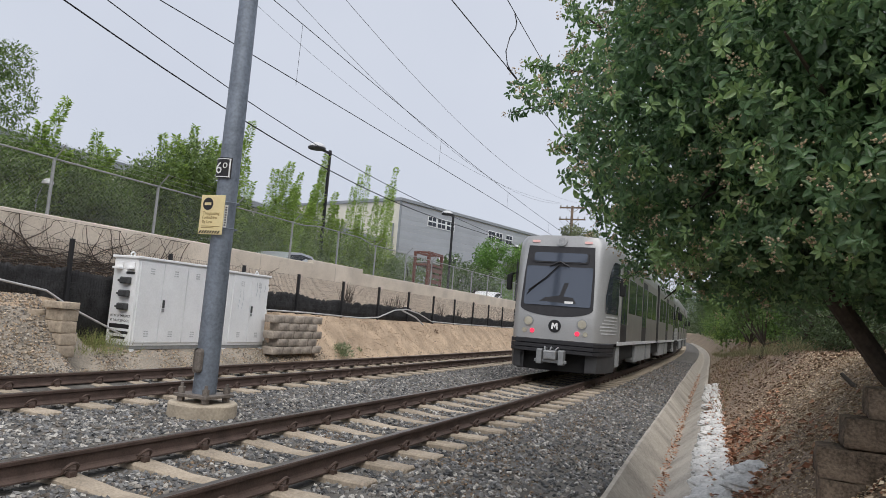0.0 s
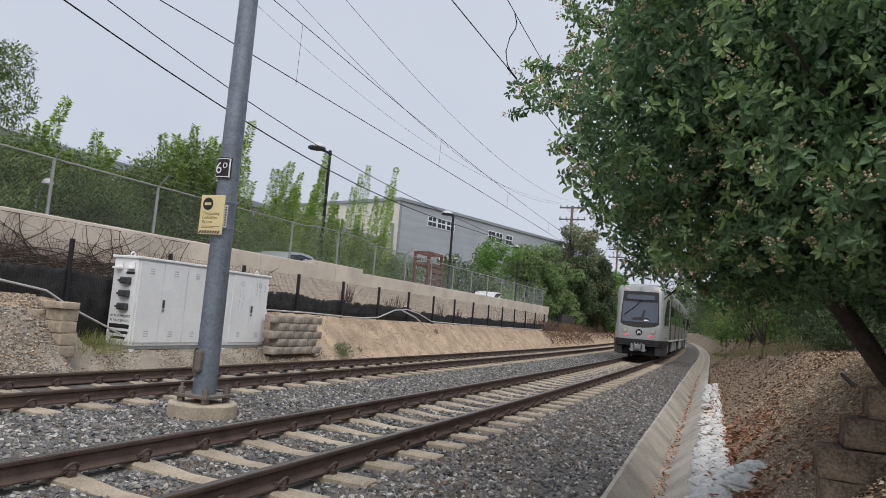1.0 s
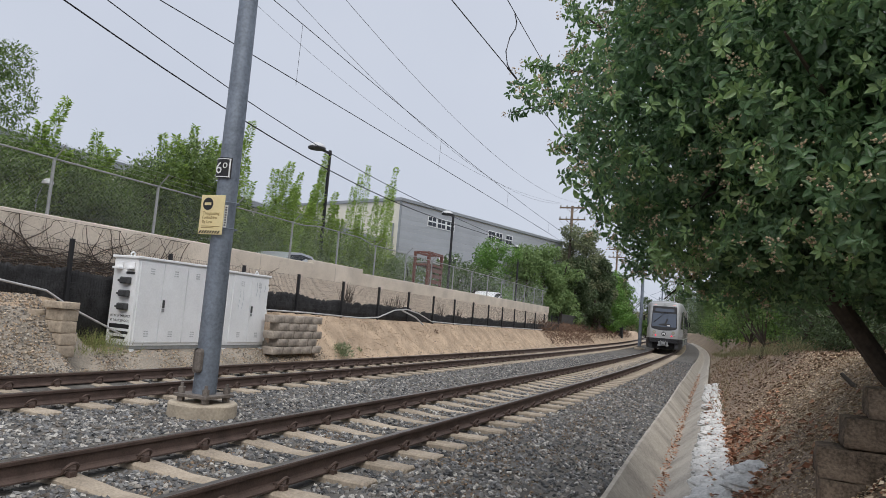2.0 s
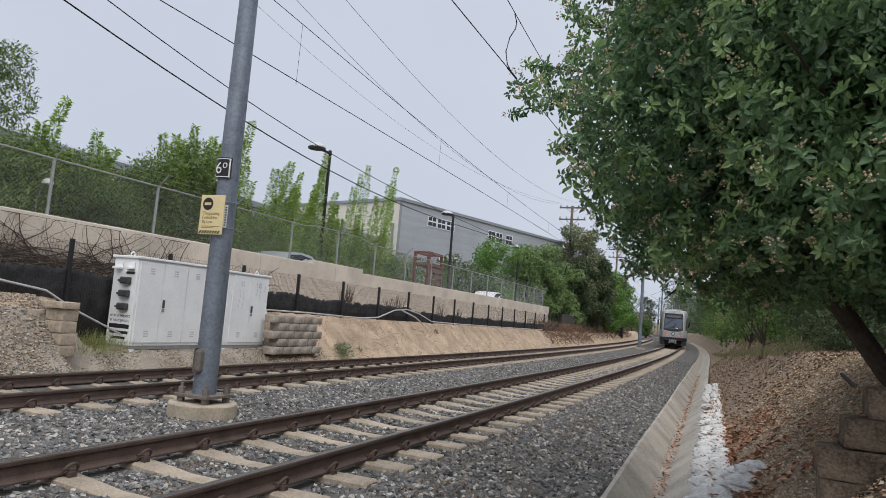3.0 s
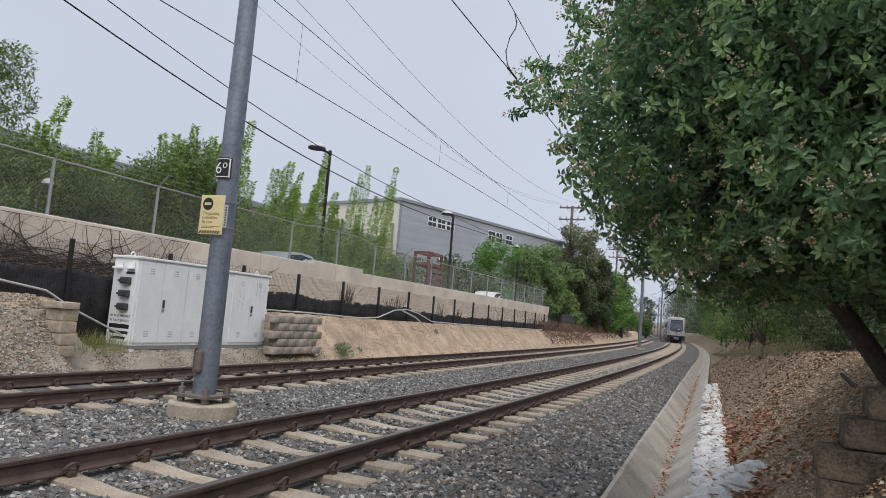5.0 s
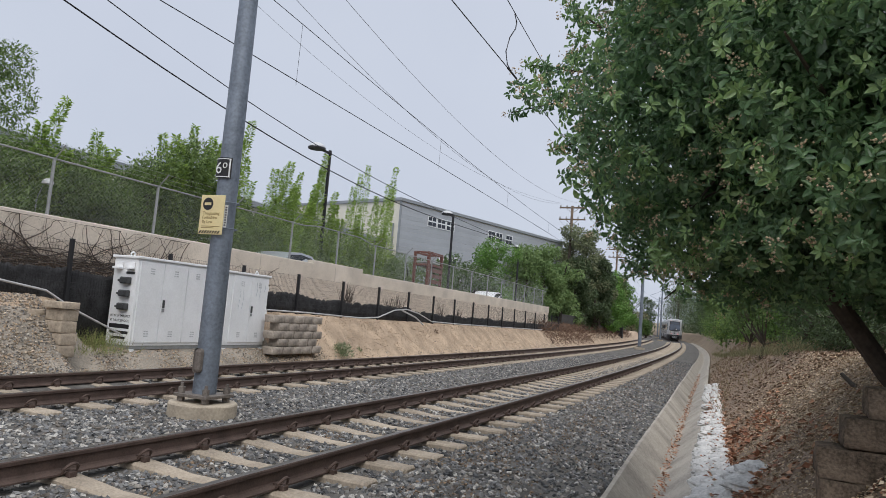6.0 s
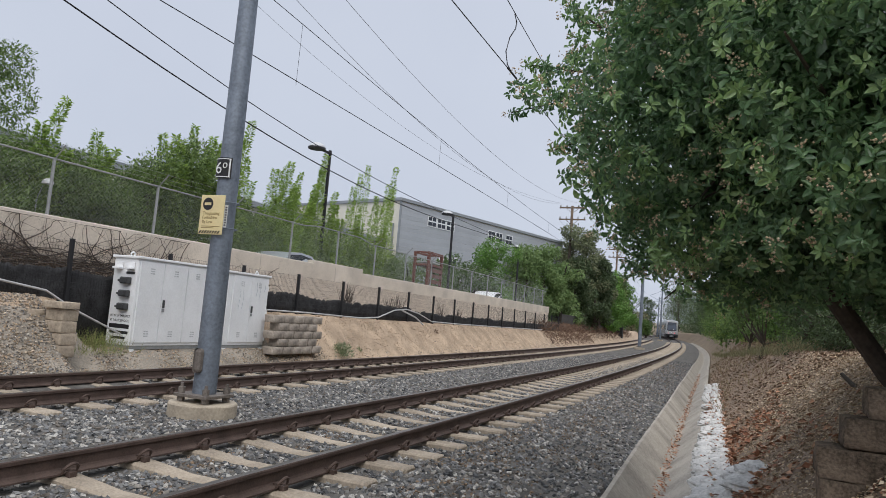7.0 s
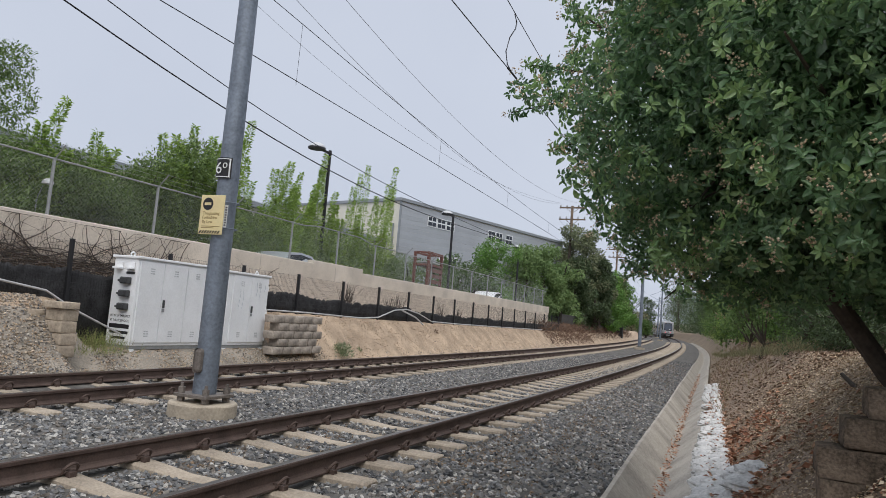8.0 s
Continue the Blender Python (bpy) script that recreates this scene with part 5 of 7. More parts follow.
def bank_sapling(s, off, tall, w, mat, seed):
    x, y, z = place(s, off, float(height(s, off)) - 0.05)
    tree = thing("sapling", "small forked dark-stemmed tree on the dry bank", "tree", pose(x, y, z), "bank saplings")
    rng = random.Random(seed)
    fork = Vector((0.1, 0.0, tall * 0.2))
    part("trunk", limb([(0, 0, -0.15), (0.05, 0, tall * 0.1), fork], 0.055, 0.042), BARK, tree, smooth=True)
    blobs = domed(seed, 18, w, tall * 0.36, tall, w * 0.34)
    for b in blobs[::2]:
        c = Vector(b[0])
        part("limb", limb([fork, fork.lerp(c, 0.5) + Vector((0, 0, -0.08)), c], 0.032, 0.008, 6), BARK, tree)
    crown("crown", blobs, 2800, 0.11, mat, tree, seed, 0.2, 0.3, 0.35, 0.36)


bank_sapling(20.8, 0.62, 2.4, 1.1, GREEN, 611)
bank_sapling(28.0, 0.5, 2.4, 1.0, STAND, 612)
bank_sapling(15.8, 1.7, 2.2, 1.1, DEEP, 613)
# ---- the tree that overhangs the ditch ----
def whorl_arrays(rng, n_leaf, size):
    """A twig tip: leaves set round it, half open, the upper ones smaller."""
    a = rng.uniform(0, math.tau) + np.arange(n_leaf) * 2.4
    tilt = np.linspace(-0.35, 0.9, n_leaf) + rng.normal(size=n_leaf) * 0.3
    D = np.stack([np.cos(a) * np.cos(tilt), np.sin(a) * np.cos(tilt), np.sin(tilt)], 1)
    N = np.stack([-np.cos(a) * np.sin(tilt), -np.sin(a) * np.sin(tilt), np.cos(tilt)], 1) + rng.normal(size=(n_leaf, 3)) * 0.25
    P = np.stack([np.zeros(n_leaf), np.zeros(n_leaf), np.linspace(-0.35, 0.05, n_leaf) * size], 1) + D * size * 0.1
    L = size * (1.0 - 0.35 * np.linspace(0, 1, n_leaf)) * rng.uniform(0.65, 1.2, n_leaf)
    return P, D, N, L


def frame_from(way):
    """Matrices (n, 3, 3) that turn z to the given ways."""
    z = unit(way)
    ref = np.where(np.abs(z[:, :1]) < 0.9, np.array([[1.0, 0, 0]]), np.array([[0, 1.0, 0]]))
    x = unit(np.cross(ref, z))
    return np.stack([x, np.cross(z, x), z], -1)


CROWN_C, CROWN_R = np.array([1.33, 5.9, 3.36]), np.array([2.63, 2.92, 1.92])


def crown_skin(d):
    """Distance of the crown's uneven skin along unit ways d, as an ellipsoid with flattened sides."""
    q = np.abs(d / CROWN_R)
    r = 1 / (q ** 2.7).sum(1) ** (1 / 2.7)
    w = np.array([noise.noise(tuple(v * 2.3)) * 0.12 + noise.noise(tuple(v * 6 + 7)) * 0.17 + noise.noise(tuple(v * 13 + 3)) * 0.08 for v in d])
    return r * (0.97 + w)


def build_near_tree():
    tree = thing("evergreen_tree", "broad glossy evergreen tree in bud, overhanging the ditch", "tree")
    rng = np.random.default_rng(77)
    foot = Vector((1.4, 6.2, 0.65))
    part("trunk", limb([foot + Vector((0.2, 0.1, -0.5)), foot, (0.94, 5.93, 1.19), (0.55, 5.72, 1.73), (0.35, 5.7, 2.4)], 0.09, 0.06, 10), BARK, tree, "leaning dark trunk", True)
    part("trunk", limb([(2.5, 6.8, 0.6), (2.6, 6.6, 1.8), (2.3, 6.4, 3.2), (1.9, 6.2, 4.8)], 0.16, 0.06, 10), BARK, tree, "upright dark trunk", True)
    part("limb", limb([(0.94, 5.93, 1.19), (1.5, 5.4, 2.1), (1.9, 4.9, 3.0), (1.7, 4.4, 3.6)], 0.06, 0.02, 8), BARK, tree)
    lr = random.Random(5)
    for k in range(24):
        a, e = lr.uniform(0, math.tau), lr.uniform(-0.55, 1.1)
        d = np.array([[math.cos(a) * math.cos(e), math.sin(a) * math.cos(e), math.sin(e)]])
        tip = CROWN_C + d[0] * float(crown_skin(d)[0]) * 0.92
        root = Vector((0.35, 5.7, 2.3)) if k % 3 else Vector((2.2, 6.4, 3.4))
        mid = root.lerp(Vector(tip), 0.5) + Vector((lr.uniform(-0.2, 0.2), lr.uniform(-0.2, 0.2), lr.uniform(-0.1, 0.3)))
        part("branch", limb([root, mid, Vector(tip)], 0.035, 0.006, 6), BARK, tree)
    # twig tips near the skin, denser on the open side
    n = 19500
    d = unit(rng.normal(size=(n * 2, 3)))
    keep = (d[:, 1] < 0.3) | (rng.random(len(d)) < 0.3)
    d = d[keep][:n]
    extra = unit(rng.normal(size=(16000, 3)))
    d = np.concatenate([d, extra[(extra[:, 0] < -0.15) & (extra[:, 1] < 0.6) & (extra[:, 1] > -0.85)][:5500]])
    n = len(d)
    depth = rng.random(n) ** 1.3 * 0.5
    P = CROWN_C + d * (crown_skin(d) * (1.03 - depth))[:, None]
    # a few long shoots reach out of the outline over the track side
    shoots = []
    for base, tip, m in (((-1.1, 5.6, 3.3), (-1.95, 5.6, 3.15), 30), ((-1.2, 5.6, 3.45), (-1.86, 5.65, 3.6), 26), ((-1.2, 5.6, 3.85), (-1.5, 5.6, 4.08), 18), ((-1.2, 5.8, 3.0), (-1.62, 5.8, 2.85), 18), ((-0.8, 5.9, 2.3), (-1.2, 5.95, 2.25), 16), ((-0.6, 5.9, 2.0), (-0.95, 6.0, 1.78), 14), ((-0.3, 5.7, 1.9), (-0.62, 5.9, 1.62), 14), ((-1.1, 5.7, 4.2), (-1.55, 5.6, 4.5), 16)):
        t = np.linspace(0, 1, m)[:, None]
        shoots.append(np.array(base) + (np.array(tip) - np.array(base)) * t + rng.normal(size=(m, 3)) * 0.06 * (1.1 - t))
        part("shoot", limb([Vector(base), Vector(tip)], 0.012, 0.004, 5), BARK, tree)
    S = np.concatenate(shoots)
    P = np.concatenate([P, S])
    way = np.concatenate([d, unit(S - CROWN_C)]) * 0.8 + rng.normal(size=P.shape) * 0.45 + np.array([0, -0.1, 0.35])
    outer = np.concatenate([depth < 0.1, np.ones(len(S), bool)])
    ok = (P[:, 2] > 1.68 + 0.12 * np.sin(P[:, 0] * 5 + P[:, 1] * 3)) & (np.linalg.norm(P - np.array([0, 0, RAIL_EYE]), axis=1) > 3.55)
    inside = np.concatenate([depth > 0.16, np.zeros(len(S), bool)])[ok]
    P, way, outer = P[ok], way[ok], outer[ok]
    # the crown draws in towards its top on the open side
    lean = np.array([0.036, 0, 0])
    on_shoot = np.concatenate([np.zeros(n, bool), np.ones(len(S), bool)])[ok]
    P = P + lean * (np.clip(P[:, 2] - 2.5, 0, 3) * np.clip(1.2 - P[:, 0], 0, 1) * ~on_shoot)[:, None]
    M = frame_from(way)
    dist = np.linalg.norm(P - np.array([0, 0, RAIL_EYE]), axis=1)
    front = (P[:, 0] < 1.6) & (P[:, 1] < 4.5) & (P[:, 2] < 3.7)
    single = set(np.argsort(np.where(front, dist, 99))[:290].tolist())
    shapes = []
    for k in range(8):
        p0, d0, n0, l0 = whorl_arrays(rng, 8 if k < 4 else 7, 0.074)
        shapes.append(leaf_soup("leaf_whorl", p0, d0, n0, l0, l0 * 0.48, YOUNG_LIT if k % 4 == 0 else GLOSSY, 0.3, 0.32, True))
    allP, allD, allN, allL, kind, deep = [], [], [], [], [], []
    for i in range(len(P)):
        if i in single:
            part("leaf_whorl", shapes[i % 8], None, tree, m=Matrix.Translation(P[i]) @ Matrix(M[i].tolist()).to_4x4())
            continue
        p0, d0, n0, l0 = whorl_arrays(rng, 7, 0.068 * rng.uniform(0.75, 1.15))
        allP.append(P[i] + p0 @ M[i].T)
        allD.append(d0 @ M[i].T)
        allN.append(n0 @ M[i].T)
        allL.append(l0)
        deep.append(np.full(7, inside[i]))
        # outer tips mostly take the paler leaf, in patches, to brighten the lit skin
        kind.append(np.full(7, rng.random() < ((0.65 if noise.noise(tuple(P[i] * 1.9)) > 0.04 else 0.18) if outer[i] else 0.04)))
    allP, allD, allN, allL, kind, deep = (np.concatenate(v) for v in (allP, allD, allN, allL, kind, deep))
    for young_lit, far_in, mat, nm in ((False, False, GLOSSY, "crown"), (False, True, GLOSSY, "shaded_leaves"), (True, False, YOUNG_LIT, "young_leaves")):
        q = (kind == young_lit) & ((deep == far_in) | young_lit)
        part(nm, leaf_soup(nm, allP[q], allD[q], allN[q], allL[q], allL[q] * 0.48, mat, 0.3, 0.32, not far_in), None, tree)["kind"] = "stuff"
    inner = [(tuple(CROWN_C + np.array(q)), (1.5, 1.5, 1.0)) for q in ((0, 0, 0.1), (-0.9, -0.4, 0.2), (0.9, -0.7, 0.1), (0.6, 0.9, 0.4), (-0.4, 0.6, -0.5), (0.9, 0.2, -0.7))]
    inner += [(tuple(CROWN_C + np.array(q)), (0.95, 1.1, 0.7)) for q in ((-1.45, -0.1, 0.1), (-1.45, 0.2, -0.5), (-1.2, 0.0, 0.7), (-1.0, 0.2, -0.95), (-0.2, -0.4, -1.0), (0.8, -0.6, -1.0))]
    crown("inner_crown", inner, 34000, 0.125, GLOSSY, tree, 78, 0.1, 0.25, 0.6, 0.5)
    # bud clusters at some of the tips
    near = np.flatnonzero(outer & (dist < 7.5) & (P[:, 1] < 6.5))
    buds = rng.choice(near, min(len(near), 1700), replace=False)
    V, F = [], []
    octa = np.array([[1, 0, 0], [-1, 0, 0], [0, 1, 0], [0, -1, 0], [0, 0, 1], [0, 0, -1.0]])
    of = np.array([[0, 2, 4], [2, 1, 4], [1, 3, 4], [3, 0, 4], [2, 0, 5], [1, 2, 5], [3, 1, 5], [0, 3, 5]])
    for j, i in enumerate(buds):
        c = P[i] + M[i][:, 2] * 0.06 + rng.normal(size=(12, 3)) * np.array([0.019, 0.019, 0.014])
        r = rng.uniform(0.004, 0.0085, 12)
        V.append((c[:, None] + octa[None] * r[:, None, None]).reshape(-1, 3))
    V = np.concatenate(V)
    F = (np.arange(len(V) // 6) * 6)[:, None, None] + of[None]
    part("bud_scatter", soup("bud_scatter", V, F.reshape(-1, 3), BUD), None, tree, "pinkish tan flower buds")["kind"] = "stuff"


build_near_tree()


# ---- cabinets ----
def text_mesh(words, size):
    cu = bpy.data.curves.new("words", "FONT")
    cu.body, cu.size, cu.align_x, cu.extrude = words, size, "LEFT", 0.0008
    ob = bpy.data.objects.new("words", cu)
    scene.collection.objects.link(ob)
    me = bpy.data.meshes.new_from_object(ob)
    bpy.data.objects.remove(ob)
    return me


M_INK = material("black_ink", (0.02, 0.02, 0.022), 0.7, bump=0)
M_VENT = material("light_grey_louvre", (0.55, 0.56, 0.57), 0.5, bump=0)
M_METER = material("grey_meter_casting", (0.07, 0.072, 0.075), 0.6, 0.3)


def build_cabinet(s, length, doors, tall, end_fittings):
    cab = thing("signal_cabinet", "white steel railway signal cabinet with hinged doors" if end_fittings else "scribbled white steel signal cabinet with two doors", "cabinet", spot(s, -10.62, 0.22), "signal cabinets")
    body = part("body", box_bm(-0.62, 0, 0, length, 0.07, tall - 0.03, 0.008), M_WHITE, cab)
    part("base_frame", box_bm(-0.6, -0.015, 0.01, length - 0.01, 0.0, 0.068), M_GALVFENCE, cab)
    part("roof", box_bm(-0.66, 0.045, -0.04, length + 0.04, tall - 0.03, tall + 0.02, 0.012), M_WHITE, cab)
    for y in (0.02, length - 0.12):
        part("foot", box_bm(-0.1, 0.02, y, y + 0.1, -0.06, 0.0, 0.005), M_WHITE, cab)
    for y in (0.12, length - 0.12):
        ring = [(-0.3, y + 0.045 * math.cos(a), tall + 0.055 + 0.045 * math.sin(a)) for a in np.linspace(-0.6, math.pi + 0.6, 12)]
        part("lifting_eye", tube_bm(ring, 0.014, 6), M_WHITE, cab)
    for k, (a, b) in enumerate(zip(doors, doors[1:])):
        d = part("door", box_bm(0.001, 0.022, a + 0.006, b - 0.006, 0.13, tall - 0.07, 0.005), M_WHITE, cab)
        mid = (a + b) / 2
        for zc in (tall - 0.25, 0.3):
            for i in range(2):
                for j in range(3):
                    part("vent_slot", box_bm(0.0215, 0.027, mid - 0.055 + i * 0.06, mid - 0.005 + i * 0.06, zc - 0.055 + j * 0.045, zc - 0.03 + j * 0.045, 0.002), M_VENT, d)
        hy = a if k % 2 == 0 else b
        for z in (0.22, tall * 0.5, tall - 0.3):
            part("hinge", tube_bm([(0.028, hy, z - 0.055), (0.028, hy, z + 0.055)], 0.013, 6), M_WHITE, d)
        if k == 1:
            part("handle", box_bm(0.022, 0.06, a + 0.03, a + 0.07, 0.82, 0.98, 0.012), M_METER, d, "black latch handle")
            part("padlock", box_bm(0.03, 0.055, a + 0.02, a + 0.075, 0.74, 0.81, 0.01), M_COUPLER, d)
        elif k % 2:
            part("latch", box_bm(0.022, 0.045, a + 0.02, a + 0.09, 0.9, 0.93, 0.005), M_WHITE, d)
    return cab


cab_a = build_cabinet(9.92, 2.5, (0.05, 0.66, 1.31, 1.9, 2.46), 1.77, True)
cab_b = build_cabinet(12.55, 1.47, (0.16, 0.81, 1.44), 1.73, False)
# scuffs scribbled on the second cabinet's doors
for a, b, c in ((0.40, 1.55, 0.9), (0.52, 1.4, 0.9), (1.0, 1.55, 1.2), (1.12, 1.58, 1.15), (1.3, 1.5, 1.35)):
    part("scuff", tube_bm([(0.0235, a, b), (0.0235, a + 0.03, (b + c) / 2), (0.0235, a - 0.01, c)], 0.006, 4), material("pale_grey_scuff", (0.5, 0.52, 0.56), 0.8, bump=0), cab_b)
for z in (0.72, 0.97, 1.22):
    mt = part("meter_box", box_bm(-0.34, -0.12, -0.1, -0.001, z + 0.02, z + 0.15, 0.02), M_METER, cab_a, "grey cast outlet box")
    part("lid", box_bm(-0.31, -0.15, -0.13, -0.1, z + 0.035, z + 0.135, 0.012), M_METER, mt)
    part("conduit_stub", tube_bm([(-0.34, -0.05, z + 0.08), (-0.42, -0.05, z + 0.08)], 0.02, 8), M_METER, mt)
for x in (-0.46, -0.16):
    hd = box_bm(x - 0.09, x + 0.09, -0.12, -0.001, 1.52, 1.56, 0.008)
    box_bm(x - 0.09, x + 0.09, -0.03, -0.001, 1.56, 1.66, 0.006, hd)
    part("hood", hd, M_WHITE, cab_a, "small white louvre hood")
part("name_plate", box_bm(-0.28, -0.06, -0.006, -0.001, 1.43, 1.48), M_METER, cab_a)
notice = part("notice", box_bm(-0.58, -0.03, -0.004, -0.001, 0.13, 0.68), M_WHITE, cab_a, "white emergency notice with black lettering")
for words, z, size in (("IN CASE OF EMERGENCY", 0.6, 0.06), ("AT THIS CROSSING CALL", 0.51, 0.058)):
    me = text_mesh(words, size)
    me.materials.append(M_INK)
    wide = max(v.co.x for v in me.vertices)
    part("lettering", me, None, notice, m=Matrix.Translation((-0.56, -0.006, z)) @ Matrix.Rotation(math.pi / 2, 4, "X") @ Matrix.Diagonal((0.51 / wide, 1.1, 1, 1)))
for z, h, x0, x1 in ((0.385, 0.08, -0.56, -0.05), (0.28, 0.055, -0.53, -0.06), (0.18, 0.05, -0.46, -0.12)):
    part("bar", box_bm(x0, x1, -0.0065, -0.004, z, z + h), M_INK, notice)

# ---- signs on the near pole ----
M_YELLOW = material("buff_yellow_sign", (0.74, 0.62, 0.34), 0.55, dark=0.92, scale=4, fine=40, bump=0.03)
M_SIGNBLACK = material("sign_black", (0.02, 0.02, 0.022), 0.5, bump=0)
M_SIGNWHITE = material("sign_white", (0.75, 0.75, 0.74), 0.5, bump=0)
M_SIGNINK = material("faded_sign_ink", (0.25, 0.17, 0.06), 0.7, bump=0)


def build_signs():
    sg = thing("warning_sign", "buff yellow no-trespassing sign strapped to the pole", "sign", spot(7.165, -6.50, 2.16))
    part("plate", box_bm(-0.2, 0.2, -0.012, 0.0, 0.0, 0.53, 0.006), M_YELLOW, sg)
    dsk = part("symbol", tube_bm([(-0.075, -0.0125, 0.41), (-0.075, -0.016, 0.41)], 0.085, 24), M_SIGNBLACK, sg, "black disc with a pale bar")
    part("symbol_bar", box_bm(-0.13, -0.02, -0.019, -0.0165, 0.392, 0.428), M_YELLOW, dsk)
    for i, words in enumerate(("Trespassing", "Forbidden", "By Law")):
        me = text_mesh(words, 0.06)
        me.materials.append(M_SIGNINK)
        part("lettering", me, None, sg, m=Matrix.Translation((-0.15, -0.0135, 0.265 - i * 0.057)) @ Matrix.Rotation(math.pi / 2, 4, "X"))
    for z, w in ((0.105, 0.3), (0.085, 0.2)):
        part("bar", box_bm(-0.15, -0.15 + w, -0.0135, -0.012, z, z + 0.008), M_SIGNINK, sg)
    for k in range(8):
        x = -0.19 + k * 0.044
        bm = bmesh.new()
        v = [bm.verts.new(q) for q in ((x, -0.0135, 0.012), (x + 0.026, -0.0135, 0.012), (x + 0.056, -0.0135, 0.052), (x + 0.03, -0.0135, 0.052))]
        bm.faces.new(v)
        bmesh.ops.extrude_face_region(bm, geom=bm.faces[:])
        part("stripe", bm, M_SIGNBLACK, sg)
    for z in (0.1, 0.45):
        part("strap", tube_bm([(0.08 + 0.163 * math.cos(a), 0.178 + 0.163 * math.sin(a), z) for a in np.linspace(0, math.tau, 20)], 0.008, 4), M_GALV, sg)
    mk = thing("marker_sign", "small black marker plate with white figures on the pole", "sign", spot(7.185, -6.45, 2.93))

    def bent(x0, x1, z0, z1, out):
        bm = bmesh.new()
        xs = np.linspace(x0, x1, 7)
        rows = [[bm.verts.new((x, 0.155 - math.sqrt(max(0.0, 0.165 ** 2 - x * x)) - out, z)) for x in xs] for z in (z0, z1)]
        back = [[bm.verts.new((x, 0.155 - math.sqrt(max(0.0, 0.165 ** 2 - x * x)) - out + 0.003, z)) for x in xs] for z in (z0, z1)]
        for a in (rows, back):
            for k in range(6):
                bm.faces.new((a[0][k], a[0][k + 1], a[1][k + 1], a[1][k]))
        return bm
    part("plate", bent(-0.13, 0.13, 0.0, 0.28, 0.004), M_SIGNBLACK, mk)
    part("border", bent(-0.12, 0.12, 0.255, 0.267, 0.006), M_SIGNWHITE, mk)
    part("border", bent(-0.12, 0.12, 0.012, 0.024, 0.006), M_SIGNWHITE, mk)
    part("border", bent(0.105, 0.118, 0.012, 0.267, 0.006), M_SIGNWHITE, mk)
    for words, x, z, size in (("6", -0.08, 0.06, 0.22), ("o", 0.03, 0.13, 0.16)):
        me = text_mesh(words, size)
        me.materials.append(M_SIGNWHITE)
        part("figure", me, None, mk, m=Matrix.Translation((x, -0.022, z)) @ Matrix.Rotation(math.pi / 2, 4, "X"))
    lb = thing("number_label", "narrow white vertical label stuck on the pole", "label", spot(7.235, -6.335, 2.27) @ Matrix.Rotation(radians(45), 4, "Z"))
    part("strip", box_bm(-0.022, 0.022, -0.012, 0.0, 0, 0.3), M_SIGNWHITE, lb)
    for k in range(8):
        part("bar", box_bm(-0.012, 0.012, -0.0145, -0.012, 0.02 + k * 0.034, 0.038 + k * 0.034), M_SIGNBLACK, lb)


build_signs()

# ---- stacked block walls, pipes and plants on the far slope ----
M_TAN = material("pale_tan_split_block", (0.42, 0.35, 0.27), 0.95, dark=0.6, scale=4, fine=22, bump=0.8, vary=0.12)
M_SPLIT = material("split_face_block", (0.345, 0.3, 0.255), 0.95, dark=0.5, scale=4, fine=22, bump=1.0, vary=0.2)
M_PVC = material("pale_grey_conduit", (0.5, 0.5, 0.5), 0.5, 0.1)


def rough_block(lx, ly, lz, seed, mat, chip=1.0):
    """A retaining block with one split, uneven face and chipped edges."""
    bm = box_bm(-lx / 2, lx / 2, -ly / 2, ly / 2, 0, lz, 0.012)
    bmesh.ops.subdivide_edges(bm, edges=[e for e in bm.edges if e.calc_length() > 0.1], cuts=2, use_grid_fill=True)
    for v in bm.verts:
        q = v.co * 7 + Vector((seed * 3.1, 0, 0))
        if v.co.x > lx / 2 - 0.02:
            v.co.x += (0.035 if chip > 1 else 0.012) * math.cos(math.pi * v.co.y / ly) * math.sin(math.pi * v.co.z / lz)
        k = 0.02 * chip if v.co.x > lx / 2 - 0.02 or v.co.y < -ly / 2 + 0.02 else 0.005
        v.co += Vector((noise.noise(q), noise.noise(q + Vector((9, 0, 0))), noise.noise(q + Vector((0, 9, 0))) * 0.4)) * k
    return mesh_of("block", bm, mat, True)


BLOCKS = [rough_block(0.3, 0.4, 0.184, k, M_SPLIT, 1.1) for k in range(4)]
TANS = [rough_block(0.3, 0.40, 0.19, k + 4, M_TAN, 0.6) for k in range(4)]
# brown of soil on the blocks, with the tree's shade darkened into it
M_DIRTYSHADE = material("mud_stained_shaded_block", (0.17, 0.132, 0.1), 0.97, dark=0.25, scale=9, fine=55, bump=1.6, vary=0.2, spec=0.15)
DIRTYSHADE = [rough_block(0.3, 0.4, 0.182, k + 9, M_DIRTYSHADE, 1.0) for k in range(4)]


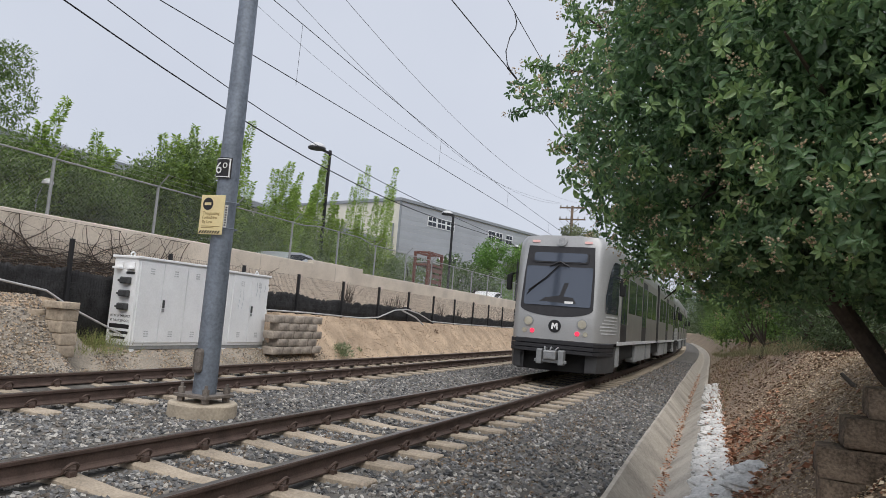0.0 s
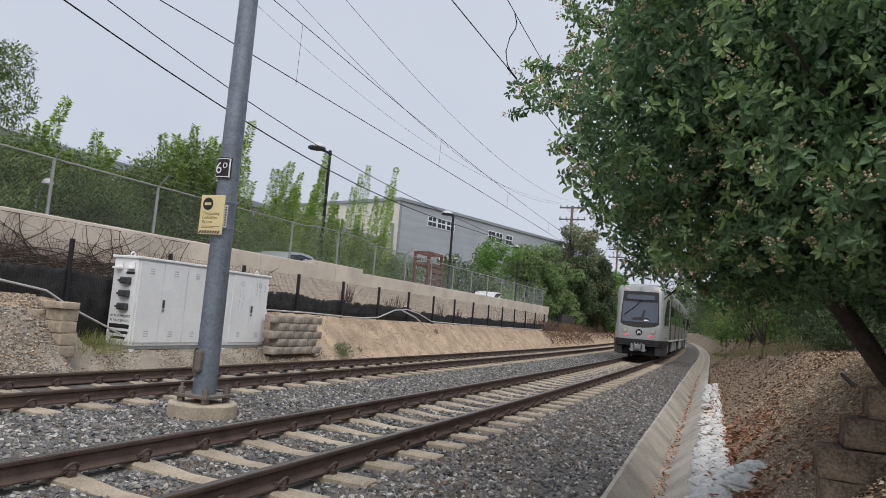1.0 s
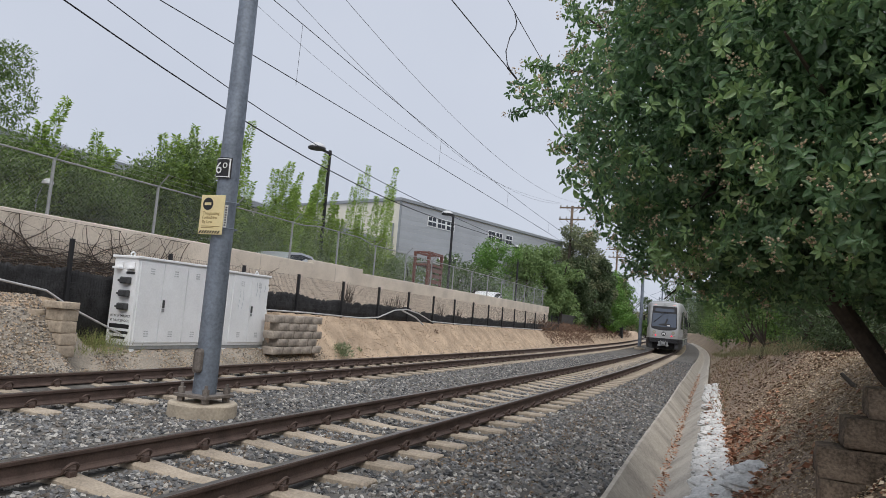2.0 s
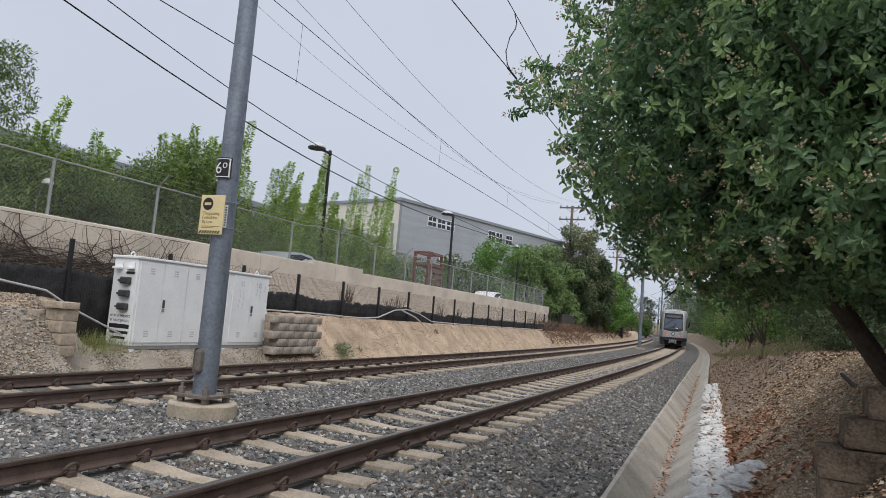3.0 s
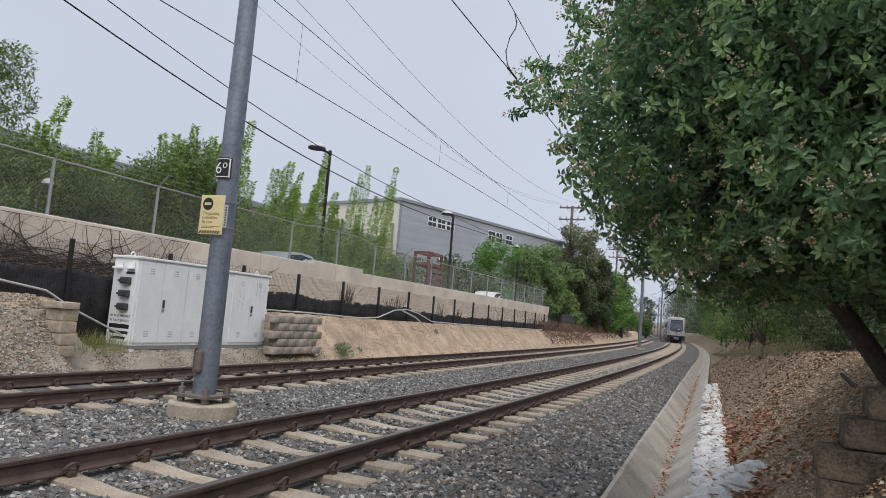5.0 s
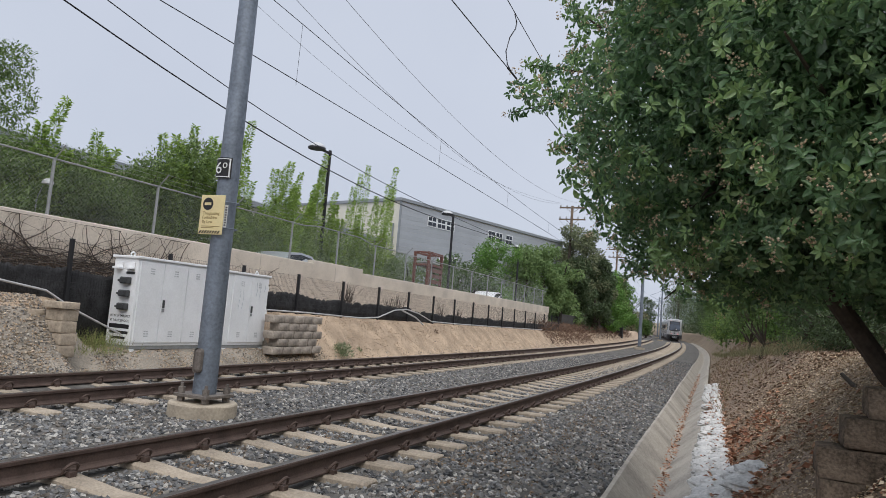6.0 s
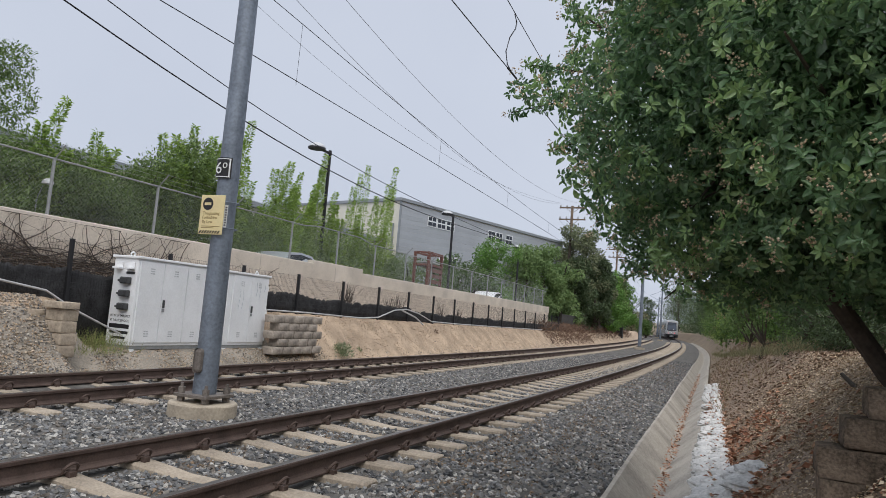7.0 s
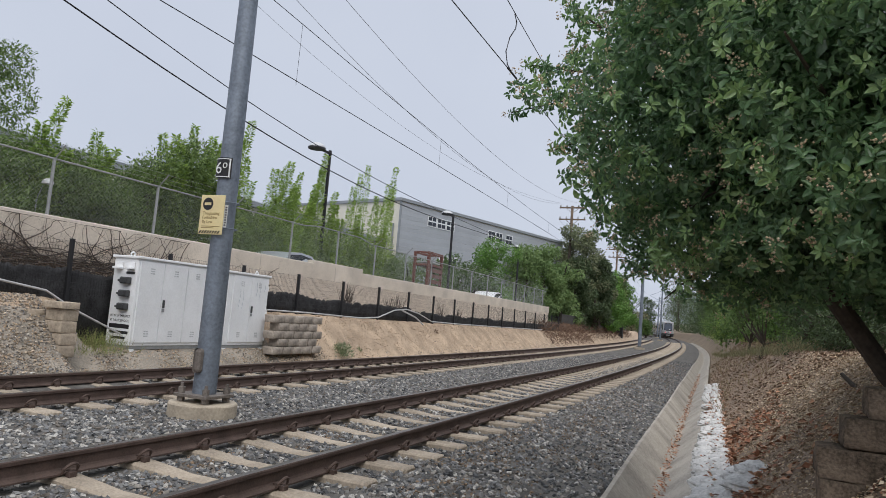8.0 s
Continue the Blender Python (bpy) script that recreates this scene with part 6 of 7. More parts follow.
def build_block_walls():
    rw = thing("block_wall", "low wall of stacked split-face tan blocks beside the cabinets", "wall")
    rng = random.Random(3)
    for row in range(5):
        for i in range(7):
            s = 14.02 + i * 0.43 + (0.21 if row % 2 else 0)
            if s > 15.85:
                continue
            part("block", BLOCKS[(i + row) % 4], None, rw, m=spot(s, -10.30 - row * 0.01 + rng.uniform(-0.006, 0.006), 0.09 + row * 0.19) @ pose(0, 0, 0, 0, 0, rng.uniform(-1.2, 1.2)))
    lw = thing("block_wall", "end of a stacked tan block wall holding back gravel", "wall")
    # a corner pier with a flat cap, and a lower return behind it
    for row in range(4):
        part("block", TANS[row % 4], None, lw, m=spot(8.14 + 0.02 * (row % 2), -10.26 - 0.015 * row, 0.166 + row * 0.196) @ pose(0, 0, 0, 0, 0, 90 + rng.uniform(-3, 3)))
        part("block", TANS[(row + 2) % 4], None, lw, m=spot(7.95, -10.62 - 0.02 * row, 0.13 + row * 0.196) @ pose(0, 0, 0, 0, 0, rng.uniform(-3, 3)))
    part("cap", rough_block(0.34, 0.46, 0.11, 31, M_TAN), None, lw, m=spot(8.12, -10.3, 0.952) @ pose(0, 0, 0, 0, 0, 88))


build_block_walls()


def pipe(pts, r, label):
    solo("conduit", tube_bm([place(*q) for q in pts], r, 8), M_PVC, label, "pipe", group="conduits", smooth=True)


def on_slope(s, off, up=0.03):
    return (s, off, float(height(s, off)) + up)


pipe([(5.0, -11.05, 1.42), (7.2, -11.0, 1.38), (8.3, -10.95, 1.22), (8.9, -10.9, 0.9), (9.9, -10.85, 0.5)], 0.02, "pale conduit running down behind the block wall")
pipe([(4.0, -11.1, 1.55), (7.4, -11.1, 1.5)], 0.02, "thin pale conduit along the fence")
pipe([(14.0, -11.1, 1.13), (16.5, -11.05, 1.12), (19.5, -10.95, 1.06), (20.6, -10.95, 1.12), (22.0, -11.05, 1.4), (23.0, -11.05, 1.47), (24.0, -11.0, 1.35), (25.2, -10.95, 1.08), (28, -10.95, 1.04), (34, -10.98, 1.0), (44, -11.0, 0.95)], 0.022, "pale conduit lying along the foot of the fence")
pipe([(22.6, -11.05, 1.42), (23.5, -10.9, 1.2), (23.9, -10.75, 0.95)], 0.03, "short broken length of dark pale conduit")

SHRUBGREY = island_material("grey_green_weed", [(0.2, 0.25, 0.14), (0.28, 0.33, 0.2), (0.14, 0.19, 0.1)], 0.7, 0.2, 0.2)


def build_weed(s, off, r, n, mat, seed, name, label, leaf=0.07):
    x, y, z = place(*on_slope(s, off, -0.03))
    w = thing(name, label, "weed", pose(x, y, z))
    rng = np.random.default_rng(seed)
    d = unit(rng.normal(size=(n, 3)) + [0, 0, 0.8])
    d[:, 2] = np.abs(d[:, 2])
    P = d * (r * rng.random(n) ** 0.5)[:, None]
    part("leaves", leaf_soup("leaves", P, d + rng.normal(size=(n, 3)) * 0.3, rng.normal(size=(n, 3)), leaf * rng.uniform(0.6, 1.4, n), leaf * 0.3, mat), None, w)
    part("stem", limb([(0, 0, -0.05), (0, 0, r * 0.6)], 0.012, 0.004, 5), BARK, w)


build_weed(17.3, -10.3, 0.36, 800, SHRUBGREY, 9, "weed_bush", "grey-green weed growing on the sandy slope")
build_weed(18.5, -10.4, 0.1, 60, SHRUBGREY, 10, "weed_tuft", "tiny tuft on the sandy slope")
build_weed(25.5, -10.9, 0.12, 60, DRY, 12, "weed_tuft", "dry brown tuft by the fence")


def grass_tuft(s, off, n, seed, label, tall=0.5, wide=0.45, mat=None):
    x, y, z = place(*on_slope(s, off, -0.02))
    rng = np.random.default_rng(seed)
    P = np.stack([rng.normal(size=n) * wide * 0.35, rng.normal(size=n) * wide, np.zeros(n)], 1)
    D = np.stack([rng.normal(size=n) * 0.45, rng.normal(size=n) * 0.45, np.ones(n)], 1)
    solo("grass_tuft", leaf_soup("grass_tuft", P, D, rng.normal(size=(n, 3)), tall * rng.uniform(0.5, 1.1, n), 0.007, mat or SHRUBGREEN, 0.1, 0.35), None, label, "grass", pose(x, y, z), kind="stuff")


SHRUBGREEN = island_material("long_grass", [(0.18, 0.25, 0.07), (0.27, 0.31, 0.11), (0.36, 0.33, 0.16), (0.13, 0.19, 0.05)], 0.6, 0.3, 0.3)
grass_tuft(9.25, -10.75, 420, 3, "long green grass growing against the white cabinet", 0.42, 0.3)
grass_tuft(9.0, -10.35, 200, 4, "sparse green grass by the block wall", 0.3, 0.35)
for i, (s, o) in enumerate(((17.5, 0.9), (20.5, 0.75), (24, 0.6), (15.2, 1.15), (28, 0.4), (33, 0.2), (40, -0.1), (48, -0.3), (57, -0.4))):
    grass_tuft(s, o, 260, 30 + i, "dry yellow grass on the bank", 0.4, 0.5, GREYLEAF)

dome = thing("flood_lamp", "small pale dome lamp on a bracket behind the fence", "lamp", spot(10.6, -14.35, 3.62))
part("shade", tube_bm([(0, 0, -0.06), (0, 0, 0.0), (0, 0, 0.06)], [0.13, 0.12, 0.05], 14), M_LAMPTOP, dome, smooth=True)
part("bracket", tube_bm([(0, 0, 0.05), (-0.1, 0, 0.02), (-0.3, 0, -0.4), (-0.3, 0, -2.1)], 0.02, 6), M_GALVFENCE, dome)

# dead vines burnt onto the wall and bare brush along the slope
M_VINE = material("burnt_vine", (0.085, 0.07, 0.06), 0.9)


def build_vines(s0, s1, n, seed, label):
    rng = random.Random(seed)
    vine = thing("dead_vine", label, "vine")
    bm = bmesh.new()
    for k in range(n):
        s, z = rng.uniform(s0, s1), rng.uniform(1.5, 1.9)
        a, pts = rng.choice((rng.uniform(0.1, 1.3), rng.uniform(2.2, 3.0))), []
        bend = rng.choice((-0.16, -0.1, 0.05)) * (1 if a < 1.5 else -1)
        for i in range(rng.randint(9, 20)):
            pts.append(place(s, WALL + 0.04 + rng.uniform(0, 0.05), z))
            a += bend + rng.uniform(-0.22, 0.22)
            s, z = s + 0.16 * math.cos(a), min(2.72, max(1.2, z + 0.1 * math.sin(a)))
        r = rng.choice((0.004, 0.007, 0.011, 0.017))
        tube_bm(pts, [r * (1 - 0.7 * i / len(pts)) for i in range(len(pts))], 4, bm)
    part("stem_tangle", bm, M_VINE, vine)["kind"] = "stuff"


build_vines(5.5, 13.4, 330, 2, "leafless burnt vine clinging to the wall")
build_vines(13.2, 18.5, 45, 3, "thin leafless vine on the wall")


def build_brush(s, off, tall, n, seed):
    rng = random.Random(seed)
    x, y, z = place(*on_slope(s, off, -0.02))
    br = thing("dead_bush", "leafless dark brush against the mesh fence", "bush", pose(x, y, z), "dead bushes")
    bm = bmesh.new()
    for k in range(n):
        a, lean = rng.uniform(0, math.tau), rng.uniform(0.1, 0.6)
        h = tall * rng.uniform(0.5, 1.0)
        m = Vector((math.cos(a) * lean * 0.3, math.sin(a) * lean * 0.3, h * 0.5))
        tube_bm([(0, 0, 0), m, m * 1.4 + Vector((rng.uniform(-0.15, 0.15), rng.uniform(-0.15, 0.15), h * 0.35))], [0.013, 0.009, 0.004], 4, bm)
    part("stem_tangle", bm, M_VINE, br)["kind"] = "stuff"


for i, (s, h, n) in enumerate(((19.3, 1.05, 60), (22.5, 0.85, 26), (23.2, 0.95, 28), (27.3, 0.8, 20), (29.5, 0.7, 24), (36, 0.6, 16))):
    build_brush(s, -11.5, h, n, 60 + i)


def dry_brush(s0, s1, o0, o1, n, seed, label):
    rng = np.random.default_rng(seed)
    s, o = rng.uniform(s0, s1, n), rng.uniform(o0, o1, n)
    X, Y, Z = place(s, o, height(s, o) + rng.random(n) ** 2 * 0.6)
    solo("dry_brush", leaf_soup("dry_brush", np.stack([X, Y, Z], 1), rng.normal(size=(n, 3)), rng.normal(size=(n, 3)), rng.uniform(0.15, 0.5, n), 0.03, DRY), None, label, "brush", kind="stuff")


dry_brush(44, 62, -12.2, -10.3, 5200, 6, "reddish dead brush heaped beside the far track")
dry_brush(62, 110, -11.8, -10.6, 3000, 7, "dry weeds beside the far track")


def bank_grass():
    rng = np.random.default_rng(41)
    n = 4200
    s = 15 + 60 * rng.random(n) ** 1.3
    o = lip_at(s) + 0.12 + 2.2 * rng.random(n)
    clump = np.array([noise.noise((a * 0.9, b * 1.4, 3.0)) for a, b in zip(s, o)])
    q = clump > 0.14
    s, o = s[q], o[q]
    n = len(s)
    X, Y, Z = place(s, o, height(s, o) - 0.02)
    D = np.stack([rng.normal(size=n) * 0.5 - 0.2, rng.normal(size=n) * 0.5, np.ones(n)], 1)
    solo("dry_grass", leaf_soup("dry_grass", np.stack([X, Y, Z], 1), D, rng.normal(size=(n, 3)), rng.uniform(0.12, 0.42, n), 0.012, STRAW, 0.1, 0.25), None, "straw-coloured dry grass on the cutting bank", "grass", kind="stuff")


STRAW = island_material("straw_grass", [(0.3, 0.23, 0.14), (0.24, 0.2, 0.1), (0.38, 0.3, 0.19), (0.18, 0.18, 0.08)], 0.8, 0.2, 0.2)


def build_slat_fence():
    fc = thing("board_fence", "dark weathered board fence past the wall's end", "fence")
    mat = material("dark_weathered_boards", (0.06, 0.058, 0.056), 0.85, scale=3)
    board = mesh_of("board", box_bm(-0.012, 0.012, 0.0, 0.19, 0, 1.5, 0.004), mat)
    for i in range(235):
        s = 58.2 + i * 0.2
        part("board", board, None, fc, m=spot(s, -12.6, 0.75))


build_slat_fence()
solo("equipment_box", box_bm(-0.7, 0.7, -0.5, 0.5, 0, 1.9, 0.04), M_BLACK, "dark steel equipment box beside the far track", "box", spot(90, -11.2, 0.2))

# ---- the near bank: bags along the ditch, blocks, fallen leaves ----
M_BAG = material("dusty_white_bag", (0.64, 0.625, 0.6), 0.9, dark=0.6, scale=5, fine=30, bump=0.7)


def bag_mesh(seed, lx, ly, lz):
    """A slumped bag with creases."""
    bm = bmesh.new()
    bmesh.ops.create_uvsphere(bm, u_segments=28, v_segments=16, radius=1.0)
    for v in bm.verts:
        c = v.co
        q = Vector((c.x * 2.2 + seed * 5, c.y * 2.2, c.z * 2))
        k = 1 + 0.26 * noise.noise(q) + 0.16 * noise.noise(q * 2.7) - 0.11 * abs(noise.noise(Vector((q.x * 2, q.y * 4.5, q.z)))) + 0.06 * noise.noise(q * 7)
        x = math.copysign(abs(c.x) ** 0.7, c.x)
        y = math.copysign(abs(c.y) ** 0.7, c.y)
        v.co = Vector((x * lx * k, y * ly * k, max(-0.4, c.z) * lz * k))
    return mesh_of("bag", bm, M_BAG, True)


BAGS = [bag_mesh(k, 0.14, 0.23, 0.075) for k in range(5)]


def build_bags():
    rng = random.Random(12)
    s = 6.6
    while s < 25:
        lip = float(ditch_line(s)) + 0.8
        n = 2
        for k in range(n):
            o = lip + 0.05 + k * 0.2 + rng.uniform(-0.04, 0.04)
            ob = new("sandbag", BAGS[rng.randrange(5)])
            ob.matrix_basis = spot(s + rng.uniform(-0.05, 0.05), o, float(height(s, o)) + 0.03) @ pose(0, 0, 0, rng.uniform(-4, 4), rng.uniform(-22, -8), rng.uniform(-25, 25)) @ Matrix.Diagonal((rng.uniform(0.7, 1.1), rng.uniform(0.75, 1.15), 1, 1))
            tagged(ob, "slumped dusty white sandbag edging the ditch", "sandbag", "sandbags along the ditch")
        s += 0.34 if s < 13 else 0.55
    for s, o in ((7.7, 0.2), (7.95, 0.08), (7.4, 0.12)):
        ob = new("sandbag", BAGS[rng.randrange(5)])
        ob.matrix_basis = spot(s, o, float(height(s, o)) + 0.03) @ pose(0, 0, 0, 0, -15, rng.uniform(40, 80))
        tagged(ob, "slumped dusty white sandbag edging the ditch", "sandbag", "sandbags along the ditch")


build_bags()


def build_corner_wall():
    cw = thing("block_wall", "stepped wall of dirty split-face blocks, coloured darker for shade, in the bank", "wall")
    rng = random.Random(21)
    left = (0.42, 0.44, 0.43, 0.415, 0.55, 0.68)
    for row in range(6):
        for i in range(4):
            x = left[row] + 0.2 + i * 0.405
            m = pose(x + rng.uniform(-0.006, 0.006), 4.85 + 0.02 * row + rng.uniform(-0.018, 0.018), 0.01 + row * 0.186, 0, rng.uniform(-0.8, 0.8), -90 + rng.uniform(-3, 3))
            part("block", DIRTYSHADE[(i * 3 + row) % 4], None, cw, m=m)


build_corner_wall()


def scatter(name, label, category, n, s_of, seed, sizes, mat, flat=True, lift=0.012, slim=0.5):
    """Bits lying on the ground: s_of(rng, n) gives way and offset."""
    rng = np.random.default_rng(seed)
    s, o = s_of(rng, n)
    n = len(s)
    X, Y, Z = place(s, o, height(s, o) + lift + rng.random(n) * 0.02)
    D = rng.normal(size=(n, 3)) * np.array([1, 1, 0.35])
    D[:, 2] += 0.35 * np.where(o > 0.4, D[:, 0], 0)
    N = np.stack([-0.6 * np.ones(n), np.zeros(n), np.ones(n)], 1) + rng.normal(size=(n, 3)) * 0.5
    L = rng.uniform(*sizes, n)
    return solo(name, leaf_soup(name, np.stack([X, Y, Z], 1), D, N, L, L * slim, mat, 0.25, 0.1), None, label, category, kind="stuff")


LITTER = island_material("fallen_leaf", [(0.3, 0.14, 0.085), (0.47, 0.23, 0.14), (0.6, 0.36, 0.23), (0.2, 0.095, 0.065), (0.42, 0.27, 0.17)], 0.8, 0.2)
CHIP = island_material("bark_chip", [(0.42, 0.31, 0.21), (0.64, 0.51, 0.36), (0.2, 0.145, 0.1), (0.8, 0.69, 0.53), (0.5, 0.38, 0.26), (0.34, 0.25, 0.17)], 0.9, 0.15)
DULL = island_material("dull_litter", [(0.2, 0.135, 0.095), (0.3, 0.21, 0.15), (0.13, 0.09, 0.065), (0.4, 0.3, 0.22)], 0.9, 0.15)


def lip_at(s):
    return ditch_line(s) + 0.8


def bank_spots(rng, n):
    """Thick on the mound's shoulder, thinning down to bare soil by the bags and into the shade beyond."""
    s = 3 + 12 * rng.random(n * 4) ** 1.1
    e = 0.1 + 2.9 * rng.random(n * 4)
    patch = np.array([noise.noise((a * 0.8, b * 0.9, 5.0)) + 0.5 * noise.noise((a * 3.1, b * 3.1, 2.0)) for a, b in zip(s, e)])
    want = smooth01(0.15, 1.2, e + 0.55 * patch) * (1 - smooth01(11.0, 14.5, s + 1.5 * patch)) + 0.07
    keep = rng.random(n * 4) < want
    s, e = s[keep][:n], e[keep][:n]
    return s, lip_at(s) + e


def low_bank_spots(rng, n):
    s = 3.5 + 9 * rng.random(n * 3)
    e = 0.2 + np.abs(rng.normal(size=n * 3)) * 0.42
    patch = np.array([noise.noise((a * 1.6, b * 2.2, 6.0)) for a, b in zip(s, e)])
    keep = patch > -0.08
    return s[keep][:n], lip_at(s[keep][:n]) + e[keep][:n]


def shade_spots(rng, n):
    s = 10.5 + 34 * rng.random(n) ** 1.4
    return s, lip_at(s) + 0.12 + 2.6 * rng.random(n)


scatter("mulch", "layer of pale dry bark chips on the bank", "mulch", 74000, bank_spots, 5, (0.012, 0.042), CHIP, slim=0.6)
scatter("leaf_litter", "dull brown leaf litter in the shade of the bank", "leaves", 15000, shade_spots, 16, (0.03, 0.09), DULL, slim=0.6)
scatter("fallen_leaves", "reddish-brown fallen leaves at the foot of the bank", "leaves", 2600, low_bank_spots, 6, (0.05, 0.1), LITTER, slim=0.62)


def ditch_leaves():
    rng = np.random.default_rng(8)
    n = 1000
    s = 4 + 34 * rng.random(n) ** 1.4
    t = 0.36 + rng.normal(size=n) * 0.03
    o = ditch_line(s) + t
    X, Y, Z = place(s, o, -0.555 + np.abs(t - 0.35) * 0.9 + 0.012)
    D = rng.normal(size=(n, 3)) * [1, 1, 0.3]
    L = rng.uniform(0.04, 0.08, n)
    solo("ditch_leaves", leaf_soup("ditch_leaves", np.stack([X, Y, Z], 1), D, rng.normal(size=(n, 3)) * 0.3 + [0, 0, 1], L, L * 0.45, LITTER), None, "brown leaves gathered in the ditch bottom", "leaves", kind="stuff")


def bag_fold_spots(rng, n):
    s = 5 + 18 * rng.random(n) ** 1.3
    return s, lip_at(s) + 0.02 + 0.36 * rng.random(n)


scatter("fallen_leaves", "dark brown leaves caught between the sandbags", "leaves", 900, bag_fold_spots, 14, (0.03, 0.08), LITTER, lift=0.075)
solo("dead_branch", limb([Vector((1.08, 7.7, 0.86)), Vector((1.0, 8.0, 0.98)), Vector((0.92, 8.3, 1.08))], 0.03, 0.018, 8), BARK, "short broken dead branch lying on the mulch", "branch")
ditch_leaves()
bank_grass()
for i, (x, y, h, mat) in enumerate(((1.0, 16.5, 1.1, DEEP), (1.5, 15.0, 1.0, DEEP), (1.6, 14.0, 0.9, DEEP), (2.2, 13.0, 0.9, DEEP), (2.6, 11.5, 1.0, DEEP), (2.0, 14.2, 1.3, DEEP), (2.8, 13.4, 1.5, DEEP))):
    z = float(height(y, x)) - 0.03
    build_tree("undergrowth_shrub", "low dark shrub in the shade under the tree", (x, y, z), spread(500 + i, 6, (0.4, 0.4, (0.25, h - 0.15)), 0.32), 1500, 0.07, mat, 500 + i, 0.04, 0.1, "shrub", "undergrowth")


# ---- ballast stones and gravel, as loose geometry ----
def stones(name, label, n, spots, sizes, mat, seed, blocky=False):
    rng = np.random.default_rng(seed)
    s, o = spots(rng, n)
    n = len(s)
    X, Y, Z = place(s, o, 0.0)
    r = rng.uniform(*sizes, n)
    Z = Z + height(s, o) + r * 0.25
    if blocky:
        base = np.array([[x, y, z] for x in (-0.95, 0.95) for y in (-0.72, 0.72) for z in (-0.55, 0.55)])
        of = np.array([[0, 1, 3, 2], [4, 6, 7, 5], [0, 4, 5, 1], [2, 3, 7, 6], [0, 2, 6, 4], [1, 5, 7, 3]])
        V = base[None] * rng.uniform(0.62, 1.12, (n, 8, 1)) + rng.uniform(-0.16, 0.16, (n, 8, 3))
    else:
        base = np.array([[1, 0, 0], [-1, 0, 0], [0, 1, 0], [0, -1, 0], [0, 0, 0.8], [0, 0, -0.8]])
        of = np.array([[0, 2, 4], [2, 1, 4], [1, 3, 4], [3, 0, 4], [2, 0, 5], [1, 2, 5], [3, 1, 5], [0, 3, 5]])
        V = base[None] * (1 + rng.uniform(-0.35, 0.35, (n, 6, 1))) + rng.uniform(-0.25, 0.25, (n, 6, 3))
    a = rng.uniform(0, math.tau, n)
    c, q = np.cos(a)[:, None], np.sin(a)[:, None]
    V = np.stack([V[..., 0] * c - V[..., 1] * q, V[..., 0] * q + V[..., 1] * c, V[..., 2]], -1)
    t = rng.uniform(-0.9, 0.9, n)[:, None]
    V = np.stack([V[..., 0] * np.cos(t) - V[..., 2] * np.sin(t), V[..., 1], V[..., 0] * np.sin(t) + V[..., 2] * np.cos(t)], -1)
    V = V * r[:, None, None] + np.stack([X, Y, Z], -1)[:, None]
    F = (np.arange(n) * len(base))[:, None, None] + of[None]
    return solo(name, soup(name, V.reshape(-1, 3), F.reshape(-1, of.shape[1]), mat), None, label, category="gravel", kind="stuff")


def ballast_spots(rng, n):
    s = 1.5 + 42 * rng.random(n * 2) ** 1.9
    o = rng.uniform(-9.9, -1.15, n * 2)
    keep = np.ones(n * 2, bool)
    for mid, shift in ((NEAR, 0.0), (FAR, 0.33)):
        gap = np.abs((s - TIE0 - shift + 0.381) % 0.762 - 0.381)
        keep &= ~((np.abs(o - mid) < 1.3) & (gap < 0.135)) & ~(np.abs(np.abs(o - mid) - 0.7535) < 0.085)
    return s[keep][:n], o[keep][:n]


def fines_spots(rng, n):
    s = 1.5 + 38 * rng.random(n * 3) ** 1.7
    o = np.where(rng.random(n * 3) < 0.5, -2.95 + np.abs(rng.normal(size=n * 3)) * 0.75, rng.uniform(-5.0, -3.4, n * 3))
    patch = np.array([noise.noise((a * 1.1, b * 1.6, 8.0)) for a, b in zip(s, o)])
    gap = np.abs((s - TIE0 + 0.381) % 0.762 - 0.381)
    keep = (patch > -0.1) & (o < -1.45) & ~((np.abs(o - NEAR) < 1.3) & (gap < 0.14)) & ~(np.abs(np.abs(o - NEAR) - 0.7535) < 0.08)
    return s[keep][:n], o[keep][:n]


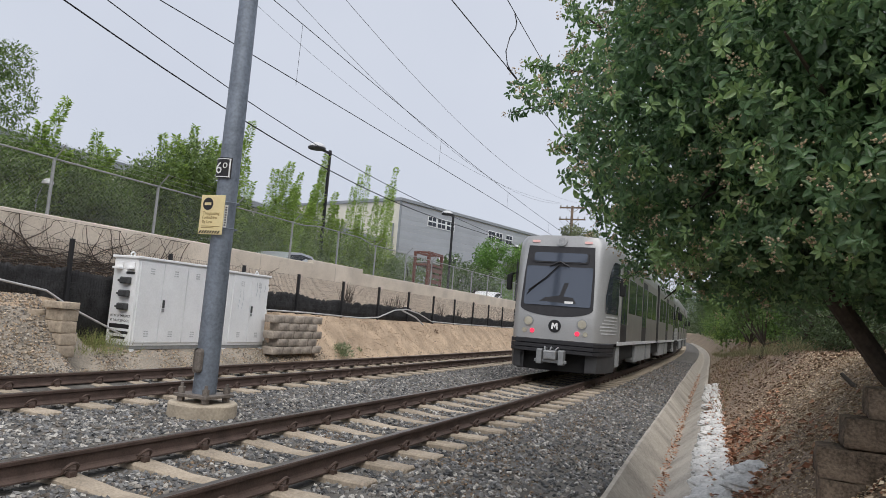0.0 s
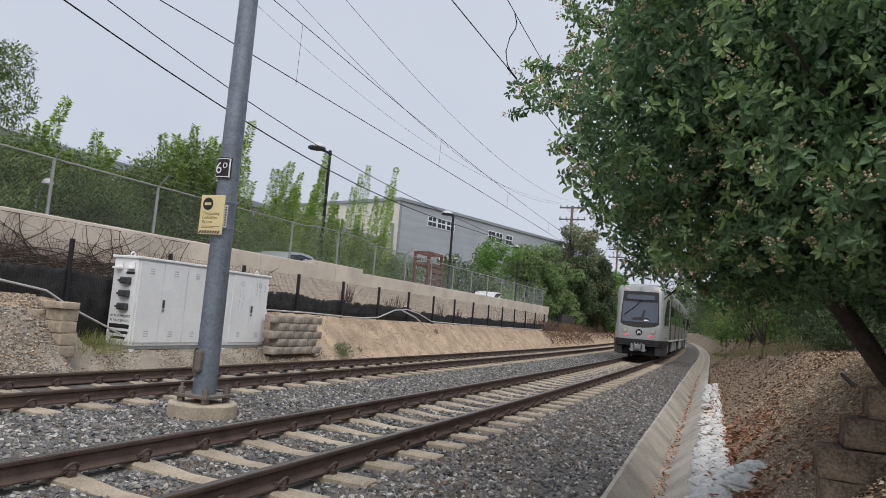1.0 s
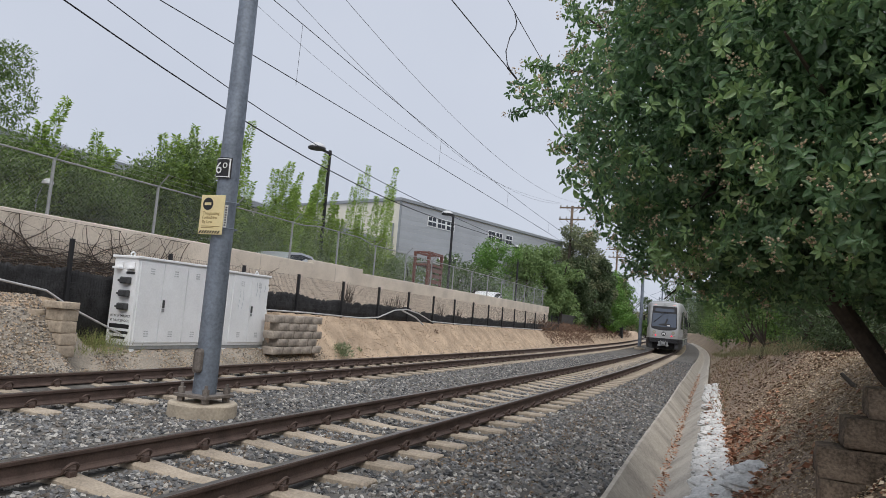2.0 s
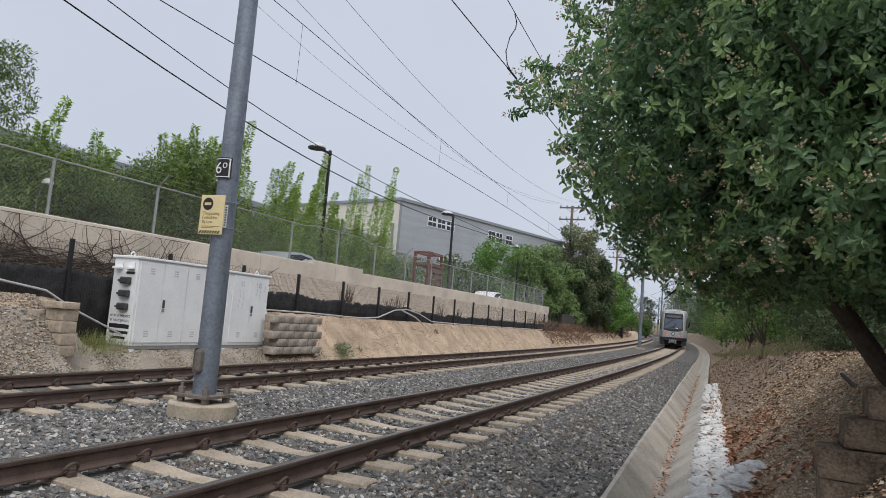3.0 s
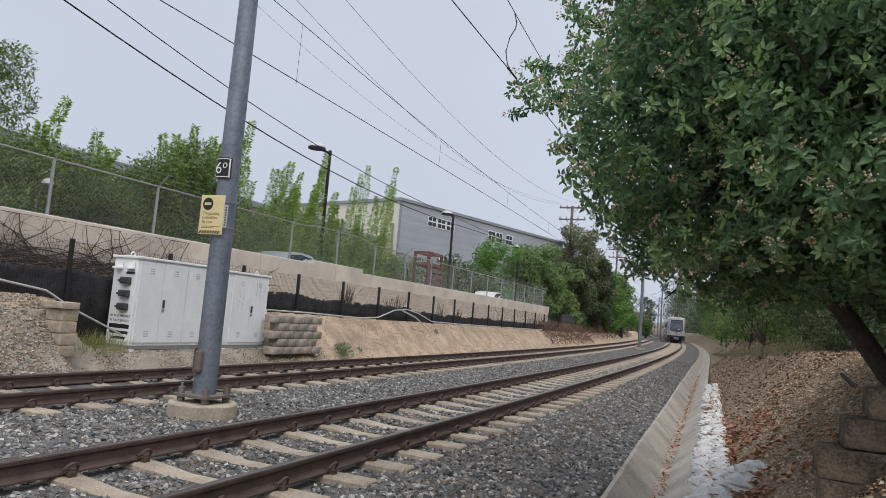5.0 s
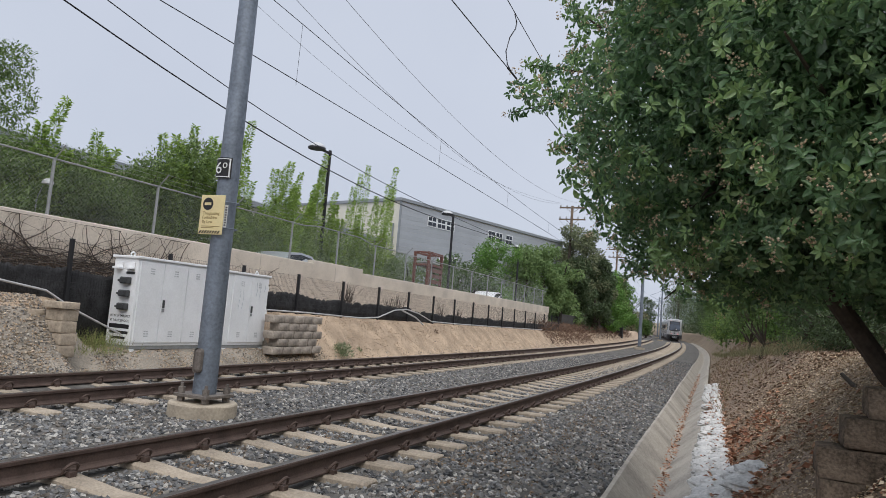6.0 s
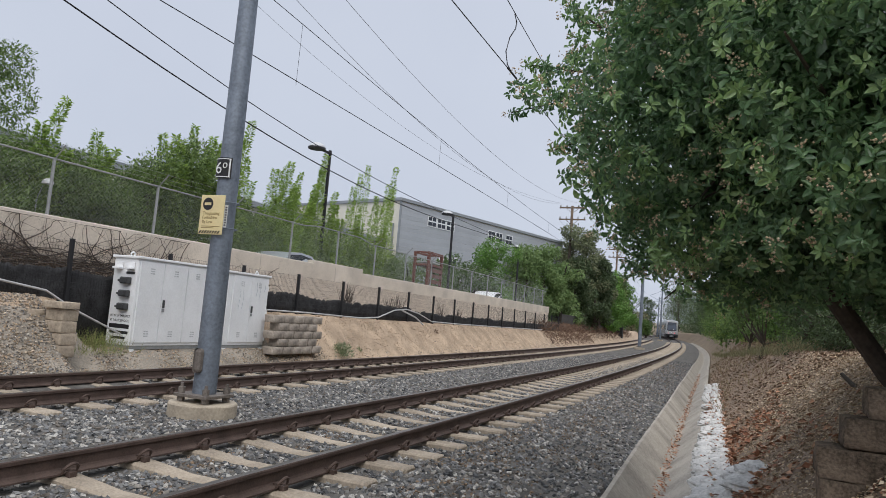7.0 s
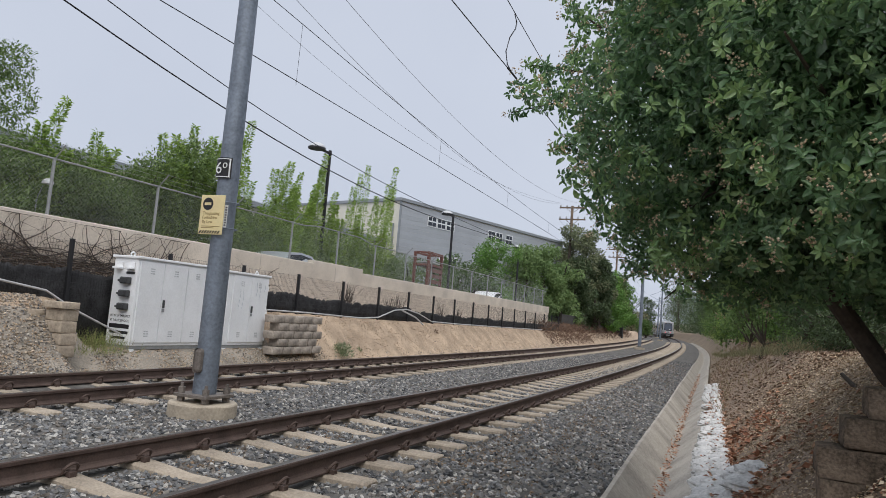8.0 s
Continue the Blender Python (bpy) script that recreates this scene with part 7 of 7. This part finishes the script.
M_FINES = island_material("brown_ballast_fines", [(0.1, 0.075, 0.055), (0.19, 0.14, 0.1), (0.28, 0.2, 0.135), (0.07, 0.055, 0.045), (0.36, 0.29, 0.21)], 0.95)
stones("ballast_fines", "brown dirt and rusty fines among the ballast", 13000, fines_spots, (0.006, 0.02), M_FINES, 11)
stones("ballast", "grey crushed-stone ballast between the rails", 58000, ballast_spots, (0.012, 0.03), M_STONE, 1, True)


def shoulder_spots(rng, n):
    s = 2 + 46 * rng.random(n) ** 1.6
    return s, -9.75 - np.abs(rng.normal(size=n)) * 0.32


def slope_spots(rng, n):
    s = 3 + 40 * rng.random(n) ** 1.4
    return s, rng.uniform(-11.3, -9.8, n)


M_SANDLUMP = island_material("sandy_lump", [(0.42, 0.31, 0.21), (0.5, 0.38, 0.26), (0.36, 0.27, 0.19), (0.58, 0.48, 0.37), (0.28, 0.2, 0.145)], 0.95)
M_MIXED = island_material("mixed_gravel", [(0.16, 0.155, 0.15), (0.36, 0.29, 0.21), (0.25, 0.235, 0.215), (0.44, 0.36, 0.27), (0.10, 0.1, 0.102), (0.5, 0.46, 0.4), (0.33, 0.25, 0.175)], 0.95)
stones("shoulder_gravel", "pale loose gravel at the foot of the slope", 9000, shoulder_spots, (0.01, 0.028), M_MIXED, 2)
stones("slope_stones", "sandy lumps and pebbles on the slope", 12000, slope_spots, (0.006, 0.028), M_SANDLUMP, 3)


def left_spots(rng, n):
    return 3 + 5.4 * rng.random(n), rng.uniform(-11.1, -9.8, n)


stones("slope_gravel", "mixed gravel on the slope beside the block wall", 8500, left_spots, (0.007, 0.026), M_MIXED, 4)
def apron_spots(rng, n):
    return rng.uniform(8.3, 16.5, n), -9.7 - np.abs(rng.normal(size=n)) * 0.42


stones("apron_gravel", "small pale gravel before the signal cabinets", 9000, apron_spots, (0.008, 0.026), M_MIXED, 12)
build_wall_blocks()


def motions():
    times = np.arange(0, 8.01, 0.5)
    walk(rear_car, [(t, car_pose(train_at(t))) for t in times])
    walk(front_car, [(t, car_pose(train_at(t) + CAR + 0.7)) for t in times])


motions()
